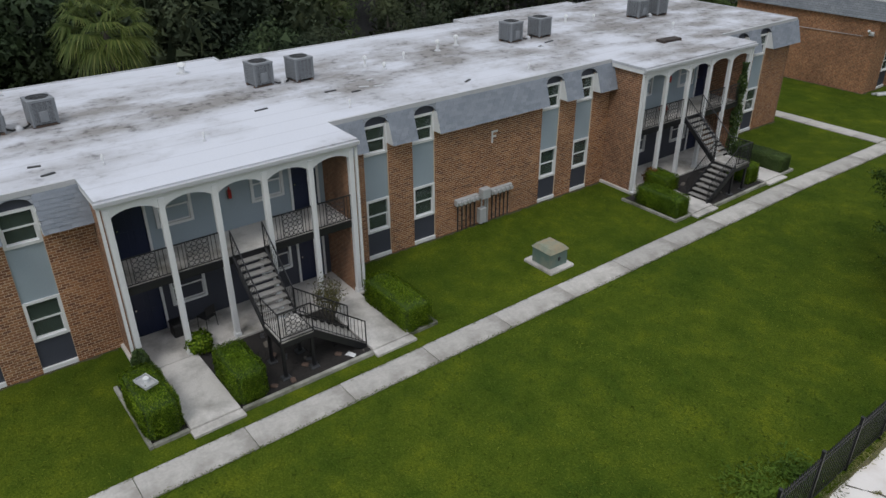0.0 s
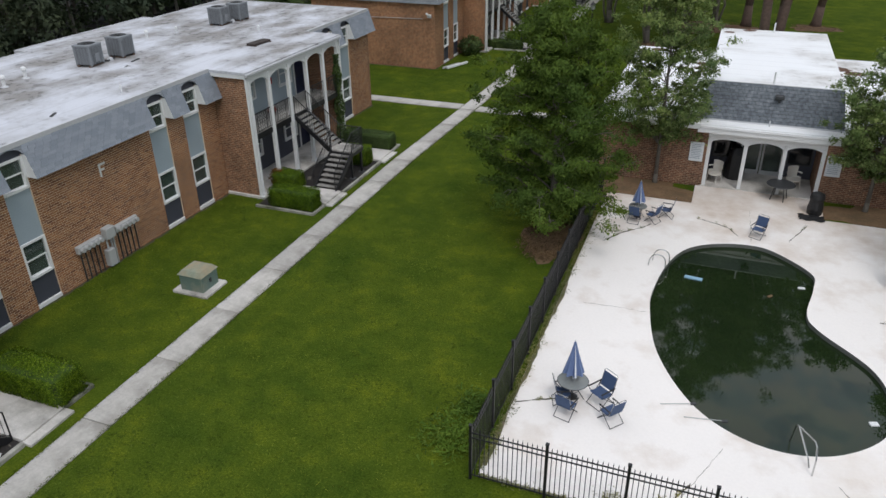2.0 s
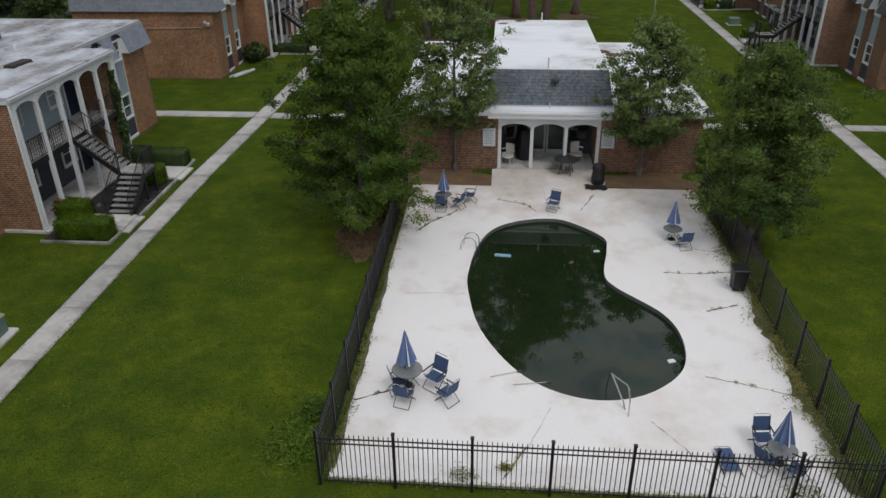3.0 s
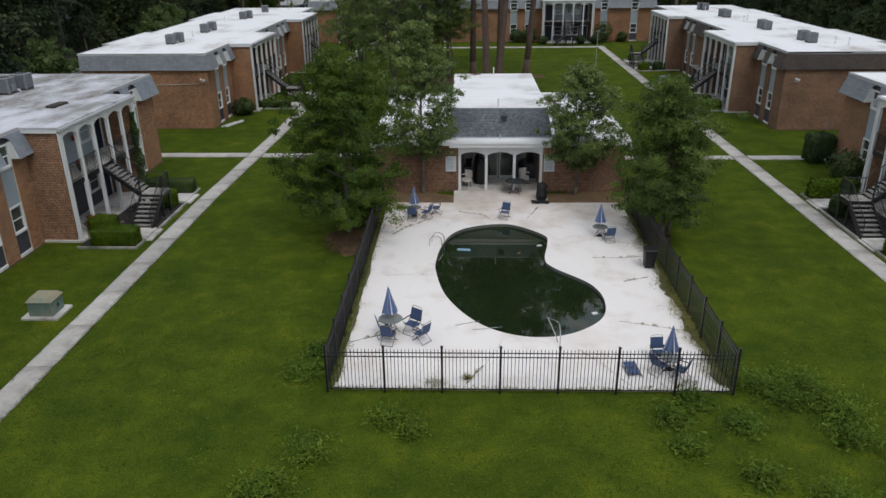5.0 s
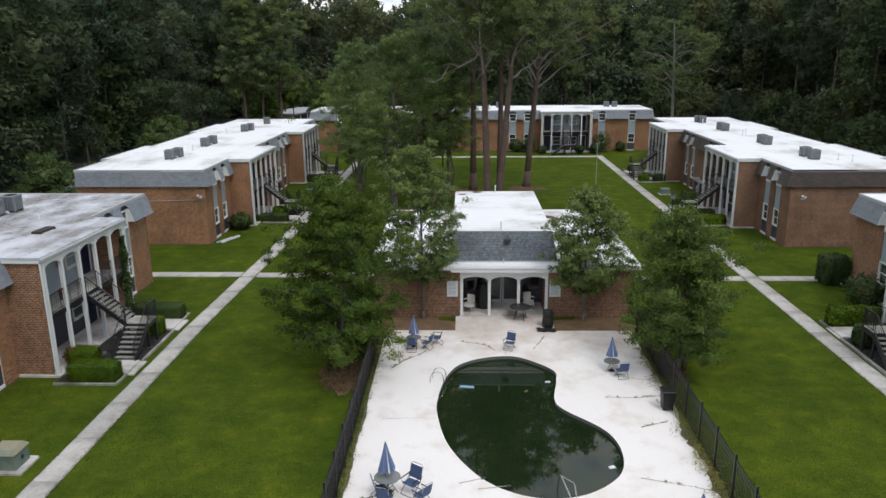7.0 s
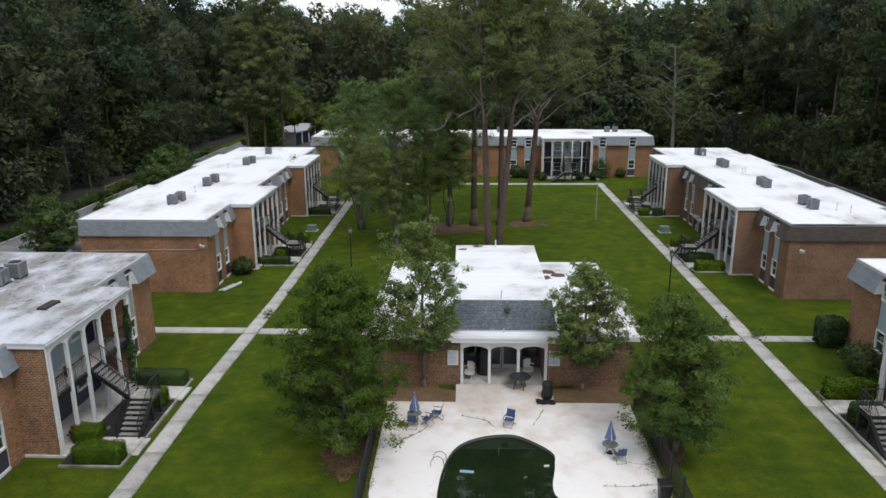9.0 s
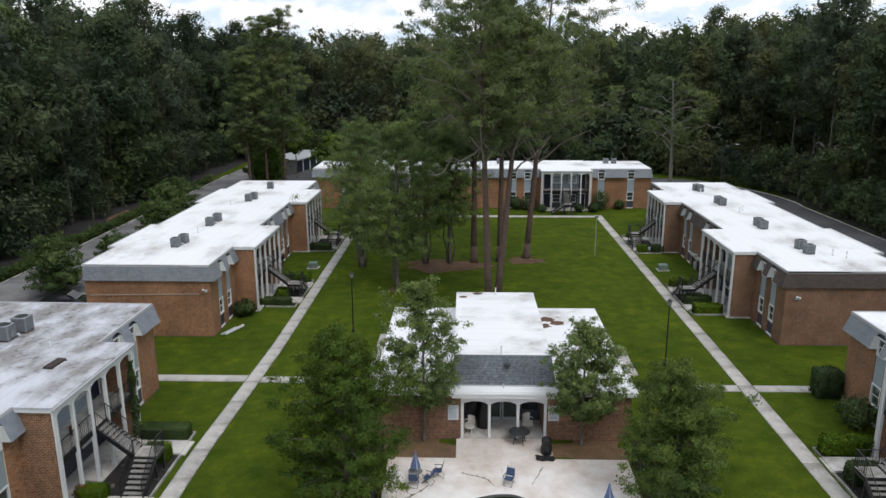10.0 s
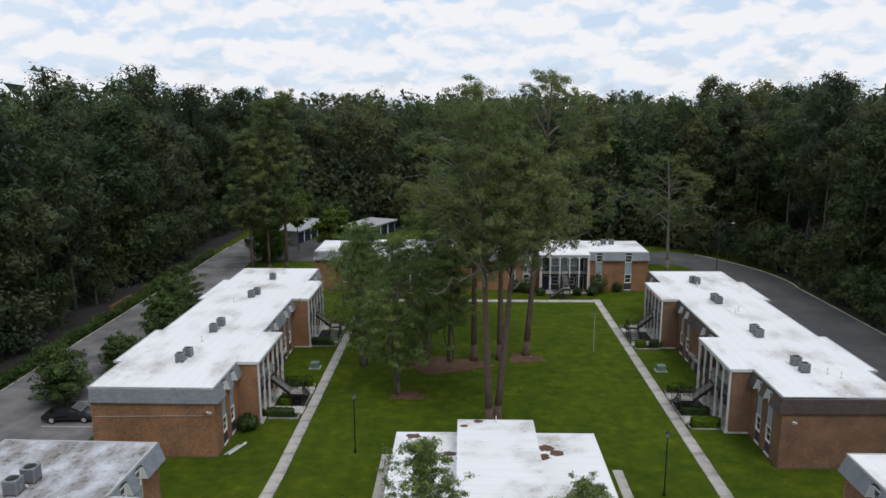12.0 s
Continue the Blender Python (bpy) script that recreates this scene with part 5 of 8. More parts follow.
notice_board(3.28, 1.68, 0.62, 0.92, "white notice board with rows of print on brick")
notice_board(-2.38, 1.68, 0.6, 0.9, "white notice board with rows of print on brick")

strip(-2.2, DECK_Y1, 3.1, -7.6, 0.075, DECK, "porch_apron", "worn tan concrete apron before the pool house", "paving", h=0.12)
rough_patch("planting_bed", -4.35, -8.6, 2.3, 1.25, 0.05, STRAW, "bare brown planting bed by the brick wall", "planting bed", 3)
rough_patch("planting_bed", 5.25, -8.6, 2.3, 1.25, 0.05, STRAW, "bare brown planting bed by the brick wall", "planting bed", 4)

# ---- pool fence ----


def pool_fence():
    root = thing("pool_fence", "black metal picket fence with spear points", "fence")
    z0 = 0.02
    post = Geo().cbox(-0.035, -0.035, 0, 0.035, 0.035, 1.7, 0.008).cbox(-0.045, -0.045, 1.7, 0.045, 0.045, 1.74, 0.01).mesh("post", BLACK_IRON)
    picket = Geo().box(-0.0095, -0.0095, 0.1, 0.0095, 0.0095, 1.57)
    picket.face((-0.012, -0.012, 1.57), (0.012, -0.012, 1.57), (0, 0, 1.65)).face((0.012, -0.012, 1.57), (0.012, 0.012, 1.57), (0, 0, 1.65))
    picket.face((0.012, 0.012, 1.57), (-0.012, 0.012, 1.57), (0, 0, 1.65)).face((-0.012, 0.012, 1.57), (-0.012, -0.012, 1.57), (0, 0, 1.65))
    picket = picket.mesh("picket", BLACK_IRON)
    for x0, y0, x1, y1, panels in ((-6.0, -28.38, 7.1, -28.38, 7), (-6.0, -28.38, -6.08, -10.0, 10), (7.1, -28.38, 7.22, -10.1, 10)):
        d = Vector((x1 - x0, y1 - y0)) / panels
        rail = Geo().box(0.035, -0.014, -0.013, d.length - 0.035, 0.014, 0.013).mesh("rail", BLACK_IRON)
        turn = math.degrees(math.atan2(d.y, d.x))
        for k in range(panels + 1):
            if k == 0 and y1 != y0:
                continue
            part("post", post, None, root, m=pose(x0 + d.x * k, y0 + d.y * k, z0))
        for k in range(panels):
            m = pose(x0 + d.x * k, y0 + d.y * k, z0, 0, 0, turn)
            for z in (0.14, 1.34, 1.49):
                part("rail", rail, None, root, m=m @ Matrix.Translation((0, 0, z)))
            n = 16
            for i in range(1, n):
                part("picket", picket, None, root, m=m @ Matrix.Translation((d.length * i / n, 0, 0)))
    return root


pool_fence()

# ---- patio furniture ----


def folding_chair():
    root = thing("folding_chair", "navy blue sling patio chair with black folding legs", "chair", None, "pool chairs")
    w = 0.27
    g = Geo()
    for k in range(6):
        y0, y1 = -0.22 + k * 0.075, -0.22 + (k + 1) * 0.075
        s = lambda y: 0.43 - 0.025 * math.sin(math.pi * (y + 0.22) / 0.45)  # noqa: E731
        g.face((-w, y0, s(y0)), (w, y0, s(y0)), (w, y1, s(y1)), (-w, y1, s(y1)))
        g.face((-w, y1, s(y1) - 0.012), (w, y1, s(y1) - 0.012), (w, y0, s(y0) - 0.012), (-w, y0, s(y0) - 0.012))
    part("seat", g, SLING, root)
    g = Geo().box(-w, -0.006, 0.06, w, 0.006, 0.56, pose(0, 0.24, 0.42, -14))
    part("backrest", g, SLING, root)
    part("back_tube", Geo().tube([(-w, 0.2, 0.4), (-w, 0.375, 1.0), (-w + 0.06, 0.39, 1.05), (w - 0.06, 0.39, 1.05), (w, 0.375, 1.0), (w, 0.2, 0.4)], 0.012, 6), CHROME, root, "pale steel top tube")
    for s in (-1, 1):
        x = s * (w + 0.015)
        part("leg", Geo().tube([(x, -0.3, 0.0), (x, 0.2, 0.5), (x, 0.28, 0.64)], 0.013, 6), BLACK_IRON, root)
        part("leg", Geo().tube([(x, 0.36, 0.0), (x, -0.2, 0.48), (x, -0.26, 0.62)], 0.013, 6), BLACK_IRON, root)
        part("armrest", Geo().cbox(x - 0.022, -0.28, 0.62, x + 0.022, 0.3, 0.65, 0.01), BLACK_IRON, root)
    part("foot_bar", Geo().tube([(-w, -0.3, 0.013), (w, -0.3, 0.013)], 0.012, 6), BLACK_IRON, root)
    part("foot_bar", Geo().tube([(-w, 0.36, 0.013), (w, 0.36, 0.013)], 0.012, 6), BLACK_IRON, root)
    return root


def patio_table():
    root = thing("patio_table", "round glass-topped patio table with black legs", "table", None, "pool tables")
    part("tabletop", Geo().lathe(0, 0, [(0.5, 0.7), (0.52, 0.705), (0.52, 0.715), (0.5, 0.72)], 28), TABLE_GLASS, root, "pale frosted glass top")
    part("rim", Geo().tube([(0.525 * math.cos(a * math.pi / 14), 0.525 * math.sin(a * math.pi / 14), 0.708) for a in range(29)], 0.012, 5, caps=False), BLACK_IRON, root)
    for k in range(4):
        a = math.pi / 4 + k * math.pi / 2
        c, s = math.cos(a), math.sin(a)
        part("leg", Geo().tube([(0.42 * c, 0.42 * s, 0.0), (0.22 * c, 0.22 * s, 0.3), (0.14 * c, 0.14 * s, 0.5), (0.34 * c, 0.34 * s, 0.7)], 0.014, 6), BLACK_IRON, root)
    part("leg_ring", Geo().tube([(0.2 * math.cos(a * math.pi / 8), 0.2 * math.sin(a * math.pi / 8), 0.33) for a in range(17)], 0.01, 5, caps=False), BLACK_IRON, root)
    return root


def closed_umbrella():
    root = thing("patio_umbrella", "closed blue and white striped umbrella standing in a table", "umbrella", None, "pool umbrellas")
    part("pole", Geo().tube([(0, 0, 0.02), (0, 0, 1.95)], 0.02, 8), TRIM_GREY, root)
    g = Geo()
    n = 32
    rings = [(0.02, 2.0), (0.05, 1.88), (0.11, 1.6), (0.19, 1.3), (0.26, 1.05), (0.29, 0.9)]
    for (r0, z0), (r1, z1) in zip(rings, rings[1:]):
        for k in range(n):
            a0, a1 = 2 * math.pi * k / n, 2 * math.pi * (k + 1) / n
            f0, f1 = (1.18 if k % 4 < 2 else 0.72), (1.18 if (k + 1) % 4 < 2 else 0.72)
            g.face((r1 * f0 * math.cos(a0), r1 * f0 * math.sin(a0), z1), (r1 * f1 * math.cos(a1), r1 * f1 * math.sin(a1), z1),
                   (r0 * f1 * math.cos(a1), r0 * f1 * math.sin(a1), z0), (r0 * f0 * math.cos(a0), r0 * f0 * math.sin(a0), z0))
    canopy = part("canopy", g, UMBRELLA, root)
    for k in range(0, n, 8):
        a = 2 * math.pi * (k + 0.5) / n
        q = Geo()
        for (r0, z0), (r1, z1) in zip(rings[1:], rings[2:]):
            for s in (1,):
                A, B = a - 0.07, a + 0.07
                q.face((r1 * 1.2 * math.cos(A), r1 * 1.2 * math.sin(A), z1), (r1 * 1.2 * math.cos(B), r1 * 1.2 * math.sin(B), z1), (r0 * 1.2 * math.cos(B), r0 * 1.2 * math.sin(B), z0), (r0 * 1.2 * math.cos(A), r0 * 1.2 * math.sin(A), z0))
        part("stripe", q, WHITE, canopy, "white stripe")
    part("finial", Geo().lathe(0, 0, [(0.012, 2.0), (0.025, 2.03), (0.01, 2.07)], 8), WHITE, root)
    part("base", Geo().lathe(0, 0, [(0.18, 0.0), (0.18, 0.05), (0.07, 0.1), (0.04, 0.16)], 16), BIN_BLACK, root)
    return root


CHAIR, TABLE, PARASOL = folding_chair(), patio_table(), closed_umbrella()
used = set()


def put(proto, m, size=0.9):
    m = m @ Matrix.Diagonal((size, size, size, 1.0))
    if proto.name in used:
        return copy_thing(proto, m)
    used.add(proto.name)
    proto.matrix_world = m
    return proto


for x, y, lean in ((-4.3, -24.5, -6), (-4.25, -11.88, 1), (5.08, -14.7, 5), (5.42, -26.95, 3)):
    put(TABLE, pose(x, y, deck_top, 0, 0, x * 31), 0.83)
    put(PARASOL, pose(x, y, deck_top, 0, lean, x * 17))
for x, y, turn in ((-3.5, -24.5, -35), (-3.12, -25.1, -130), (-4.3, -25.25, 165), (-4.5, -24.75, 110),
                   (-4.3, -12.4, 175), (-3.6, -12.15, -115), (-3.1, -11.5, -95), (0.52, -12.2, -25), (5.42, -15.35, -170),
                   (5.15, -26.4, 5), (5.02, -27.15, 120), (5.65, -27.45, -125)):
    put(CHAIR, pose(x, y, deck_top, 0, 0, turn))


def folded_chair(m):
    root = thing("folded_chair", "navy sling patio chair lying folded on the deck", "chair", m, "pool chairs")
    part("seat", Geo().cbox(-0.24, -0.38, 0.09, 0.24, 0.02, 0.102, 0.004), SLING, root)
    part("backrest", Geo().cbox(-0.24, 0.06, 0.12, 0.24, 0.5, 0.132, 0.004), SLING, root)
    part("back_tube", Geo().tube([(-0.25, -0.3, 0.1), (-0.25, 0.5, 0.14), (-0.19, 0.55, 0.14), (0.19, 0.55, 0.14), (0.25, 0.5, 0.14), (0.25, -0.3, 0.1)], 0.011, 6), CHROME, root, "pale steel top tube")
    for x in (-0.27, 0.27):
        part("leg", Geo().tube([(x, -0.55, 0.012), (x, 0.1, 0.08)], 0.012, 6), BLACK_IRON, root)
        part("leg", Geo().tube([(x * 0.94, -0.5, 0.05), (x * 0.94, 0.35, 0.012)], 0.012, 6), BLACK_IRON, root)


folded_chair(pose(4.14, -27.05, deck_top, 0, 0, 6) @ Matrix.Scale(0.86, 4))


def wicker_chair(m):
    root = thing("wicker_chair", "white wicker armchair on the shaded porch", "chair", m, "porch chairs")
    g = Geo()
    for k in range(12):
        a0, a1 = math.pi * k / 12, math.pi * (k + 1) / 12
        def q(a, r, z):
            return (r * math.cos(a), r * math.sin(a) * 0.9, z)
        for z0, z1, r0, r1 in ((0.4, 0.65, 0.3, 0.34), (0.65, 0.95, 0.34, 0.36)):
            top = 1.0 if 3 <= k <= 8 else 0.75
            g.face(q(a0, r0, z0), q(a1, r0, z0), q(a1, r1, z1 * top), q(a0, r1, z1 * top))
    part("backrest", g, WICKER, root)
    part("seat", Geo().lathe(0, 0, [(0.3, 0.36), (0.32, 0.39), (0.3, 0.42)], 16), WICKER, root)
    for x, y in ((-0.22, -0.18), (0.22, -0.18), (-0.22, 0.2), (0.22, 0.2)):
        part("leg", Geo().tube([(x * 1.15, y * 1.15, 0), (x, y, 0.37)], 0.02, 6), WICKER, root)


wicker_chair(pose(-1.45, -6.9, 0.1, 0, 0, -30))
wicker_chair(pose(1.95, -6.5, 0.1, 0, 0, 25))
t = thing("mesh_table", "round black mesh table on the apron", "table", pose(1.35, -8.0, 0.075))
part("tabletop", Geo().lathe(0, 0, [(0.58, 0.7), (0.6, 0.71), (0.58, 0.73)], 24), DARK_METAL, t)
for k in range(4):
    a = k * math.pi / 2 + 0.5
    part("leg", Geo().tube([(0.4 * math.cos(a), 0.4 * math.sin(a), 0), (0.25 * math.cos(a), 0.25 * math.sin(a), 0.7)], 0.02, 6), BLACK_IRON, t)
t = thing("grill", "covered black kettle grill with a folded tarp", "grill", pose(2.75, -9.1, 0.075))
part("cover", Geo().lathe(0, 0, [(0.3, 0.0), (0.32, 0.25), (0.27, 0.6), (0.3, 0.75), (0.26, 0.9), (0.1, 0.98)], 14), BIN_BLACK, t)
g = Geo()
fold = lambda i, j: (-0.62 + 0.14 * i + 0.05 * math.sin(j * 2.1), -0.85 + 0.1 * j + 0.06 * math.sin(i * 1.9), 0.015 + 0.06 * abs(math.sin(i * 1.7 + j * 0.9)) * math.sin(math.pi * (j + 0.5) / 7))  # noqa: E731
for i in range(7):
    for j in range(6):
        g.face(fold(i, j), fold(i + 1, j), fold(i + 1, j + 1), fold(i, j + 1))
part("tarp", g, BIN_BLACK, t)
t = thing("dark_cover", "tall dark covered item on the porch", "covered furniture", pose(-0.6, -6.1, 0.1))
part("cover", Geo().lathe(0, 0, [(0.42, 0.0), (0.45, 0.5), (0.36, 1.2), (0.2, 1.5)], 12), BIN_BLACK, t)


def trash_bin(x, y):
    root = thing("trash_bin", "square black plastic trash bin beside the fence", "bin", pose(x, y, deck_top))
    g = Geo()
    ring = lambda r, z: [(-r, -r, z), (r, -r, z), (r, r, z), (-r, r, z)]  # noqa: E731
    lo, hi = ring(0.2, 0.02), ring(0.25, 0.8)
    for k in range(4):
        g.face(lo[k], lo[(k + 1) % 4], hi[(k + 1) % 4], hi[k])
    g.face(*reversed(lo)).face(*hi)
    part("body", g, BIN_BLACK, root)
    part("rim", Geo().cbox(-0.27, -0.27, 0.77, 0.27, 0.27, 0.82, 0.02), BIN_BLACK, root)
    part("lid", Geo().cbox(-0.28, -0.3, 0.825, 0.28, 0.29, 0.89, 0.03), BIN_BLACK, root)
    for d in (-0.2, 0.2):
        part("hinge", Geo().tube([(d - 0.05, 0.3, 0.84), (d + 0.05, 0.3, 0.84)], 0.025, 6), BIN_BLACK, root)


trash_bin(6.65, -18.4)


def pool_rail(pts_l, pts_r, label):
    root = thing("pool_ladder", label, "pool ladder")
    for pts in (pts_l, pts_r):
        part("rail", Geo().tube(pts, 0.022, 8), CHROME, root)
    return root


def hoop(x, y, dx, dy, h, drop):
    out = []
    for k in range(13):
        a = math.pi * k / 12
        s = -math.cos(a)
        out.append((x + dx * s, y + dy * s, deck_top + h * math.sin(a) ** 0.6))
    return [(out[0][0], out[0][1], deck_top - 0.02)] + out + [(out[-1][0], out[-1][1], drop)]


pool_rail(hoop(-2.95, -16.0, 0.3, 0.02, 0.5, -0.12), hoop(-2.85, -15.55, 0.3, 0.02, 0.5, -0.12), "chrome pool ladder with twin hooped rails")
pool_rail([(1.85, -25.15, 0.05), (1.8, -25.05, 0.25), (1.54, -24.4, 0.68), (1.52, -24.32, 0.66)],
          [(1.9, -25.42, 0.05), (1.9, -25.4, 0.55), (1.88, -25.25, 0.82), (1.85, -25.05, 0.84), (1.56, -24.4, 0.68), (1.5, -24.2, 0.55), (1.45, -24.05, -0.3)], "chrome figure-four hand rail at the pool steps")
for x, y, r, l in ((-0.68, -24.2, -10, 1.15), (-1.44, -23.8, -20, 1.0)):
    t = thing("pool_pole", "thin pale pole lying across the pool edge", "pole", pose(x, y, deck_top + 0.03, 0, 0, -r))
    part("shaft", Geo().tube([(-l / 2, 0, 0), (l / 2, 0, 0.01)], 0.012, 6), METER_GREY, t)
    part("head", Geo().cbox(l / 2 - 0.16, -0.04, -0.02, l / 2, 0.04, 0.03, 0.01), DARK_METAL, t)


def crack(pts, width, seed):
    """A ragged dirt-filled crack in the deck."""
    rng = random.Random(seed)
    g = Geo()
    path = []
    for (x0, y0), (x1, y1) in zip(pts, pts[1:]):
        n = max(2, int(math.hypot(x1 - x0, y1 - y0) / 0.12))
        path += [(x0 + (x1 - x0) * i / n + rng.uniform(-0.02, 0.02), y0 + (y1 - y0) * i / n + rng.uniform(-0.02, 0.02)) for i in range(n)]
    path.append(pts[-1])
    for (x0, y0), (x1, y1) in zip(path, path[1:]):
        d = Vector((x1 - x0, y1 - y0)).normalized()
        w = width * rng.uniform(0.3, 1.3)
        nx, ny = -d.y * w, d.x * w
        g.face((x0 - nx, y0 - ny, deck_top + 0.004), (x1 - nx, y1 - ny, deck_top + 0.004), (x1 + nx, y1 + ny, deck_top + 0.004), (x0 + nx, y0 + ny, deck_top + 0.004))
    part("crack", g, CRACK, pool_deck)
    return path


CRACKS = [crack(p, w, i) for i, (p, w) in enumerate((
    ([(-5.75, -25.25), (-5.1, -24.9), (-4.5, -24.65)], 0.025), ([(-5.2, -14.6), (-4.6, -13.6), (-3.9, -12.9), (-3.6, -12.4)], 0.03),
    ([(-1.9, -11.2), (-0.6, -11.7), (-0.2, -12.4)], 0.022), ([(2.4, -10.6), (1.7, -12.2)], 0.018), ([(-5.0, -19.4), (-3.6, -19.3), (-2.8, -19.3)], 0.007),
    ([(4.3, -17.4), (5.6, -17.4), (6.9, -17.2)], 0.022), ([(5.25, -19.95), (6.35, -19.5)], 0.028), ([(4.4, -23.5), (5.7, -23.9), (6.9, -24.3)], 0.013),
    ([(-1.5, -28.0), (-0.9, -26.8)], 0.022), ([(2.5, -25.6), (3.2, -26.6), (3.9, -27.9)], 0.012), ([(-0.2, -25.2), (-1.1, -27.4)], 0.006),
    ([(0.3, -12.7), (0.25, -10.9), (0.2, -9.8)], 0.005), ([(5.0, -15.2), (6.2, -15.6), (7.0, -15.7)], 0.015)))]

# ---- lawn furniture and utilities ----
t = thing("transformer", "faded green steel transformer box with a rusty lid", "transformer box", pose(-18.2, -23.0, 0))
part("pad", Geo().cbox(-0.75, -0.62, -0.05, 0.72, 0.62, 0.1, 0.03), CONCRETE, t, "pale concrete pad")
part("body", Geo().cbox(-0.48, -0.45, 0.1, 0.48, 0.45, 0.72, 0.02), UTILITY_GREEN, t)
g = Geo()
g.face((-0.52, -0.49, 0.7), (0.52, -0.49, 0.7), (0.38, -0.35, 0.86), (-0.38, -0.35, 0.86)).face((0.52, -0.49, 0.7), (0.52, 0.49, 0.7), (0.38, 0.35, 0.86), (0.38, -0.35, 0.86))
g.face((0.52, 0.49, 0.7), (-0.52, 0.49, 0.7), (-0.38, 0.35, 0.86), (0.38, 0.35, 0.86)).face((-0.52, 0.49, 0.7), (-0.52, -0.49, 0.7), (-0.38, -0.35, 0.86), (-0.38, 0.35, 0.86))
g.face((-0.38, -0.35, 0.86), (0.38, -0.35, 0.86), (0.38, 0.35, 0.86), (-0.38, 0.35, 0.86)).face((-0.52, 0.49, 0.7), (0.52, 0.49, 0.7), (0.52, -0.49, 0.7), (-0.52, -0.49, 0.7))
part("lid", g, surface("rusty_green_lid", (0.24, 0.27, 0.2), 0.7, 0.2, 8, 2.0, 0.1, stain=(0.33, 0.25, 0.15), stain_at=0.52), t)
part("hasp", Geo().cbox(0.48, -0.05, 0.35, 0.52, 0.05, 0.5, 0.01), DARK_METAL, t)
for x, y in ((-17.6, 28.2), (18.6, 28.0)):
    t = thing("utility_box", "small green steel utility box on the lawn", "utility box", pose(x, y, 0))
    part("body", Geo().cbox(-0.45, -0.4, 0, 0.45, 0.4, 0.6, 0.04), UTILITY_GREEN, t)
    part("pad", Geo().cbox(-0.6, -0.55, -0.05, 0.6, 0.55, 0.04, 0.02), CONCRETE, t)


def meter_bank(m):
    root = thing("meter_bank", "row of grey electric meters with conduits on brick", "electric meters", m)
    for side, x0 in ((-1, -1.5), (1, 0.35)):
        n = 5
        box = part("meter_box", Geo().cbox(x0, 0.0, 1.2, x0 + 1.15, 0.2, 1.46, 0.02), METER_GREY, root)
        for k in range(n):
            x = x0 + 0.13 + k * 0.222
            part("meter", Geo().tube([(x, 0.2, 1.33), (x, 0.33, 1.33)], 0.085, 12), METER_GREY, box)
            part("conduit", Geo().tube([(x, 0.08, 0.0), (x, 0.08, 1.2)], 0.03, 6), DARK_METAL, root, "dark rusty conduit")
    part("junction_box", Geo().cbox(-0.22, 0, 1.2, 0.22, 0.3, 1.62, 0.03), METER_GREY, root)
    part("switch_box", Geo().cbox(-0.05, 0, 0.1, 0.3, 0.25, 0.75, 0.02), METER_GREY, root)
    for x in (-0.2, -0.08, 0.12):
        part("conduit", Geo().tube([(x, 0.1, 0.0), (x, 0.1, 1.2)], 0.04, 6), METER_GREY, root)


meter_bank(pose(-22.49, -22.7, 0, 0, 0, -90))
meter_bank(pose(-21.19, 28.4, 0, 0, 0, -90))
meter_bank(pose(22.09, 28.2, 0, 0, 0, 90))


def security_light(m, label="white twin security light on brick wall"):
    root = thing("security_light", label, "wall lamp", m)
    part("plate", Geo().cbox(-0.16, 0, -0.1, 0.16, 0.1, 0.14, 0.02), METER_GREY, root)
    for s in (-1, 1):
        part("lamp_head", Geo().tube([(0.08 * s, 0.1, 0.1), (0.12 * s, 0.26, 0.16 + 0.06 * s)], 0.07, 10), WHITE, root)


security_light(pose(-21.8, 8.28, 3.7, 0, 0, 180))
security_light(pose(23.0, 7.38, 3.7, 0, 0, 180))
security_light(pose(24.0, -1.28, 4.2, 0, 0, 0))
t = thing("conduit_run", "thin grey conduit along an orange brick end wall", "conduit", pose(0, 0, 0))
part("pipe", Geo().tube([(-31.0, 8.26, 3.35), (-22.3, 8.26, 3.5)], 0.02, 6), METER_GREY, t)


def yard_lamp(x, y, h, label):
    root = thing("lamp_post", label, "lamp post", pose(x, y, 0), "yard lamps")
    part("pole", Geo().lathe(0, 0, [(0.11, 0), (0.11, 0.3), (0.055, 0.4), (0.045, h - 0.45)], 10), BLACK_IRON, root)
    head = part("lantern", Geo().lathe(0, 0, [(0.06, h - 0.45), (0.12, h - 0.4), (0.17, h - 0.1), (0.2, h - 0.08), (0.05, h + 0.05), (0.02, h + 0.12)], 8), BLACK_IRON, root)
    part("lantern_glass", Geo().lathe(0, 0, [(0.13, h - 0.38), (0.175, h - 0.11)], 8), TABLE_GLASS, head)


yard_lamp(-10.58, 9.23, 5.0, "tall black lantern post on the lawn")
yard_lamp(12.4, 3.2, 4.9, "tall black lantern post on the lawn")
t = thing("bare_pole", "thin pale metal pole standing in the lawn", "pole", pose(12.6, 33.6, 0))
part("shaft", Geo().tube([(0, 0, 0), (0, 0, 4.4)], 0.035, 8), METER_GREY, t)
part("cap", Geo().cbox(-0.2, -0.1, 4.3, 0.2, 0.1, 4.5, 0.03), UTILITY_GREEN, t)


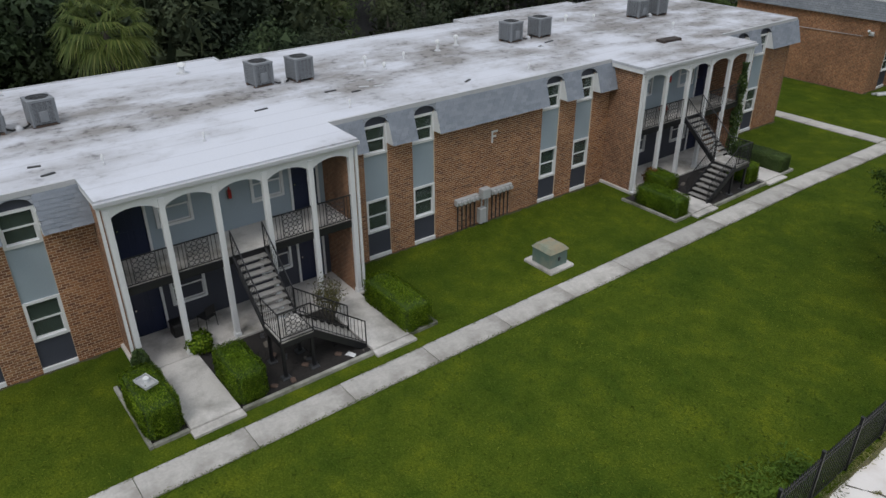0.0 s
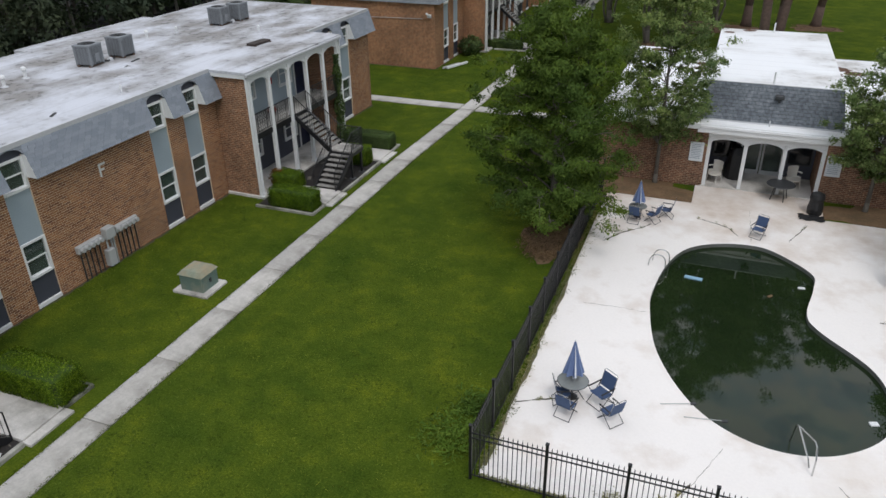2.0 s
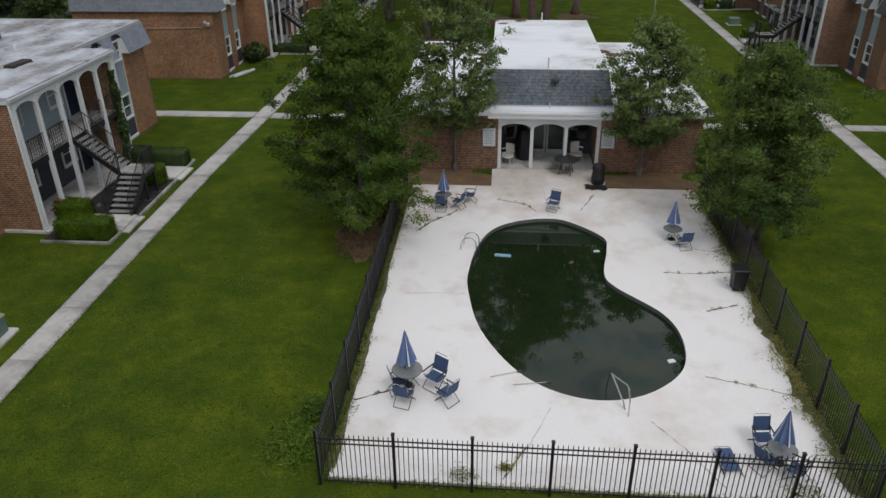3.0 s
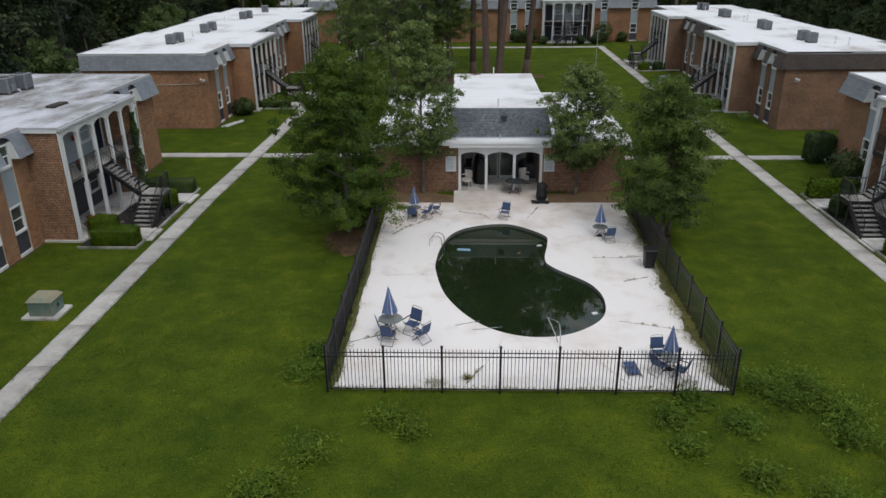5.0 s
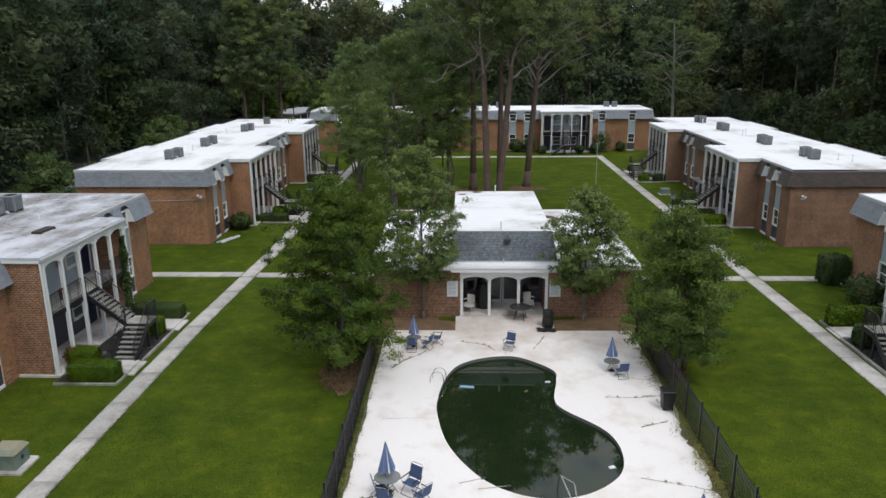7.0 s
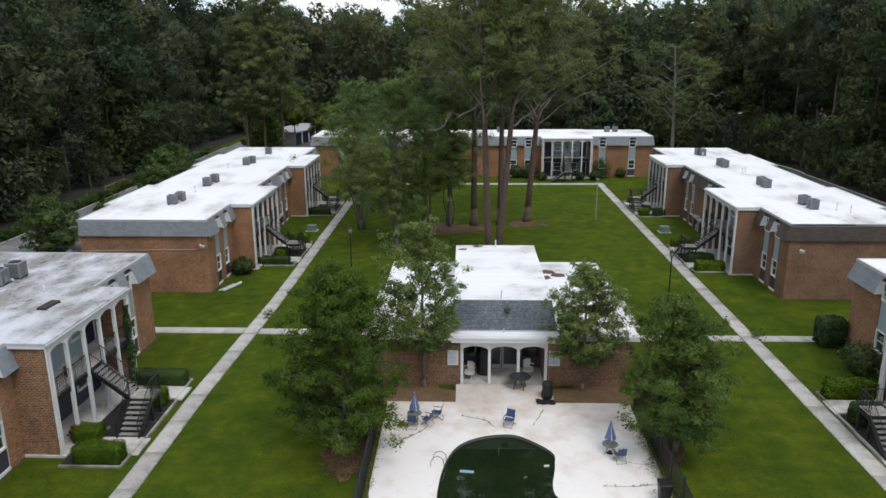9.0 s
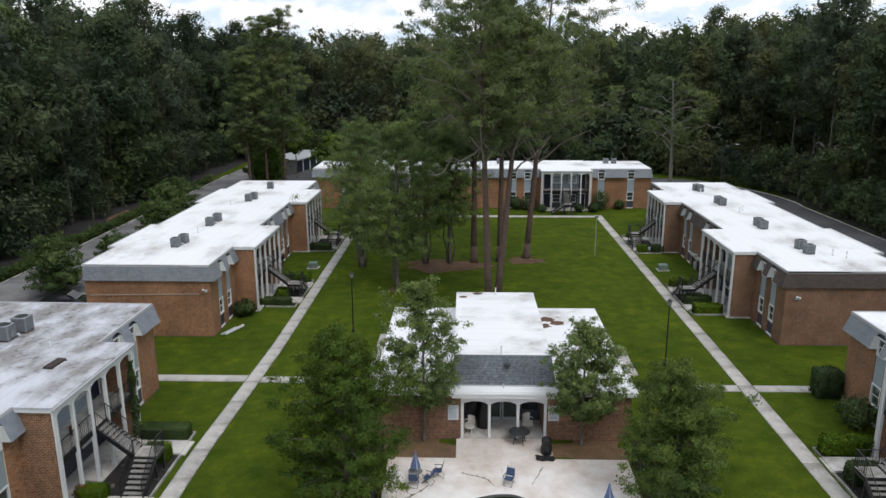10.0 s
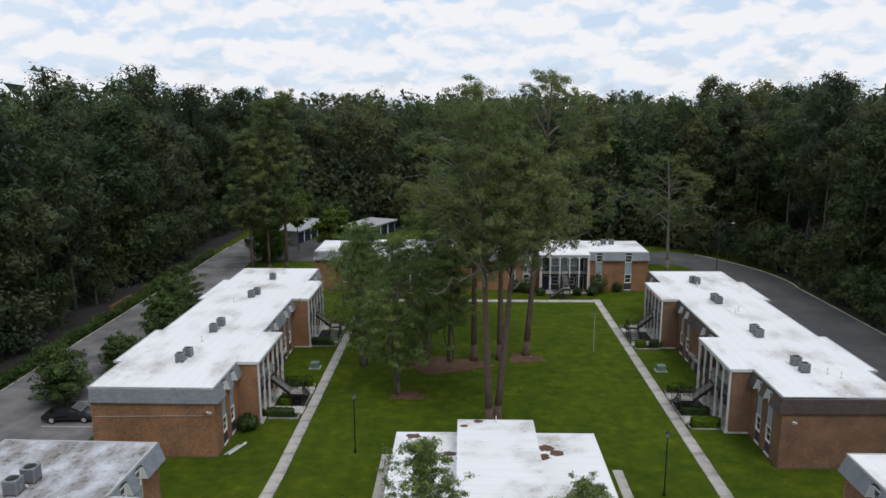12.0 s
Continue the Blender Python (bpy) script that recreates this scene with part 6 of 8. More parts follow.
def road_lamp(x, y, h, turn):
    root = thing("street_lamp", "tall grey street lamp beside the drive", "street lamp", pose(x, y, 0, 0, 0, turn))
    part("pole", Geo().tube([(0, 0, 0), (0, 0, h)], 0.09, 8, 0.06), DARK_METAL, root)
    part("arm", Geo().tube([(0, 0, h - 0.1), (0.9, 0, h + 0.2), (2.0, 0, h + 0.3)], 0.04, 6), DARK_METAL, root)
    part("head", Geo().cbox(1.9, -0.12, h + 0.24, 2.5, 0.12, h + 0.36, 0.03), METER_GREY, root)


road_lamp(-36.8, 74.0, 7.5, 150)
road_lamp(39.6, 74.0, 7.5, 5)


def parked_car(m):
    root = thing("parked_car", "black sedan parked on the asphalt bay", "car", m)
    prof = [(-2.25, 0.35), (-2.3, 0.62), (-2.1, 0.86), (-1.5, 0.95), (-0.95, 1.38), (0.35, 1.42), (1.1, 1.0), (2.0, 0.88), (2.28, 0.66), (2.25, 0.35)]
    g = Geo()
    for s in (-1, 1):
        pts = [(x, s * (0.88 if z < 1.0 else 0.68), z) for x, z in prof]
        g.face(*(pts if s > 0 else pts[::-1]))
    for (x0, z0), (x1, z1) in zip(prof, prof[1:] + prof[:1]):
        w0, w1 = (0.88 if z0 < 1.0 else 0.68), (0.88 if z1 < 1.0 else 0.68)
        g.face((x0, -w0, z0), (x1, -w1, z1), (x1, w1, z1), (x0, w0, z0))
    body = part("body", g, CAR_PAINT, root)
    part("windscreen", Geo().face((1.02, -0.7, 1.06), (1.02, 0.7, 1.06), (0.42, 0.62, 1.4), (0.42, -0.62, 1.4)), CAR_GLASS, body)
    for s in (-1, 1):
        part("side_window", Geo().face((-1.2, s * 0.86, 1.03), (0.85, s * 0.86, 1.05), (0.25, s * 0.71, 1.36), (-0.85, s * 0.71, 1.34)), CAR_GLASS, body)
        for x in (-1.4, 1.4):
            wheel = part("wheel", Geo().tube([(x, s * 0.66, 0.32), (x, s * 0.9, 0.32)], 0.32, 18), TYRE, root)
            part("rim", Geo().tube([(x, s * 0.88, 0.32), (x, s * 0.91, 0.32)], 0.2, 12), METER_GREY, wheel)


parked_car(pose(-36.6, 14.9, 0.02, 0, 0, 4))
parked_car(pose(-43.5, 97.0, 0.02, 0, 0, 80))


def garage_row(m, n, label):
    root = thing("garage_row", label, "garage", m)
    part("wall", Geo().box(0, 0, 0, n * 3.0, 6, 2.4), SHED_WALL, root)
    part("roof", Geo().box(-0.3, -0.5, 2.4, n * 3.0 + 0.3, 6.3, 2.62), SHED_ROOF, root)
    for k in range(n):
        part("pillar", Geo().box(k * 3.0 - 0.12, -0.06, 0, k * 3.0 + 0.12, -0.002, 2.4), WHITE, root)
        part("garage_door", Geo().box(k * 3.0 + 0.3, -0.04, 0.02, k * 3.0 + 2.7, -0.003, 2.15), NAVY, root, "dark garage door")


garage_row(pose(-34.3, 95.0, 0, 0, 0, 76), 5, "low grey garage row with dark doors")
garage_row(pose(-21.5, 98.5, 0, 0, 0, 66), 4, "low grey garage row with dark doors")
tagged(part("retaining_wall", Geo().box(-49.0, 48.0, 0, -48.6, 54.0, 0.9), BRICK_RED), "low red brick wall beside the drive", "wall", kind="structure")

# entrance beds, kerbs and steps at each gallery


def entrance(side, xf, yc, half, reach, deep):
    """The two path slabs, the kerbed bed of dark soil and the steps before a gallery. side: +1 opens to +x; reach: how far from the wall; deep: the step's tread."""
    s = side
    root = thing("entry_path", "concrete entry slabs with a step down to the walk", "paving", kind="structure")
    xa, xb = xf + s * (PORT_D + 0.16), xf + s * reach
    for yy in (yc - half * 0.76, yc + half * 0.76):
        part("slab", Geo().cbox(min(xa, xb), yy - 0.72, -0.05, max(xa, xb), yy + 0.72, 0.14, 0.015), CONCRETE, root)
        part("step", Geo().cbox(min(xb, xb + s * deep), yy - 0.75, -0.05, max(xb, xb + s * deep), yy + 0.75, 0.075, 0.012), CONCRETE, root)
    bed = thing("planting_bed", "bed of dark soil under the stairs with a concrete kerb", "planting bed", kind="structure")
    part("soil", Geo().box(min(xa, xb), yc - half * 0.76 + 0.73, -0.02, max(xa, xb) , yc + half * 0.76 - 0.73, 0.05), SOIL, bed)
    kx = xb
    part("kerb", Geo().cbox(min(kx, kx + s * 0.13), yc - half * 0.76 + 0.76, -0.05, max(kx, kx + s * 0.13), yc + half * 0.76 - 0.76, 0.13, 0.02), KERB, bed)
    rb = random.Random(int(yc * 10) + s)
    for k in range(26):
        a = 0.05 + 0.13 * rb.random()
        lump = Geo().cbox(-a, -a * rb.uniform(0.3, 0.8), 0, a, a * rb.uniform(0.3, 0.8), 0.02 + 0.03 * rb.random(), 0.012)
        part("soil_lump", lump, (SOIL, BARK_GREY, SOIL, DARK_METAL)[k % 4], bed, m=pose(rb.uniform(min(xa, xb) + 0.2, max(xa, xb) - 0.2), rb.uniform(yc - half * 0.76 + 0.9, yc + half * 0.76 - 0.9), 0.045, rb.uniform(-9, 9), rb.uniform(-9, 9), rb.uniform(0, 180)))
    for yy, d in ((yc - half * 0.76 - 0.72, -1), (yc + half * 0.76 + 0.72, 1)):
        part("kerb", Geo().cbox(min(xa, xb), min(yy + d * 1.0, yy + d * 1.12), -0.05, max(xa, xb), max(yy + d * 1.0, yy + d * 1.12), 0.11, 0.02), KERB, bed)
        part("kerb", Geo().cbox(min(kx, kx - s * 0.12), min(yy, yy + d), -0.05, max(kx, kx - s * 0.12), max(yy, yy + d), 0.11, 0.02), KERB, bed)
        part("soil", Geo().box(min(xa, kx - s * 0.12), min(yy, yy + d), -0.02, max(xa, kx - s * 0.12), max(yy, yy + d), 0.04), SOIL, bed)


for s, xf, yc, half, reach, deep in ((1, -22.7, -33.55, 3.85, 5.12, 0.32), (1, -22.25, -11.75, 3.67, 4.9, 0.3), (1, -21.2, 19.55, 3.04, 4.6, 0.16), (1, -21.2, 39.2, 3.2, 4.6, 0.16),
                                     (-1, 22.1, 18.4, 3.37, 4.62, 0.12), (-1, 22.1, 38.9, 3.3, 4.62, 0.12), (-1, 22.3, -12.85, 3.85, 4.75, 0.12), (-1, 22.3, -33.5, 3.85, 4.75, 0.12)):
    entrance(s, xf, yc, half, reach, deep)

# vents and litter on the near roof


def roof_vent(x, y, h, r, label="white capped vent pipe on the flat roof"):
    root = thing("roof_vent", label, "vent", pose(x, y, ROOF_Z), "roof vents")
    part("flange", Geo().lathe(0, 0, [(r * 2.4, 0), (r * 2.2, 0.02), (r, 0.06)], 10), TRIM_GREY, root)
    part("pipe", Geo().tube([(0, 0, 0.03), (0, 0, h)], r, 8), WHITE, root)
    part("cap", Geo().lathe(0, 0, [(r * 1.2, h - 0.02), (r * 1.8, h + 0.03), (r * 1.5, h + 0.12), (r * 0.4, h + 0.17)], 10), WHITE, root)


for x, y, h, r in ((-28.05, -24.6, 0.45, 0.07), (-28.35, -20.5, 0.5, 0.08), (-28.65, -19.2, 0.5, 0.08), (-27.9, -22.7, 0.3, 0.04), (-27.2, -24.2, 0.2, 0.06), (-23.55, -28.1, 0.25, 0.03), (-23.5, -33.5, 0.22, 0.03),
                   (-31.8, -31.1, 0.45, 0.13), (-23.3, -19.6, 0.25, 0.03), (-23.4, -36.6, 0.25, 0.03), (-24.5, -8.4, 0.3, 0.04), (-29.0, -11.5, 0.4, 0.07), (-28.4, -10.0, 0.3, 0.05)):
    roof_vent(x, y, h * 0.65, r * 0.85)
for x, y in ((26.4, 29.5), (27.0, 30.3), (27.6, 12.2), (28.3, 11.4), (-26.2, 19.5), (-27.4, 33.0), (25.8, 40.5), (2.0, 64.5), (-9.0, 65.2)):
    roof_vent(x, y, 0.4, 0.045, "thin white vent pipe on a clean flat roof")
t = thing("roof_hatch", "dark weathered wooden hatch lying on the roof", "hatch", pose(-22.95, -10.75, ROOF_Z, 0, 0, 84))
part("board", Geo().cbox(-0.62, -0.24, 0.02, 0.62, 0.24, 0.12, 0.02), surface("dark_weathered_board", (0.045, 0.035, 0.03), 0.9, 0.3, 15, 2, 0.3), t)
part("cleat", Geo().box(-0.6, -0.3, 0, -0.5, 0.3, 0.02).box(0.5, -0.3, 0, 0.6, 0.3, 0.02), RUST, t)
rl = random.Random(12)
for k in range(16):
    x, y = rl.uniform(-26.5, -23.3), rl.uniform(-40, -6)
    t = tagged(part("roof_scrap", Geo().cbox(-rl.uniform(0.12, 0.3), -0.05, 0, rl.uniform(0.12, 0.3), 0.06, 0.03, 0.01), DARK_METAL if k % 2 else TRIM_GREY, None, m=pose(x, y, ROOF_Z + 0.001, 0, 0, rl.uniform(60, 120))), "small scrap of metal flashing on the flat roof", "roof scrap", "roof scraps")
for x, y in ((-28.15, -28.5), (-28.5, -37.9), (-27.65, -15.7), (-27.5, -6.7), (-26.1, 14.9), (-26.05, 23.5), (25.95, 13.5)):
    t = thing("refrigerant_line", "black insulated pipe between roof cooling units", "pipe", pose(x, y, ROOF_Z))
    part("pipe", Geo().tube([(0.1, -0.45, 0.12), (0.25, -0.2, 0.05), (0.2, 0.2, 0.05), (0.05, 0.45, 0.12)], 0.035, 6), BIN_BLACK, t)
    part("boot", Geo().lathe(0.2, 0, [(0.14, 0), (0.12, 0.1), (0.06, 0.16)], 10), TRIM_GREY, t)

# small things about the galleries


def gallery_chair(x, y, z, turn):
    root = thing("metal_chair", "small black metal chair on the porch floor", "chair", pose(x, y, z, 0, 0, turn))
    part("seat", Geo().cbox(-0.22, -0.22, 0.42, 0.22, 0.22, 0.45, 0.01), BLACK_IRON, root)
    for sx in (-0.2, 0.2):
        for sy in (-0.2, 0.2):
            part("leg", Geo().tube([(sx * 1.1, sy * 1.1, 0), (sx, sy, 0.42)], 0.012, 5), BLACK_IRON, root)
    part("backrest", Geo().cbox(-0.2, 0.2, 0.55, 0.2, 0.23, 0.85, 0.01).box(-0.2, 0.2, 0.44, -0.17, 0.23, 0.56).box(0.17, 0.2, 0.44, 0.2, 0.23, 0.56), BLACK_IRON, root)


gallery_chair(-22.0, -34.9, 0.12, -70)
t = thing("paper_scrap", "crumpled white paper scrap in the bed under the stair", "litter", pose(-17.85, -32.0, 0.05, 0, 0, 25))
part("sheet", Geo().face((-0.16, -0.09, 0.0), (0.0, -0.1, 0.035), (0.0, 0.08, 0.045), (-0.15, 0.1, 0.01)).face((0.0, -0.1, 0.035), (0.17, -0.07, 0.005), (0.15, 0.09, 0.02), (0.0, 0.08, 0.045)), WHITE, t)
t = thing("storage_tub", "dark plastic tub by the apartment door", "tub", pose(-22.2, -35.75, 0.12))
part("body", Geo().cbox(-0.22, -0.26, 0, 0.22, 0.26, 0.42, 0.03), BIN_BLACK, t)
part("lid", Geo().cbox(-0.24, -0.28, 0.42, 0.24, 0.28, 0.46, 0.02), BIN_BLACK, t)
t = thing("flower_pot", "terracotta pot of reddish flowers on the gallery", "flower pot", pose(-21.2, -12.9, FLOOR2))
part("pot", Geo().lathe(0, 0, [(0.12, 0), (0.18, 0.3), (0.2, 0.32)], 12), PATCH_BROWN, t)
rr = np.random.default_rng(3)
coral = surface("coral_petals", (0.35, 0.08, 0.06), 0.7, 0.3)
for k in range(9):
    bloom = leaves_at(rr, rr.normal(0, 0.035, (26, 3)), 0.07)
    part("flower", loose_mesh("flower", bloom, coral), None, t, m=pose(0.13 * math.cos(k * 2.4), 0.13 * math.sin(k * 2.4), 0.42 + 0.02 * (k % 4)))
t = thing("tray", "pale dish tray set on top of the hedge", "tray", pose(-18.9, -37.76, 1.15, 0, 0, 15))
part("dish", Geo().cbox(-0.3, -0.2, 0, 0.3, 0.2, 0.03, 0.02).box(-0.3, -0.2, 0.03, -0.27, 0.2, 0.07).box(0.27, -0.2, 0.03, 0.3, 0.2, 0.07).box(-0.27, -0.2, 0.03, 0.27, -0.17, 0.07).box(-0.27, 0.17, 0.03, 0.27, 0.2, 0.07), METER_GREY, t)
part("cup", Geo().lathe(0, 0.02, [(0.07, 0.03), (0.09, 0.14), (0.06, 0.17)], 10), WHITE, t)
t = thing("downpipe_pieces", "loose white gutter pieces lying on the ground", "gutter", pose(-20.2, 9.6, 0.03, 0, 0, 68))
part("pipe", Geo().cbox(-1.1, -0.08, 0, 1.1, 0.08, 0.14, 0.02), WHITE, t)
part("pipe", Geo().cbox(-1.3, 0.18, 0, 0.5, 0.32, 0.12, 0.02), METER_GREY, t)
for k in range(9):
    x, y = -19.6 + rl.uniform(-0.6, 1.9), -33.6 + rl.uniform(-1.0, 2.6)
    tagged(part("bed_stone", Geo().cbox(-0.1, -0.07, 0, 0.12, 0.08, 0.06, 0.025), RUST, None, m=pose(x, y, 0.05, 0, 0, rl.uniform(0, 180))), "rough stone lying in the dark bed", "stone", "bed stones")

# ---- plants ----


def hedge(x0, x1, y0, y1, h, seed, material=LEAF_HEDGE, label="clipped bright green box hedge in a bed", leaf=0.025, density=3900):
    """A clipped hedge: twiggy core and a coat of small leaves with a bulging outline."""
    rng = np.random.default_rng(seed)
    root = thing("hedge", label, "hedge")
    lx, ly = x1 - x0, y1 - y0
    c = min(lx, ly) * 0.09
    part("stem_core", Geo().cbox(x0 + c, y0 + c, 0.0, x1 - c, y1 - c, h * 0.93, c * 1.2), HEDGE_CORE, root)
    area = 2 * h * (lx + ly) + lx * ly
    n = int(area * density)
    u = rng.uniform(-1, 1, (n * 2, 3))
    k = np.argmax(np.abs(u) ** 1.0 / np.array([[1, 1, 1]]) + rng.uniform(0, 0.5, (n * 2, 3)) * np.array([[ly, lx, 1.2]]) / max(lx, ly), axis=1)
    u[np.arange(n * 2), k] = np.sign(u[np.arange(n * 2), k])
    u = u[u[:, 2] > -0.93][:n]
    p = np.sign(u) * np.abs(u)
    r = (np.abs(p) ** 12).sum(1, keepdims=True) ** (1 / 12)
    p = p / np.maximum(r, 1e-6)
    wob = 1 + 0.035 * np.sin(p[:, :1] * lx * 3.1 + seed) * np.cos(p[:, 1:2] * ly * 3.7) + rng.normal(0, 0.028, (len(p), 1)) - 0.05 * rng.random((len(p), 1)) ** 2
    p = p * (wob - 0.02)
    pts = np.stack([(x0 + x1) / 2 + p[:, 0] * lx / 2, (y0 + y1) / 2 + p[:, 1] * ly / 2, h / 2 + p[:, 2] * h / 2], 1)
    pts[:, 2] = np.maximum(pts[:, 2], 0.03)
    face = p * np.abs(p) ** 2 + np.array([0, 0, 0.1])
    soft = unit(unit(face) + rng.normal(0, 0.3, face.shape))
    part("foliage", loose_mesh("foliage", leaves_at(rng, pts, leaf * 1.25, 3, stretch=1.5, facing=face), material, soft), None, root)
    return root


def shrub(x, y, r, h, seed, material=LEAF_DARK, label="dark green rounded shrub", leaf=0.1, n=2200):
    rng = np.random.default_rng(seed)
    root = thing("shrub", label, "shrub")
    g = Geo()
    for k in range(6):
        a = k * 1.05 + seed
        g.tube([(x + 0.05 * math.cos(a), y + 0.05 * math.sin(a), 0), (x + r * 0.4 * math.cos(a), y + r * 0.4 * math.sin(a), h * 0.4), (x + r * 0.7 * math.cos(a), y + r * 0.7 * math.sin(a), h * 0.75)], 0.025, 5, 0.008)
    part("stem_core", g, BARK_GREY, root)
    d = rng.normal(size=(n, 3))
    d /= np.linalg.norm(d, axis=1, keepdims=True)
    rad = 0.35 + 0.65 * rng.random((n, 1)) ** 0.4
    lump = 1 + 0.18 * np.sin(d[:, :1] * 5 + seed) * np.cos(d[:, 1:2] * 6 + d[:, 2:] * 4)
    p = d * rad * lump
    pts = np.stack([x + p[:, 0] * r, y + p[:, 1] * r, np.maximum(0.04, h * 0.52 + p[:, 2] * h * 0.5)], 1)
    face = d + np.array([0, 0, 0.3])
    soft = unit(unit(face) + rng.normal(0, 0.3, face.shape))
    part("foliage", loose_mesh("foliage", leaves_at(rng, pts, leaf, facing=face), material, soft), None, root)
    return root


def twiggy_shrub(x, y, h, seed):
    """An upright, half-bare shrub: many thin stems from the foot, small leaves along their upper halves."""
    rng = np.random.default_rng(seed)
    root = thing("shrub", "upright twiggy shrub with sparse olive leaves under the stair", "shrub", pose(x, y, 0.04))
    stems, tips, out = Geo(), [], []
    for k in range(34):
        a, r = rng.uniform(0, 6.28), rng.uniform(0.1, 0.62)
        top = np.array([r * math.cos(a), r * math.sin(a), h * rng.uniform(0.55, 1.0)])
        foot = np.array([0.1 * math.cos(a), 0.1 * math.sin(a), 0.0])
        mid = foot * 0.5 + top * 0.5 + rng.normal(0, 0.04, 3)
        stems.tube([tuple(foot), tuple(mid), tuple(top)], 0.012, 4, 0.004)
        for j in range(3):
            f = rng.uniform(0.35, 0.8)
            q = mid + (top - mid) * f
            e = q + rng.normal(0, 0.12, 3) + np.array([0, 0, 0.12])
            stems.tube([tuple(q), tuple(e)], 0.006, 3, 0.003)
            tips.append(e + rng.normal(0, 0.07, (9, 3)))
        tips.append(mid + (top - mid) * rng.random((16, 1)) + rng.normal(0, 0.05, (16, 3)))
    pts = np.concatenate(tips)
    out = unit(pts * np.array([1, 1, 0.2]) + np.array([0, 0, 0.4]))
    part("stem_core", stems, BARK_GREY, root)
    part("foliage", loose_mesh("foliage", leaves_at(rng, pts, 0.05, 4, facing=out), LEAF_TWIG, unit(out + rng.normal(0, 0.3, out.shape))), None, root)


def limb_path(rng, p0, p1, sag, n=5):
    p0, p1 = np.array(p0, float), np.array(p1, float)
    out = []
    for k in range(n + 1):
        t = k / n
        q = p0 + (p1 - p0) * t
        q[2] += sag * math.sin(math.pi * t)
        if 0 < k < n:
            q += rng.normal(0, 0.04, 3) * np.linalg.norm(p1 - p0) * 0.5
        out.append(tuple(q))
    return out


def crown_profile(kind, f):
    if kind == "cone":
        return (1 - f * 0.97) ** 0.85 * min(1.0, f * 4 + 0.75)
    if kind == "egg":
        return min(0.72 + 1.4 * f, 1.0) * math.sqrt(max(0.015, 1 - max(0.0, (f - 0.18) / 0.84) ** 1.7))
    if kind == "dome":
        return math.sqrt(max(0.03, 1 - max(0.0, (f - 0.3) / 0.72) ** 2)) * min(1.0, 0.6 + f * 1.4)
    if kind == "oval":
        return math.sqrt(max(0.0, 1 - (2 * f - 0.9) ** 2)) if f < 0.95 else 0.25
    return math.sqrt(max(0.02, 1 - f ** 2.4)) * (0.62 + 0.38 * min(1.0, f * 3))


def grow(rng, height, base, radius, kind, limbs, twigs, per_twig, leaf, spread, trunk_r, rise=0.25, droop=0.0, stretch=1.9, flat=0.0, bend=0.25, twig=None, bare=0.3, hang=0.0):
    """Wood and leaves of one tree at the origin: a tapered bent trunk, limbs to the crown's outline, twigs with leaf clumps."""
    wood, boughs = Geo(), Geo()
    twig = twig or spread * 1.1
    tx, ty = rng.normal(0, bend, 2)
    trunk = [(tx * (k / 7) ** 2, ty * (k / 7) ** 2, height * 0.97 * k / 7) for k in range(8)]
    wood.tube(trunk, trunk_r, 9, trunk_r * 0.15)
    wood.lathe(0, 0, [(trunk_r * 1.45, -0.05), (trunk_r * 1.15, trunk_r * 1.5), (trunk_r * 0.95, trunk_r * 5)], 9)
    pts, out = [], []
    for i in range(limbs):
        f = (i + rng.random()) / limbs
        z1 = base + (height - base) * f
        a = i * 2.399 + rng.normal(0, 0.4)
        r = radius * crown_profile(kind, f) * rng.uniform(0.62, 1.1)
        z0 = max(base * 0.72, z1 - r * rise * rng.uniform(0.7, 1.6) - 0.1 * height * (1 - f) * rise)
        k0 = min(1.0, z0 / height)
        p0 = (tx * k0 * k0, ty * k0 * k0, z0)
        p1 = (p0[0] + r * math.cos(a), p0[1] + r * math.sin(a), z1 - droop * r)
        path = limb_path(rng, p0, p1, 0.08 * r)
        lr = max(0.015, trunk_r * 0.32 * (1 - 0.6 * f))
        boughs.tube(path, lr, 5, lr * 0.2, caps=False)
        for j in range(twigs):
            t = bare + (1 - bare) * (j + rng.random()) / twigs
            s = t * (len(path) - 1)
            k = min(int(s), len(path) - 2)
            q = np.array(path[k]) + (np.array(path[k + 1]) - np.array(path[k])) * (s - k)
            e = q + rng.normal(0, 1, 3) * np.array([1, 1, 0.55]) * twig * (0.5 + 0.7 * t)
            boughs.tube([tuple(q), tuple(e)], lr * 0.25, 3, lr * 0.08, caps=False)
            c = e + rng.normal(0, 1, (per_twig, 3)) * np.array([1, 1, 0.6]) * spread * rng.uniform(0.4, 0.85)
            c[:, 2] -= droop * 0.4 * np.abs(rng.normal(0, spread, per_twig))
            pts.append(c)
            out.append(unit(c - e + np.array([0, 0, 0.5 * spread])) + 0.8 * (e - np.array([0, 0, z0])) / radius)
    pts, out = np.concatenate(pts), np.concatenate(out)
    ok = pts[:, 2] > 0.3
    pts, out = pts[ok], out[ok]
    out = unit(out)
    return wood, boughs, leaves_at(rng, pts, leaf * 1.25, 3, flat, stretch, out, hang=hang), unit(out + rng.normal(0, 0.2, out.shape))


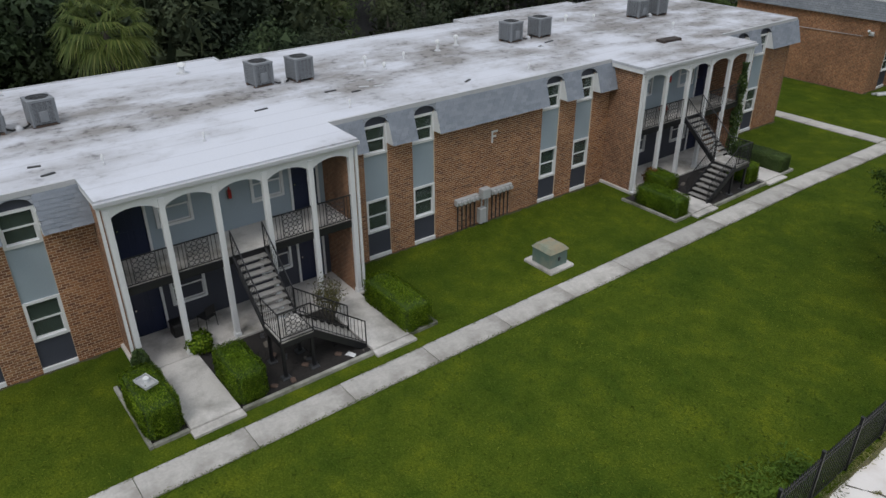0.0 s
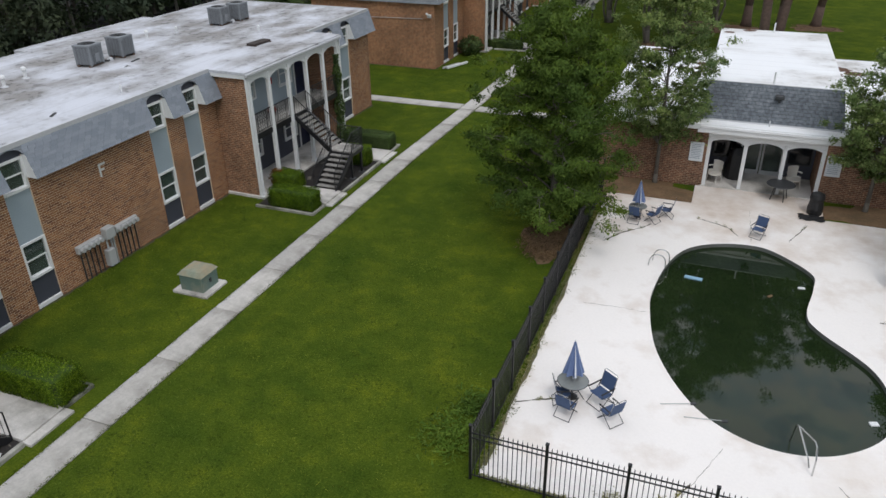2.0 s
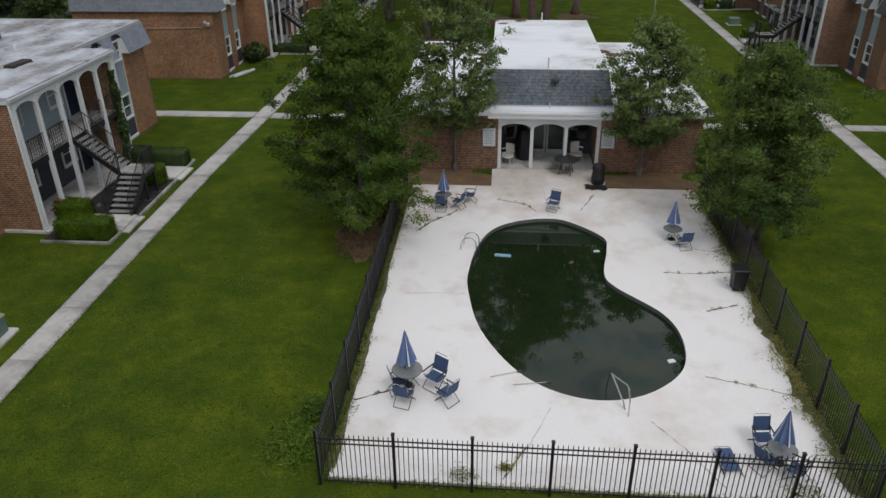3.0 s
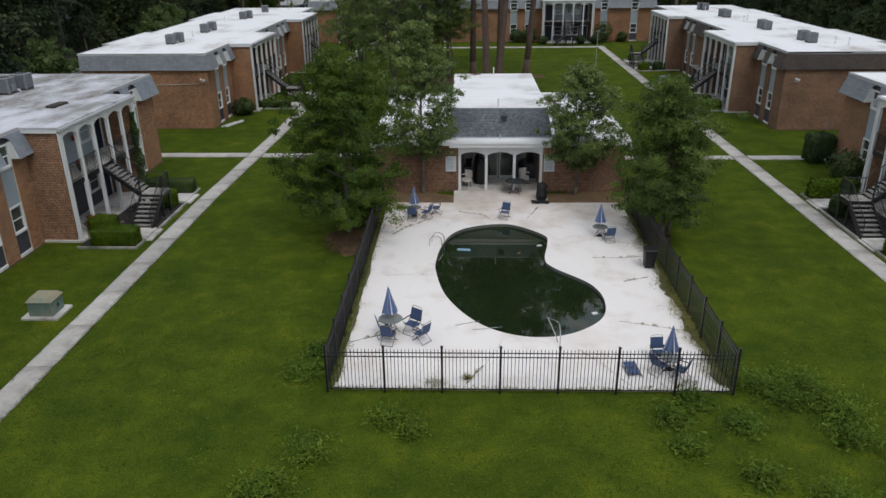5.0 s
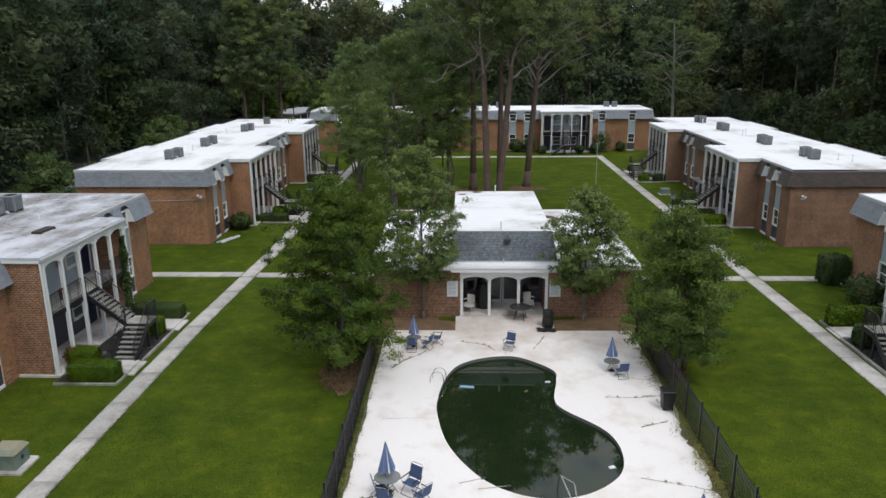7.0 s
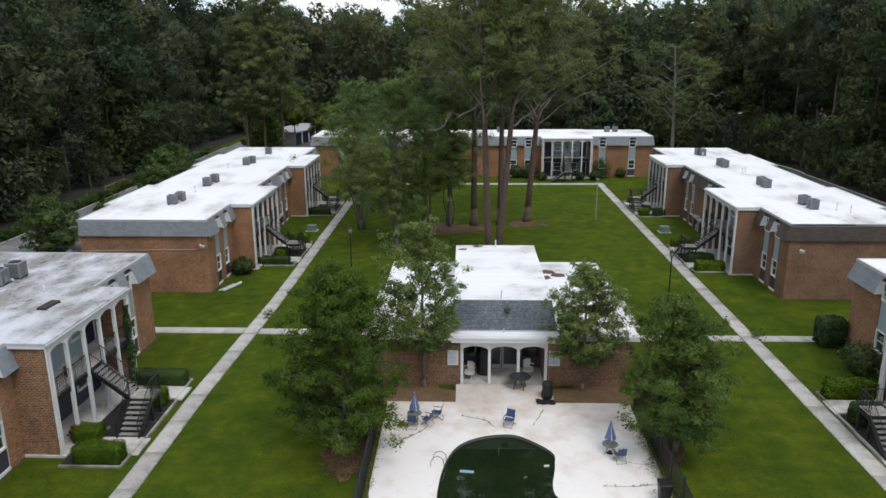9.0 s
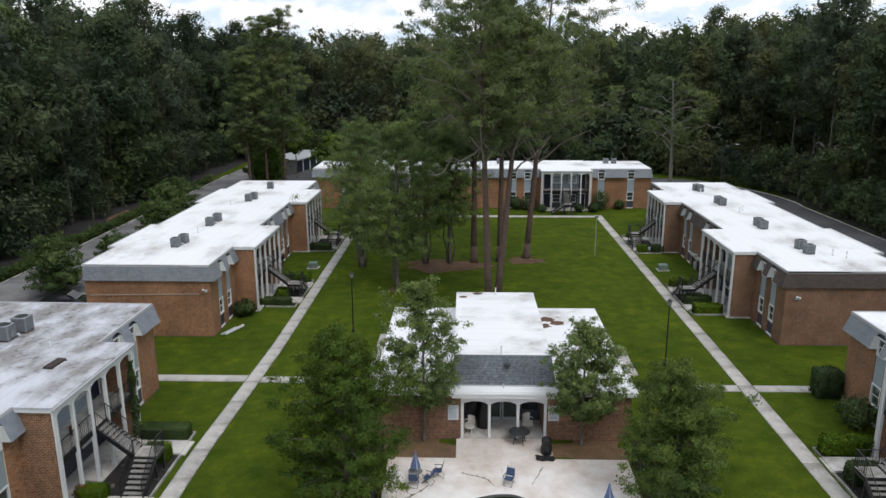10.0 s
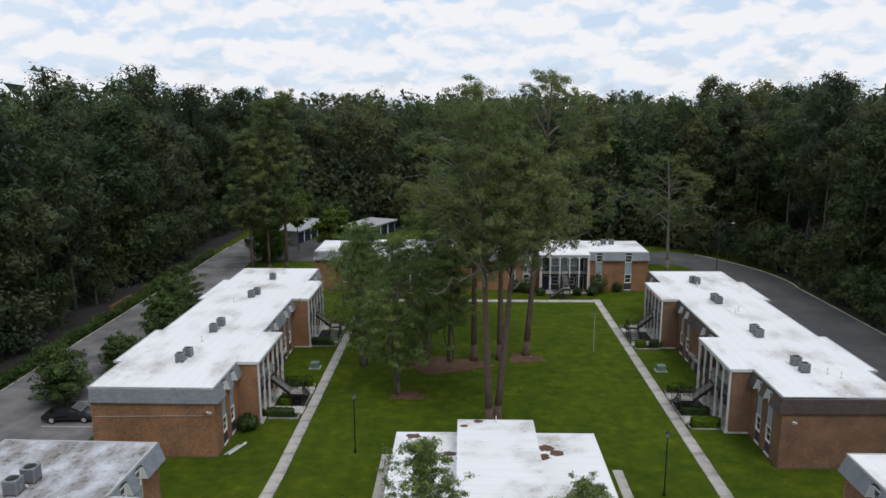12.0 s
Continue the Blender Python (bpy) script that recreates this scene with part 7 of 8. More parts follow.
def tree(x, y, seed, label, leafmat, bark=BARK_GREY, name="tree", limb_bark=None, lean=0, snags=(), stems=0, **kw):
    """lean: degrees towards +x. snags: bare dead limbs (height, heading in degrees, reach, rise). stems: thin side trunks."""
    rng = np.random.default_rng(seed)
    wood, boughs, leaf, soft = grow(rng, **kw)
    turn = 0 if lean else seed * 37 % 360
    root = thing(name, label, "tree", pose(x, y, -0.06 if lean else 0, 0, lean, turn))
    bare_rng = np.random.default_rng(seed + 900)
    for z, heading, reach, rise in snags:
        a = math.radians(heading - turn)
        out = np.array([math.cos(a), math.sin(a), 0.0])
        sway = np.array([-out[1], out[0], 0.0])
        path = [(0.0, 0.0, z)]
        for k in range(1, 8):
            f = k / 7
            q = out * reach * f + sway * bare_rng.normal(0, 0.05) * reach + np.array([0, 0, z + rise * f + bare_rng.normal(0, 0.05) * reach])
            path.append(tuple(q))
        dead = Geo().tube(path, 0.095, 6, 0.03)
        for k in (3, 4, 5, 6):
            e = np.array(path[k]) + out * reach * bare_rng.uniform(0.05, 0.22) + sway * reach * bare_rng.uniform(-0.2, 0.2) + np.array([0, 0, reach * bare_rng.uniform(-0.18, 0.25)])
            dead.tube([path[k], tuple((np.array(path[k]) + e) / 2 + bare_rng.normal(0, 0.08, 3)), tuple(e)], 0.035, 4, 0.012)
        part("dead_limb", dead, DEAD_WOOD, root, "bare grey crooked dead limb")
    for k in range(stems):
        a, r = k * 2.4 + seed, kw["radius"]
        h = kw["base"] + bare_rng.uniform(0.25, 0.5) * (kw["height"] - kw["base"])
        tip = (0.42 * r * math.cos(a), 0.42 * r * math.sin(a), h)
        part("stem", Geo().tube(limb_path(bare_rng, (0.3 * math.cos(a), 0.3 * math.sin(a), -0.03), tip, 0.0, 6), 0.11, 7, 0.04), bark, root, smooth=True)
    part("trunk", wood, bark, root, smooth=True)
    part("branchwork", boughs, limb_bark or bark, root, smooth=True)
    part("crown", loose_mesh("crown", leaf, leafmat, soft), None, root)
    return root


# trees at the pool
tree(-7.4, -14.1, 11, "dense green broad-based shade tree beside the pool fence", LEAF_OAK, height=8.7, base=1.3, radius=3.3, kind="egg", limbs=64, twigs=10, per_twig=160, leaf=0.062, spread=0.27, twig=0.4, trunk_r=0.17, rise=0.35, bare=0.38)
tree(8.2, -14.4, 23, "leafy round-headed shade tree beside the pool fence", LEAF_OAK_PALE, height=7.4, base=1.5, radius=2.7, kind="egg", limbs=54, twigs=10, per_twig=148, leaf=0.062, spread=0.27, twig=0.38, trunk_r=0.12, rise=0.55, bare=0.38, stems=2)
tree(-4.0, -7.8, 31, "slender multi-limbed tree against the pool house", LEAF_HOLLY, height=9.6, base=2.6, radius=2.5, kind="oval", limbs=42, twigs=12, per_twig=76, leaf=0.075, spread=0.22, twig=0.36, trunk_r=0.1, rise=0.9)
tree(4.8, -8.1, 37, "slender multi-limbed tree against the pool house", LEAF_HOLLY, height=7.4, base=2.2, radius=2.4, kind="oval", limbs=40, twigs=12, per_twig=74, leaf=0.075, spread=0.22, twig=0.36, trunk_r=0.1, rise=0.9)
tree(9.6, -9.6, 41, "small young tree behind the pool fence", LEAF_HOLLY, height=5.2, base=1.5, radius=1.1, kind="cone", limbs=16, twigs=5, per_twig=26, leaf=0.14, spread=0.25, trunk_r=0.07, rise=0.8)
rough_patch("mulch_ring", -7.2, -15.1, 1.1, 1.7, 0.05, STRAW, "ring of pine straw mulch under a tree", "mulch", 6)
rough_patch("mulch_ring", 7.9, -14.6, 0.6, 1.0, 0.05, MULCH, "ring of pine straw mulch under a tree", "mulch", 7)

# courtyard pines and cypresses
for i, (x, y, h, r, base, lean, snags) in enumerate(((0.35, 14.3, 27.4, 6.6, 16.0, -2.5, ((14.6, 186, 4.6, -2.6), (16.0, 170, 5.0, 0.9), (13.6, 20, 2.6, 1.8))),
                                                     (0.95, 14.9, 24.4, 5.4, 16.5, 5, ((12.2, 10, 3.0, 2.4), (14.4, 200, 2.8, 1.6))),
                                                     (4.9, 32.4, 30.6, 9.6, 14.5, 4.5, ((12.0, 15, 3.4, 3.6), (13.4, -10, 4.0, 2.6), (12.8, 165, 2.6, 2.4), (10.4, 200, 2.2, 1.2))),
                                                     (-0.8, 30.8, 29.2, 8.8, 14.0, 0, ((11.5, 190, 3.4, 0.6),)),
                                                     (2.0, 31.0, 26.4, 6.4, 17.5, 0, ((13.2, 175, 2.8, 1.4),)))):
    tree(x, y, 50 + i, "tall leaning pine with bare trunk and high crown" if lean > 3 else "tall pine with bare trunk and high crown", LEAF_PINE, BARK_PINE, "pine_tree", PINE_LIMB, lean, snags, height=h, base=base, radius=r, kind="top", limbs=34, twigs=11, per_twig=102, leaf=0.117, spread=0.44, twig=0.8, bare=0.4, hang=-0.5, trunk_r=0.36, rise=0.5, stretch=4.2, bend=0.2, droop=0.05)
for i, (x, y, h, r, base) in enumerate(((-8.2, 21.4, 15.4, 4.3, 4.4), (-12.5, 28.8, 15.0, 4.2, 4.6), (-5.95, 30.1, 16.6, 4.0, 4.4), (-14.2, 40.5, 13.0, 3.4, 4.0), (-3.4, 30.2, 13.5, 3.2, 5.5))):
    tree(x, y, 70 + i, "feathery light green courtyard tree", LEAF_CYPRESS, BARK_GREY, stems=3 if i in (1, 2, 4) else 2, height=h, base=base, radius=r, kind="oval", limbs=42, twigs=12, per_twig=82, leaf=0.095, spread=0.34, twig=0.85, hang=1.3, trunk_r=0.22, rise=0.5, stretch=3.8, droop=0.2)
for i, (x, y, rx, ry) in enumerate(((-3.8, 29.2, 4.2, 2.4), (4.8, 31.4, 1.9, 1.4), (-7.2, 20.9, 1.6, 1.1))):
    rough_patch("mulch_ring", x, y, rx, ry, 0.05, MULCH, "rust-brown pine straw under courtyard trees", "mulch", 20 + i)
# bare-limbed pine beyond the far corner
tree(31.5, 74.0, 91, "thin grey pine with bare crooked limbs", LEAF_PINE, DEAD_WOOD, "pine_tree", None, 0, ((8.0, 20, 5.0, -0.8), (9.2, 185, 6.2, 0.9), (10.4, -5, 7.2, 0.4), (12.0, 200, 6.0, 1.8), (13.2, -20, 6.6, 1.4), (14.6, 165, 5.0, 1.6)), height=18.5, base=9.0, radius=7.4, kind="top", limbs=22, twigs=8, per_twig=60, leaf=0.18, spread=0.5, twig=0.9, bare=0.6, trunk_r=0.34, rise=0.3, droop=0.0, stretch=3.8, bend=1.3)
for i, (x, y, h, r) in enumerate(((-39.3, 18.5, 5.4, 3.1), (-36.5, 35.5, 5.4, 2.8), (-38.2, 42.5, 6.2, 3.2), (-39.0, 47.5, 6.4, 3.2), (-37.5, 27.0, 3.6, 2.0))):
    tree(x, y, 100 + i, "low spreading tree beside the parking bay", LEAF_PARKING, height=h, base=1.0, radius=r, kind="oval", limbs=28, twigs=9, per_twig=60, leaf=0.13, spread=0.34, twig=0.45, trunk_r=0.12, rise=0.7)
for i, (x, y, h) in enumerate(((-36.0, 70.0, 19.0), (-33.8, 72.0, 24.0), (-31.5, 74.5, 24.5))):
    tree(x, y, 110 + i, "tall thin pine beside the drive", LEAF_PINE, BARK_PINE, "pine_tree", height=h + 4, base=8.0, radius=5.2, kind="top", limbs=34, twigs=9, per_twig=72, leaf=0.17, spread=0.4, twig=0.8, trunk_r=0.25, rise=0.3, stretch=3.5)
tree(-32.9, 89.5, 119, "light green slender tree by the garages", LEAF_WEED, height=11.6, base=5.6, radius=2.7, kind="oval", limbs=28, twigs=7, per_twig=44, leaf=0.26, spread=0.45, trunk_r=0.14, rise=0.6)
tree(-37.6, 87.5, 122, "low dark bushy tree by the garages", LEAF_OAK, height=6.2, base=0.8, radius=2.9, kind="oval", limbs=30, twigs=7, per_twig=44, leaf=0.22, spread=0.4, trunk_r=0.13, rise=0.6)
tree(-26.0, 88.0, 118, "bright green round tree by the garages", LEAF_WEED, height=8.0, base=2.0, radius=3.4, kind="oval", limbs=30, twigs=7, per_twig=34, leaf=0.34, spread=0.5, trunk_r=0.16, rise=0.6)

tree(-35.5, 79.5, 121, "bushy green roadside tree below tall pines", LEAF_OAK, height=7.0, base=1.0, radius=3.4, kind="oval", limbs=34, twigs=8, per_twig=44, leaf=0.2, spread=0.4, trunk_r=0.15, rise=0.6)

# palm behind the near block


def palm(x, y, h, seed):
    rng = np.random.default_rng(seed)
    root = thing("palm_tree", "cabbage palm with drooping fan fronds", "palm tree", pose(x, y, 0))
    part("trunk", Geo().tube([(0, 0, 0), (0.1, 0.05, h * 0.5), (0, 0.1, h)], 0.22, 10, 0.17), BARK_GREY, root)
    for k in range(34):
        a, up = k * 2.399, 1.1 - 1.9 * (k / 34)
        d = np.array([math.cos(a) * math.cos(up), math.sin(a) * math.cos(up), math.sin(up)])
        stem = np.array([0, 0.1, h]) + d * 1.35
        quads = []
        side = np.cross(d, [0, 0, 1.0])
        side /= np.linalg.norm(side) + 1e-6
        for j in range(26):
            b = -1.25 + 2.5 * j / 25
            e = d * math.cos(b) + side * math.sin(b)
            tip = stem + e * rng.uniform(1.25, 1.65) + np.array([0, 0, -0.55 - 0.35 * rng.random()])
            mid = stem + e * 0.8
            n = np.cross(e, d) * 0.0 + np.cross(e, [0.1, 0.2, 1.0]) * 0.045
            quads.append([stem, mid - n, tip, mid + n])
        frond = part("frond", loose_mesh("frond", np.array(quads), LEAF_PALM), None, root)
        part("stalk", Geo().tube([(0, 0.1, h), tuple(stem)], 0.025, 4), LEAF_PALM, frond)


palm(-41.3, -31.6, 6.0, 5)

# hedges and shrubs in the entrance beds
hedge(-20.0, -17.72, -38.28, -37.24, 1.14, 1)
hedge(-19.5, -17.6, -35.75, -34.8, 1.12, 2)
hedge(-20.3, -17.6, -30.05, -28.95, 1.05, 3)
shrub(-20.9, -35.6, 0.42, 0.75, 4, LEAF_HEDGE, "small clipped green shrub", 0.08, 1500)
twiggy_shrub(-19.85, -31.55, 1.75, 5)
hedge(-19.75, -17.45, -16.2, -15.3, 0.92, 6)
hedge(-20.6, -19.3, -14.5, -13.6, 0.85, 7)
shrub(-20.5, -14.1, 0.4, 0.95, 8, LEAF_ORANGE, "shrub with orange-brown new leaves", 0.08, 700)
hedge(-19.0, -17.65, -10.6, -9.72, 0.95, 9, label="clipped green hedge beside the steps")
hedge(-20.3, -17.45, -8.2, -7.3, 0.85, 10, LEAF_DARK, "dark clipped hedge beside the steps")
for i, (x0, x1, y0, y1, h) in enumerate(((-19.9, -17.1, 15.65, 16.45, 0.7), (-19.0, -17.8, 18.1, 19.0, 0.8), (-19.4, -16.85, 22.65, 23.45, 0.95), (-19.4, -17.0, 35.0, 35.95, 0.85), (-19.0, -17.3, 42.4, 43.2, 0.85),
                                     (17.75, 20.1, 14.15, 15.05, 0.85), (17.65, 20.0, 16.65, 17.45, 0.8), (17.75, 19.3, 21.75, 22.6, 0.8), (17.6, 18.7, 34.75, 35.6, 0.85), (19.2, 20.5, 34.85, 35.65, 0.85), (17.8, 19.3, 41.45, 42.25, 0.8),
                                     (17.75, 20.4, -9.05, -8.2, 1.05), (17.75, 19.4, -12.0, -11.0, 1.05), (17.75, 19.4, -17.45, -16.6, 1.05))):
    hedge(x0, x1, y0, y1, h, 20 + i, LEAF_HEDGE if i % 3 else LEAF_DARK, "clipped green hedge in an entrance bed", 0.08, 600)
for i, (x, y, r, h) in enumerate(((-20.4, 13.2, 0.95, 1.4), (21.2, -5.6, 1.15, 1.9), (9.2, 57.7, 0.7, 1.1), (14.4, 57.7, 0.7, 1.2), (16.5, 57.8, 0.8, 1.3), (17.7, 59.4, 1.4, 2.8), (7.4, 59.2, 1.1, 2.2), (20.6, 59.9, 0.7, 1.4), (5.6, 59.6, 0.9, 1.8), (-8.5, 57.6, 0.8, 1.2), (-15.8, 57.6, 0.8, 1.2))):
    shrub(x, y, r, h, 40 + i, LEAF_DARK, "dark green rounded shrub by the wall", 0.14, 1400)
hedge(20.6, 22.2, -2.0, -0.8, 1.85, 60, LEAF_DARK, "tall dark clipped bush at a wall corner", 0.08, 700)
shrub(-6.4, -13.3, 0.5, 1.3, 61, LEAF_DARK, "small green sapling at the fence", 0.1, 700)


def ivy_column(x, y, h, seed):
    rng = np.random.default_rng(seed)
    root = thing("ivy", "ivy climbing a white gallery post", "climbing plant")
    n = 2600
    z = rng.random(n) ** 0.8 * h
    r = 0.16 + 0.12 * (1 - z / h) + 0.06 * np.sin(z * 4)
    a = rng.uniform(0, 2 * math.pi, n)
    rad = r * rng.random(n) ** 0.5
    pts = np.stack([x + rad * np.cos(a), y + rad * np.sin(a), z + 0.15], 1)
    part("foliage", loose_mesh("leaves", leaves_at(rng, pts, 0.1), LEAF_DARK), None, root)


ivy_column(-20.36, -8.0, 4.7, 3)
ivy_column(-20.6, -37.45, 0.9, 4)


def scatter_blades(name, label, cat, centres, size, material, seed, stretch=3.5, flat=0.9, hang=0.0):
    rng = np.random.default_rng(seed)
    soft = unit(rng.normal(0, 0.3, (len(centres), 3)) + np.array([0, 0, 1.0]))
    return tagged(new(name, loose_mesh(name, leaves_at(rng, centres, size, 3, flat, stretch, hang=hang), material, soft)), label, cat, kind="stuff")


rng = np.random.default_rng(99)
# grass tufts over the near lawn
n = 270000
gx, gy = rng.uniform(-24, 24, n), rng.uniform(-46, 8, n)
keep = ~((gx > DECK_X0 - 0.1) & (gx < DECK_X1 + 0.1) & (gy > DECK_Y0 - 0.1) & (gy < DECK_Y1 + 0.05))
keep &= ~((np.abs(gx - np.interp(gy, (-75, -9, 6, 55), (-16.42, -16.34, -15.88, -15.8))) < 0.5) | (np.abs(gx - 16.84) < 0.52))
keep &= (gx > -22.4) & (gx < 22.2) & ~((gx > -7) & (gx < 8) & (gy > -10))
keep &= ~((gx < -17.0) & (((gy > -38.6) & (gy < -28.6)) | ((gy > -16.6) & (gy < -6.6)))) & ~((gx > 17.0) & (gy > -17) & (gy < -6.6))
keep &= ~((np.abs(gy - 0.1) < 0.55) & (np.abs(gx) > 7))
keep &= ~((gx < -17.3) & (gx > -19.1) & (np.abs(gy + 23) < 0.8))
pts = np.stack([gx, gy, rng.uniform(0.0, 0.03, n)], 1)[keep]
scatter_blades("grass_tufts", "short uneven grass blades on the lawn", "grass", pts, 0.045, LEAF_GRASS, 1, 4.0, 0.75)
# ragged grass along slab edges
edges = []
for xs, w in (((-16.42, -16.34, -15.88, -15.8), 0.49), ((16.9, 16.81, 16.79, 16.72), 0.5)):
    m_ = 17000
    yy = rng.uniform(-50, 54, m_)
    xc = np.interp(yy, (-75, -9, 6, 55), xs)
    sd = rng.choice([-1, 1], m_)
    edges.append(np.stack([xc + sd * (w - 0.02 + np.abs(rng.normal(0, 0.05, m_)) * np.where(rng.random(m_) < 0.3, -0.6, 1)), yy, rng.uniform(0.02, 0.07, m_)], 1))
scatter_blades("edge_grass", "grass creeping over the walk edges", "grass", np.concatenate(edges), 0.032, LEAF_GRASS, 2)
# dry weeds along the fence foot and in the deck cracks
weeds = []
for x0, y0, x1, y1, k, s in ((-5.85, -28.1, -5.9, -16.0, 1800, 0.09), (6.95, -28.0, 7.05, -12.0, 7500, 0.24), (-5.8, -28.3, 7.0, -28.3, 1200, 0.05), (-6.0, -16.5, -5.95, -12.0, 900, 0.2)):
    t_ = rng.random(k)
    w_ = rng.normal(0, s, k) * (0.4 + 0.9 * np.sin(t_ * 23) ** 2)
    weeds.append(np.stack([x0 + (x1 - x0) * t_ + (w_ if x0 == x1 or abs(x1 - x0) < 1 else 0), y0 + (y1 - y0) * t_ + (w_ if abs(x1 - x0) >= 1 else 0), 0.08 + np.abs(rng.normal(0, 0.07, k))], 1))
for path in CRACKS[:4] + CRACKS[5:9]:
    for px, py in path:
        if rng.random() < 0.25:
            k = rng.integers(3, 14)
            weeds.append(np.stack([px + rng.normal(0, 0.03, k), py + rng.normal(0, 0.03, k), 0.08 + rng.random(k) * 0.07], 1))
for px, py, s in ((-2.5, -27.95, 0.22), (-1.45, -27.65, 0.07), (5.6, -27.9, 0.3)):
    weeds.append(np.stack([px + rng.normal(0, s, 150), py + rng.normal(0, s * 0.5, 150), 0.09 + np.abs(rng.normal(0, 0.1, 150))], 1))
scatter_blades("fence_weeds", "dry weeds along the fence and in deck cracks", "weeds", np.concatenate(weeds), 0.05, LEAF_DRY, 3)
# leafy weed clumps in the rough grass outside the fence
clumps = []
for cx, cy, s in ((-6.95, -27.2, 0.42), (-6.7, -25.8, 0.3), (-6.0, -31.5, 0.34), (-6.9, -33.1, 0.4), (-3.1, -30.5, 0.22), (-3.9, -29.9, 0.3), (4.8, -29.7, 0.36), (4.9, -31.2, 0.24), (6.85, -30.0, 0.36),
                  (7.9, -27.8, 0.36), (8.6, -28.6, 0.4), (9.4, -28.0, 0.42), (10.1, -29.2, 0.45), (9.75, -30.6, 0.36), (6.65, -32.4, 0.32), (8.15, -33.4, 0.36), (10.8, -31.8, 0.4), (5.7, -28.8, 0.3)):
    k = int(1700 * s)
    clumps.append(np.stack([cx + rng.normal(0, s, k), cy + rng.normal(0, s, k), np.abs(rng.normal(0, 0.26 if cx > 7.5 else 0.17, k)) + 0.03], 1))
scatter_blades("weed_clumps", "leafy weed clumps in rough grass", "weeds", np.concatenate(clumps), 0.085, LEAF_CLUMP, 4, 3.2, 0.5)

# silt washed over the deck along the side fences
rd = random.Random(31)
DIRT = surface("washed_silt", (0.2, 0.165, 0.11), 0.95, 0.35, 12, 1.5, 0.4, stain=(0.1, 0.11, 0.04), stain_at=0.5)
for xe, y0, y1, wide in ((DECK_X1 - 0.01, -27.9, -18.9, 0.3), (DECK_X0 + 0.01, -27.9, -17.5, 0.1)):
    g, out = Geo(), -1 if xe > 0 else 1
    rows = [(y0 + (y1 - y0) * k / 44, wide * (0.55 + 0.45 * math.sin(k * 0.37 + 1.0) + rd.uniform(-0.15, 0.45))) for k in range(45)]
    for (ya, wa), (yb, wb) in zip(rows, rows[1:]):
        wa, wb = max(0.03, wa), max(0.03, wb)
        g.face((xe, ya, deck_top + 0.02), (xe, yb, deck_top + 0.02), (xe + out * wb, yb, deck_top + 0.004), (xe + out * wa, ya, deck_top + 0.004))
    tagged(part("deck_silt", g, DIRT), "strip of brown silt along the deck edge", "silt", kind="structure")

# loose straw spilling over the mulch edges
straw = []
for cx, cy, rx, ry, k in ((-7.2, -15.1, 1.1, 1.7, 3200), (7.9, -14.6, 0.6, 1.0, 1200), (-3.8, 29.2, 4.2, 2.4, 4200), (4.8, 31.4, 1.9, 1.4, 1600), (-7.2, 20.9, 1.6, 1.1, 1300)):
    a_, f_ = rng.uniform(0, 2 * math.pi, k), np.sqrt(rng.random(k)) * (1 + np.abs(rng.normal(0, 0.13, k)))
    straw.append(np.stack([cx + rx * f_ * np.cos(a_), cy + ry * f_ * np.sin(a_), rng.uniform(0.05, 0.085, k)], 1))
scatter_blades("straw_litter", "loose brown pine straw round the mulch rings", "pine straw", np.concatenate(straw), 0.06, LEAF_STRAW, 5, 4.5, 0.9)

# bare earth along the wall feet
rng = np.random.default_rng(57)
for x0, y0, x1, y1 in ((-22.16, -7.6, -22.02, -1.0), (-22.63, -29.5, -22.33, -15.6), (-22.93, -44.0, -22.8, -37.6), (-31.0, 8.3, -21.5, 8.3), (-21.45, 8.3, -21.4, 14.2), (22.1, 7.4, 31.2, 7.4), (22.1, 7.4, 22.1, 13.2), (22.3, -8.9, 22.3, -1.6)):
    m_ = max(8, int(math.hypot(x1 - x0, y1 - y0) / 0.22))
    along = y0 == y1
    out = -1 if along else (1 if x0 < 0 else -1)
    g = Geo()
    w_ = 0.07 + 0.13 * rng.random(m_ + 1)
    for k in range(m_):
        a = (x0 + (x1 - x0) * k / m_, y0 + (y1 - y0) * k / m_)
        b = (x0 + (x1 - x0) * (k + 1) / m_, y0 + (y1 - y0) * (k + 1) / m_)
        d0, d1 = (((0, out * w_[k]), (0, out * w_[k + 1])) if along else ((out * w_[k], 0), (out * w_[k + 1], 0)))
        g.face((*a, 0.009), (*b, 0.009), (b[0] + d1[0], b[1] + d1[1], 0.009), (a[0] + d0[0], a[1] + d0[1], 0.009))
    tagged(part("wall_foot_earth", g, EARTH), "strip of bare brown earth along a wall", "bare earth", kind="structure")

# ---- woods round the site ----


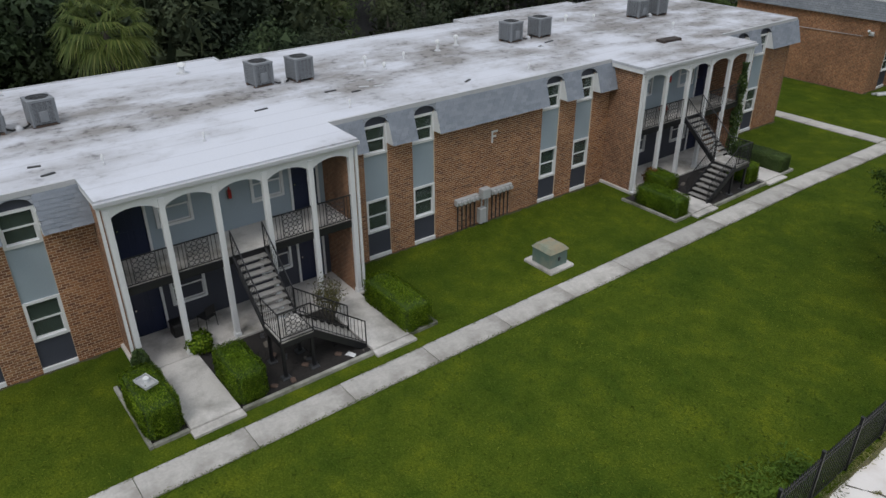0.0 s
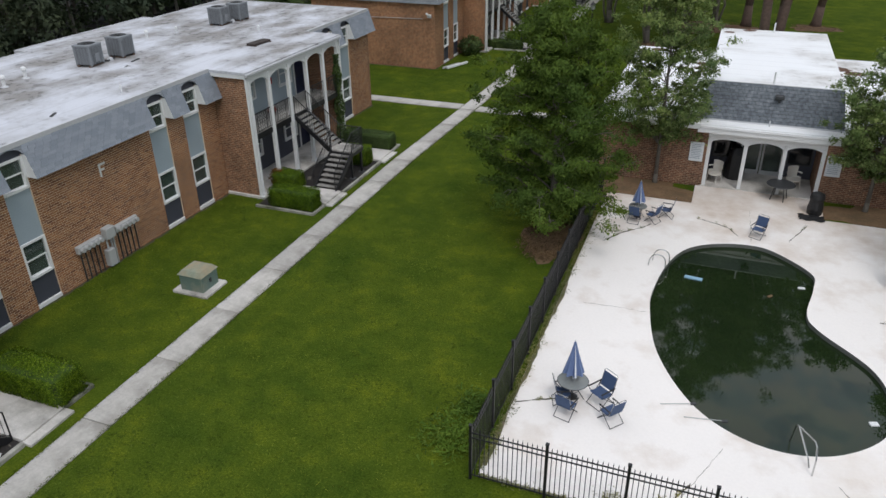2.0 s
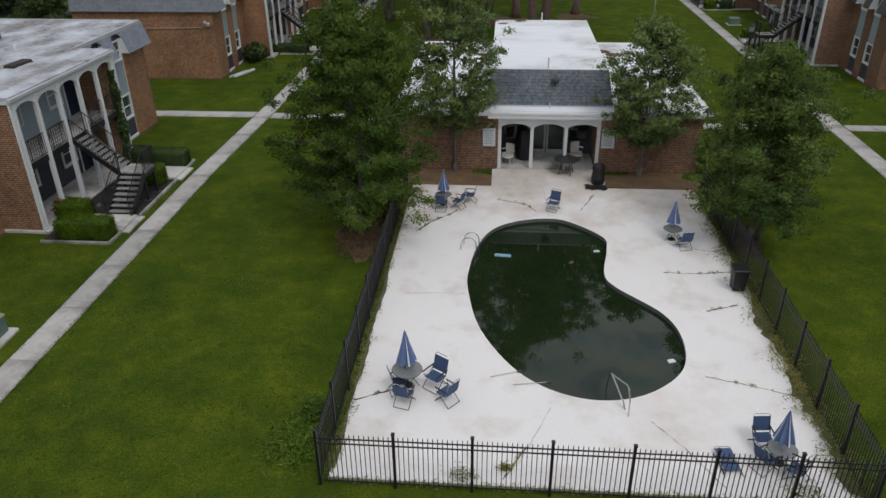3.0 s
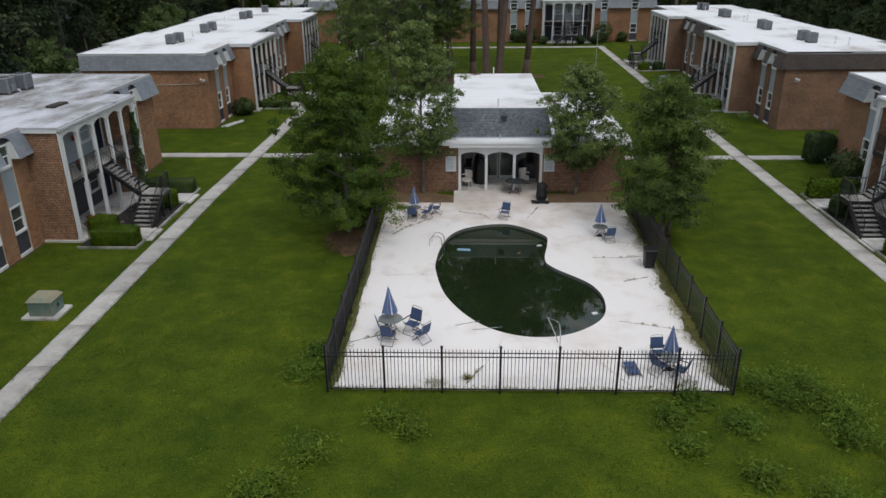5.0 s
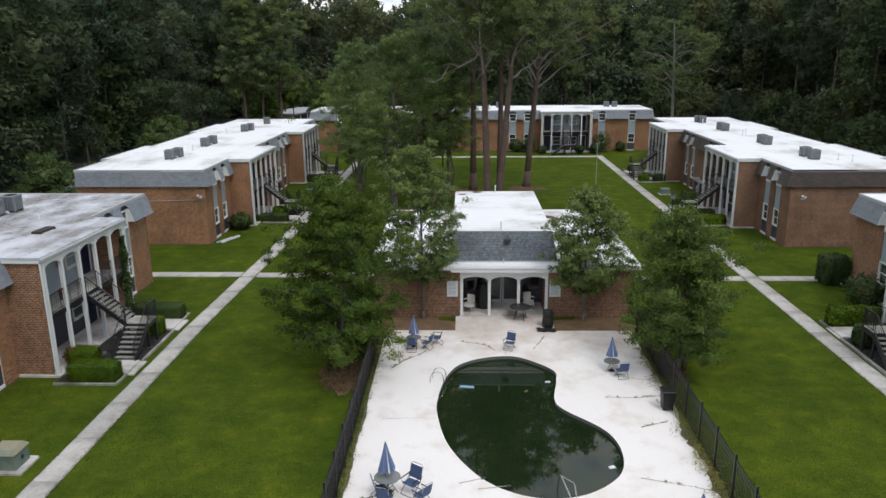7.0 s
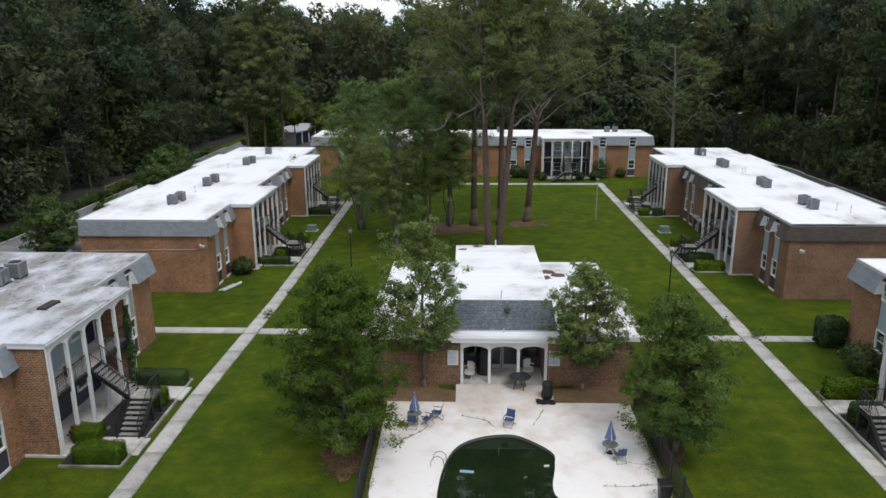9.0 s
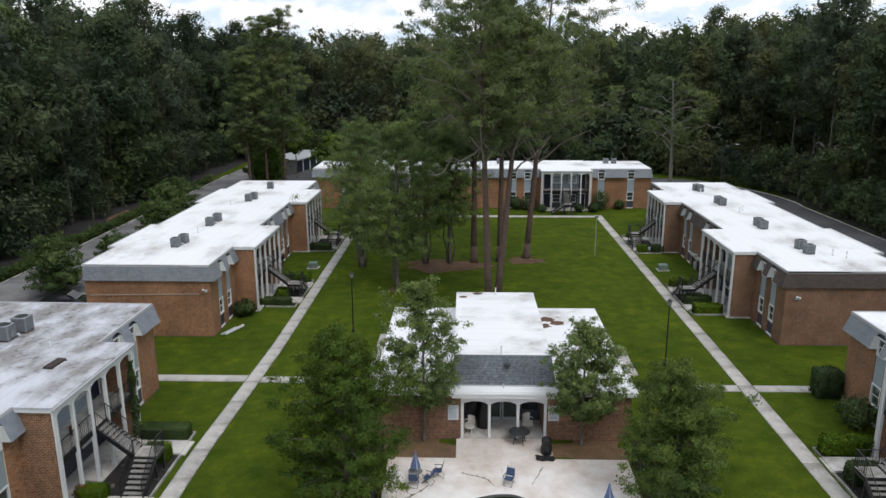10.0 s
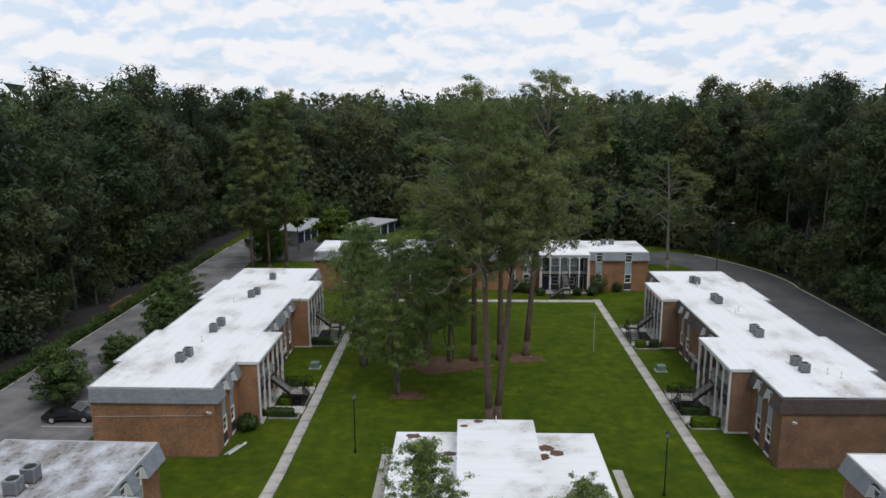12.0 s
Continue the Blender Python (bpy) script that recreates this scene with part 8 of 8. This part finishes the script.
def woods_template(seed, height, base, radius, kind, limbs, tufts, per, leaf, stretch, hang=0.0, big=1.0, inner=18, piece=0.17):
    """One woodland tree: boughs that end in rounded clumps of leaves, on a straight trunk. Leaf faces, their soft normals, trunk."""
    rng = np.random.default_rng(seed)
    blobs, faces, soft, sprays, spray_soft = [], [], [], [], []
    lean = rng.normal(0, 0.25, 2)
    for i in range(limbs):
        f = (i + rng.random()) / limbs
        z = base + (height - base) * f
        a = i * 2.399 + rng.normal(0, 0.5)
        r = radius * crown_profile(kind, f) * rng.uniform(0.55, 1.1)
        for j in range(tufts):
            t = 0.3 + 0.7 * (j + rng.random()) / tufts
            c = np.array([r * t * math.cos(a) + lean[0] * f, r * t * math.sin(a) + lean[1] * f, z + 0.12 * r * t + rng.normal(0, 0.3)]) + rng.normal(0, 0.45, 3) * np.array([1, 1, 0.4])
            s = radius * rng.uniform(0.2, 0.36) * big
            away = np.array([0.5 * math.cos(a), 0.5 * math.sin(a), 0.36])
            d = unit(rng.normal(size=(per, 3)))
            d[:, 2] = np.where(d[:, 2] < -0.2, -d[:, 2], d[:, 2]) * 1.05
            blobs.append(c + d * s * rng.uniform(0.3, 1.08, (per, 1)) ** 0.7)
            faces.append(d + np.array([0, 0, 0.4]))
            soft.append(unit(d) + away + rng.normal(0, 0.12, (per, 3)))
            mid = unit(rng.normal(size=(inner, 1, 3)))
            h = mid * rng.uniform(0.1, 0.6, (inner, 1, 1)) + rng.normal(0, piece, (inner, 3, 3))
            sprays.append(c + h * s)
            spray_soft.append(np.repeat(unit(mid + away + rng.normal(0, 0.25, (inner, 1, 3))), 3, 1))
    leaf_tris = leaves_at(rng, np.concatenate(blobs), leaf, 3, 0.0, stretch, np.concatenate(faces), 0.24, hang)
    leaf_soft = np.repeat(unit(np.concatenate(soft))[:, None], 3, 1)
    t = []
    for k in range(5):
        a0, a1 = 2 * math.pi * k / 5, 2 * math.pi * (k + 1) / 5
        r0, r1, h = 0.22, 0.06, height * 0.9
        q = [np.array([r0 * math.cos(a0), r0 * math.sin(a0), 0]), np.array([r0 * math.cos(a1), r0 * math.sin(a1), 0]), np.array([r1 * math.cos(a1), r1 * math.sin(a1), h]), np.array([r1 * math.cos(a0), r1 * math.sin(a0), h])]
        t += [[q[0], q[1], q[2]], [q[0], q[2], q[3]]]
    return np.concatenate([leaf_tris] + sprays), np.concatenate([leaf_soft] + spray_soft), np.array(t)


PINES = [woods_template(200 + i, 28, 6 + 2.5 * i, 6.2, "dome", 26, 4, 58, 0.32, 2.0, 0.5) for i in range(4)]
OAKS = [woods_template(210 + i, 24, 0.6, 7.0, "dome", 28, 4, 54, 0.34, 1.6, 0.3) for i in range(4)]
MID_PINES = [woods_template(250 + i, 28, 5 + 2 * i, 6.2, "dome", 22, 3, 34, 0.44, 1.8, 0.4, 1.15, 20, 0.17) for i in range(3)]
MID_OAKS = [woods_template(254 + i, 24, 1.5, 7.0, "dome", 21, 3, 34, 0.46, 1.5, 0.3, 1.15, 20, 0.17) for i in range(3)]
FAR_PINES = [woods_template(260 + i, 28, 8, 6.2, "dome", 10, 3, 20, 0.56, 1.6, 0.3, 1.4, 10, 0.23) for i in range(3)]
FAR_OAKS = [woods_template(264 + i, 25, 4, 7.0, "dome", 10, 3, 20, 0.56, 1.5, 0.3, 1.4, 10, 0.23) for i in range(3)]
BUSH = [woods_template(220 + i, 5.0, 0.2, 3.2, "oval", 13, 2, 26, 0.3, 1.6, 0.0, 1.3) for i in range(2)]
FINE_BUSH = [woods_template(230 + i, 5.0, 0.2, 3.2, "oval", 14, 3, 66, 0.16, 1.7, 0.0, 1.2) for i in range(2)]
FINE = [woods_template(240, 25, 0.6, 6.8, "dome", 32, 4, 72, 0.22, 1.7, 0.3), woods_template(241, 28, 5, 5.8, "dome", 30, 4, 72, 0.2, 2.4, 0.7)]
WOOD_LEAVES = (LEAF_WOODS, LEAF_WOODS_GREEN, LEAF_WOODS_OLIVE, LEAF_WOODS_SHADED)
leaf_parts, soft_parts, trunk_parts = [[], [], [], []], [[], [], [], []], []


def plant(template, x, y, scale, turn):
    c, s = math.cos(turn), math.sin(turn)
    rot = np.array([[c, s, 0], [-s, c, 0], [0, 0, 1]])
    # Only trees on the left draw the darkened tone, as painted-in shade.
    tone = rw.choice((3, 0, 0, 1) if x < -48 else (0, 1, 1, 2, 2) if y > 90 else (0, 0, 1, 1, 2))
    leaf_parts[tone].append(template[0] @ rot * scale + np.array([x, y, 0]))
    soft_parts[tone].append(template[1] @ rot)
    trunk_parts.append(template[2] @ rot * scale + np.array([x, y, 0]))


rw = random.Random(77)


def belt(x0, x1, y0, y1, step, front, oak_share=0.5, tall=1.0):
    """Woodland filling a rectangle on a jittered grid; front names the side that faces the court."""
    nx, ny = max(1, round((x1 - x0) / step)), max(1, round((y1 - y0) / step))
    for i in range(nx):
        for j in range(ny):
            x = x0 + (x1 - x0) * (i + 0.5 + rw.uniform(-0.4, 0.4)) / nx
            y = y0 + (y1 - y0) * (j + 0.5 + rw.uniform(-0.4, 0.4)) / ny
            k = rw.uniform(0.84, 1.1) * tall
            row = {"x1": nx - 1 - i, "x0": i, "y0": j}.get(front, 9)
            # Unseen stretch on the right, kept coarse: it only serves shadows and reflections.
            if front == "x0" and y < 10:
                row = 9
            if front == "x1" and row == 0 and -48 < y < 14:
                plant(rw.choice(FINE), x, y, k, rw.uniform(0, 6.28))
                continue
            if front == "y0":
                row += 1
            oaks, pines = ((OAKS, PINES), (MID_OAKS, MID_PINES))[row] if row < 2 else (FAR_OAKS, FAR_PINES)
            plant(rw.choice(oaks) if rw.random() < oak_share else rw.choice(pines), x, y, k, rw.uniform(0, 6.28))


belt(-79, -52.6, -60, 150, 6.6, "x1", 0.5, 1.03)
belt(52, 80, -60, 150, 6.6, "x0", 0.35, 1.03)
belt(-52, 20, 120, 150, 6.6, "y0", 0.5, 0.93)
belt(20, 53, 100, 150, 6.6, "y0", 0.5, 0.93)
# Unseen trees behind the viewpoint, added for reflections and to close the ring.
belt(-60, 60, -105, -85, 12.0, "y1", 0.6)
for x0, x1, y0, y1, gap, tall in ((-250, -80, 60, 300, 32.0, 1.02), (82, 250, 60, 300, 32.0, 1.02), (-80, 82, 152, 300, 13.0, 1.0)):
    belt(x0, x1, y0, y1, gap, "", 0.55, tall)
for k in range(46):
    plant(rw.choice(FINE_BUSH if k < 13 else BUSH), rw.uniform(-51, -48.5) if k < 13 else rw.uniform(-55, -52.5), -58 + k * 4.4, rw.uniform(0.7, 1.3), rw.uniform(0, 6.28))
    yb = -58 + k * 4.4
    for j in range(2 if yb > 20 else 1):
        plant(rw.choice(BUSH), right_edge(yb) + rw.uniform(1.6, 4.2), yb + j * 2.2, rw.uniform(0.6, 1.3), rw.uniform(0, 6.28))
for k in range(24):
    plant(rw.choice(BUSH), -50 + k * 4.4, rw.uniform(113, 118) if k < 16 else rw.uniform(95, 99), rw.uniform(0.8, 1.5), rw.uniform(0, 6.28))
    plant(rw.choice(BUSH), -48 + k * 4.4, rw.uniform(118, 123) if k < 16 else rw.uniform(99, 104), rw.uniform(1.5, 2.4), rw.uniform(0, 6.28))
for k in (0, 1, 2, 3, 4, 10, 11):
    plant(rw.choice(FINE_BUSH), rw.uniform(-47, -38), -56 + k * 3.4, rw.uniform(0.7, 1.1), rw.uniform(0, 6.28))
for k in range(12):
    plant(rw.choice(FINE_BUSH), rw.uniform(-51, -48.8), -46 + k * 2.4, rw.uniform(1.3, 1.8), rw.uniform(0, 6.28))
woods = thing("woods", "dense mixed pine and oak woods round the site", "woods", kind="stuff")
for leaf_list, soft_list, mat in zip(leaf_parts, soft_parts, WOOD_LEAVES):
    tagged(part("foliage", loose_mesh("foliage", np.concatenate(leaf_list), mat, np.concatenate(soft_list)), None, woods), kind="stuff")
tagged(part("trunks", loose_mesh("trunks", np.concatenate(trunk_parts), BARK_GREY), None, woods), kind="stuff")
g = Geo()
for x0, x1, y0, y1 in ((-1790, -48.6, -110, 1790), (48.6, 1790, -110, 1790), (-48.6, 36, 112, 1790), (36, 48.6, 91, 1790), (-48.6, 48.6, -110, -84)):
    g.face((x0, y0, 0.012), (x1, y0, 0.012), (x1, y1, 0.012), (x0, y1, 0.012))
tagged(part("woodland_floor", g, SOIL), "dark leaf litter under the woods", "woodland floor", kind="structure")
rngh = np.random.default_rng(7)
m_ = 46000
yy = rngh.uniform(-50, 85, m_)
hp = np.stack([-47.7 + rngh.normal(0, 0.38, m_), yy, rngh.random(m_) ** 0.6 * (1.05 + 0.22 * np.sin(yy * 0.9) + 0.15 * np.sin(yy * 0.23))], 1)
scatter_blades("verge_hedge", "ragged low hedge along the drive", "hedge", hp, 0.2, LEAF_PARKING, 8, 1.8)

# ---- brick faces and shingles of the near block ----
BRICK_W, BRICK_H, BED = 0.225, 0.085, 0.021


def block_corners(x0, x1, z0, z1, y0, y1):
    """The five outward faces of a small block, as quads."""
    a = [(x0, y1, z0), (x1, y1, z0), (x1, y1, z1), (x0, y1, z1)]
    b = [(x0, y0, z0), (x1, y0, z0), (x1, y0, z1), (x0, y0, z1)]
    return a, b


def block_mesh(name, blocks, material):
    v, f = [], []
    for a, b in blocks:
        n = len(v)
        v += a + b
        f += [(n, n + 1, n + 2, n + 3), (n + 4, n + 5, n + 1, n), (n + 5, n + 6, n + 2, n + 1), (n + 6, n + 7, n + 3, n + 2), (n + 7, n + 4, n, n + 3)]
    me = bpy.data.meshes.new(name)
    me.from_pydata(v, [], f)
    me.materials.append(material)
    return me


rb = random.Random(31)
one_brick = block_mesh("brick", [block_corners(-BRICK_W / 2 + BED / 2, BRICK_W / 2 - BED / 2, -BRICK_H / 2 + BED / 2, BRICK_H / 2 - BED / 2, 0, 0.012)], BRICK_ONE)
for wall, x0, x1 in NEAR_PIECES["walls"]:
    single = 25.0 < (x0 + x1) / 2 < 26.5
    rest = []
    for r in range(int(4.75 / BRICK_H)):
        z = (r + 0.5) * BRICK_H
        x = x0 - (BRICK_W / 2 if r % 2 else 0)
        while x < x1 - 0.02:
            xa, xb = max(x, x0), min(x + BRICK_W, x1)
            x += BRICK_W
            if xb - xa < 0.05:
                continue
            out = 0.012 + rb.uniform(-0.004, 0.003)
            if single and xb - xa > BRICK_W - 0.01:
                part("brick", one_brick, None, wall, m=Matrix.Translation(((xa + xb) / 2, out - 0.012, z)))
            else:
                rest.append(block_corners(xa + BED / 2, xb - BED / 2, z - BRICK_H / 2 + BED / 2, z + BRICK_H / 2 - BED / 2, 0, out))
    tagged(part("brickwork", block_mesh("brickwork", rest, BRICK_MANY), None, wall), kind="stuff")

SH_W, SH_H = 0.305, 0.135
lean = math.atan2(MANS_OUT - 0.03, MANS_Z1 - MANS_Z0)
slope_len = math.hypot(MANS_OUT - 0.03, MANS_Z1 - MANS_Z0)
rows = int(slope_len / SH_H)
def tab(w):
    g = Geo()
    h = SH_H + 0.03
    g.face((0.004, 0.016, 0), (w - 0.004, 0.016, 0), (w - 0.004, 0.003, h), (0.004, 0.003, h))
    g.face((0.004, 0.0, 0), (w - 0.004, 0.0, 0), (w - 0.004, 0.016, 0), (0.004, 0.016, 0))
    g.face((0.004, 0.0, 0), (0.004, 0.016, 0), (0.004, 0.003, h), (0.004, 0.0, h)).face((w - 0.004, 0.016, 0), (w - 0.004, 0.0, 0), (w - 0.004, 0.0, h), (w - 0.004, 0.003, h))
    return g


one_tab = tab(SH_W).mesh("shingle", SHINGLE_ONE)
for slope, x0, x1 in NEAR_PIECES["slopes"]:
    single = 18.0 < (x0 + x1) / 2 < 25.0
    rest = Geo()
    for r in range(rows):
        up = r * SH_H
        x = x0 - (0.11 * (r % 3))
        y, z = MANS_OUT - math.sin(lean) * up, MANS_Z0 + math.cos(lean) * up
        while x < x1 - 0.05:
            xa, xb = max(x, x0), min(x + SH_W, x1)
            x += SH_W
            m = Matrix.Translation((xa, y + 0.014, z - rb.uniform(0, 0.012))) @ Matrix.Rotation(lean, 4, "X")
            if single and xb - xa > SH_W - 0.01:
                part("shingle", one_tab, None, slope, m=m)
            elif xb - xa > 0.05:
                q = tab(xb - xa)
                n = len(rest.v)
                rest.v += [tuple(m @ Vector(p)) for p in q.v]
                rest.f += [tuple(n + i for i in f) for f in q.f]
    tagged(part("shingle_field", rest, SHINGLE_MANY, slope), kind="stuff")
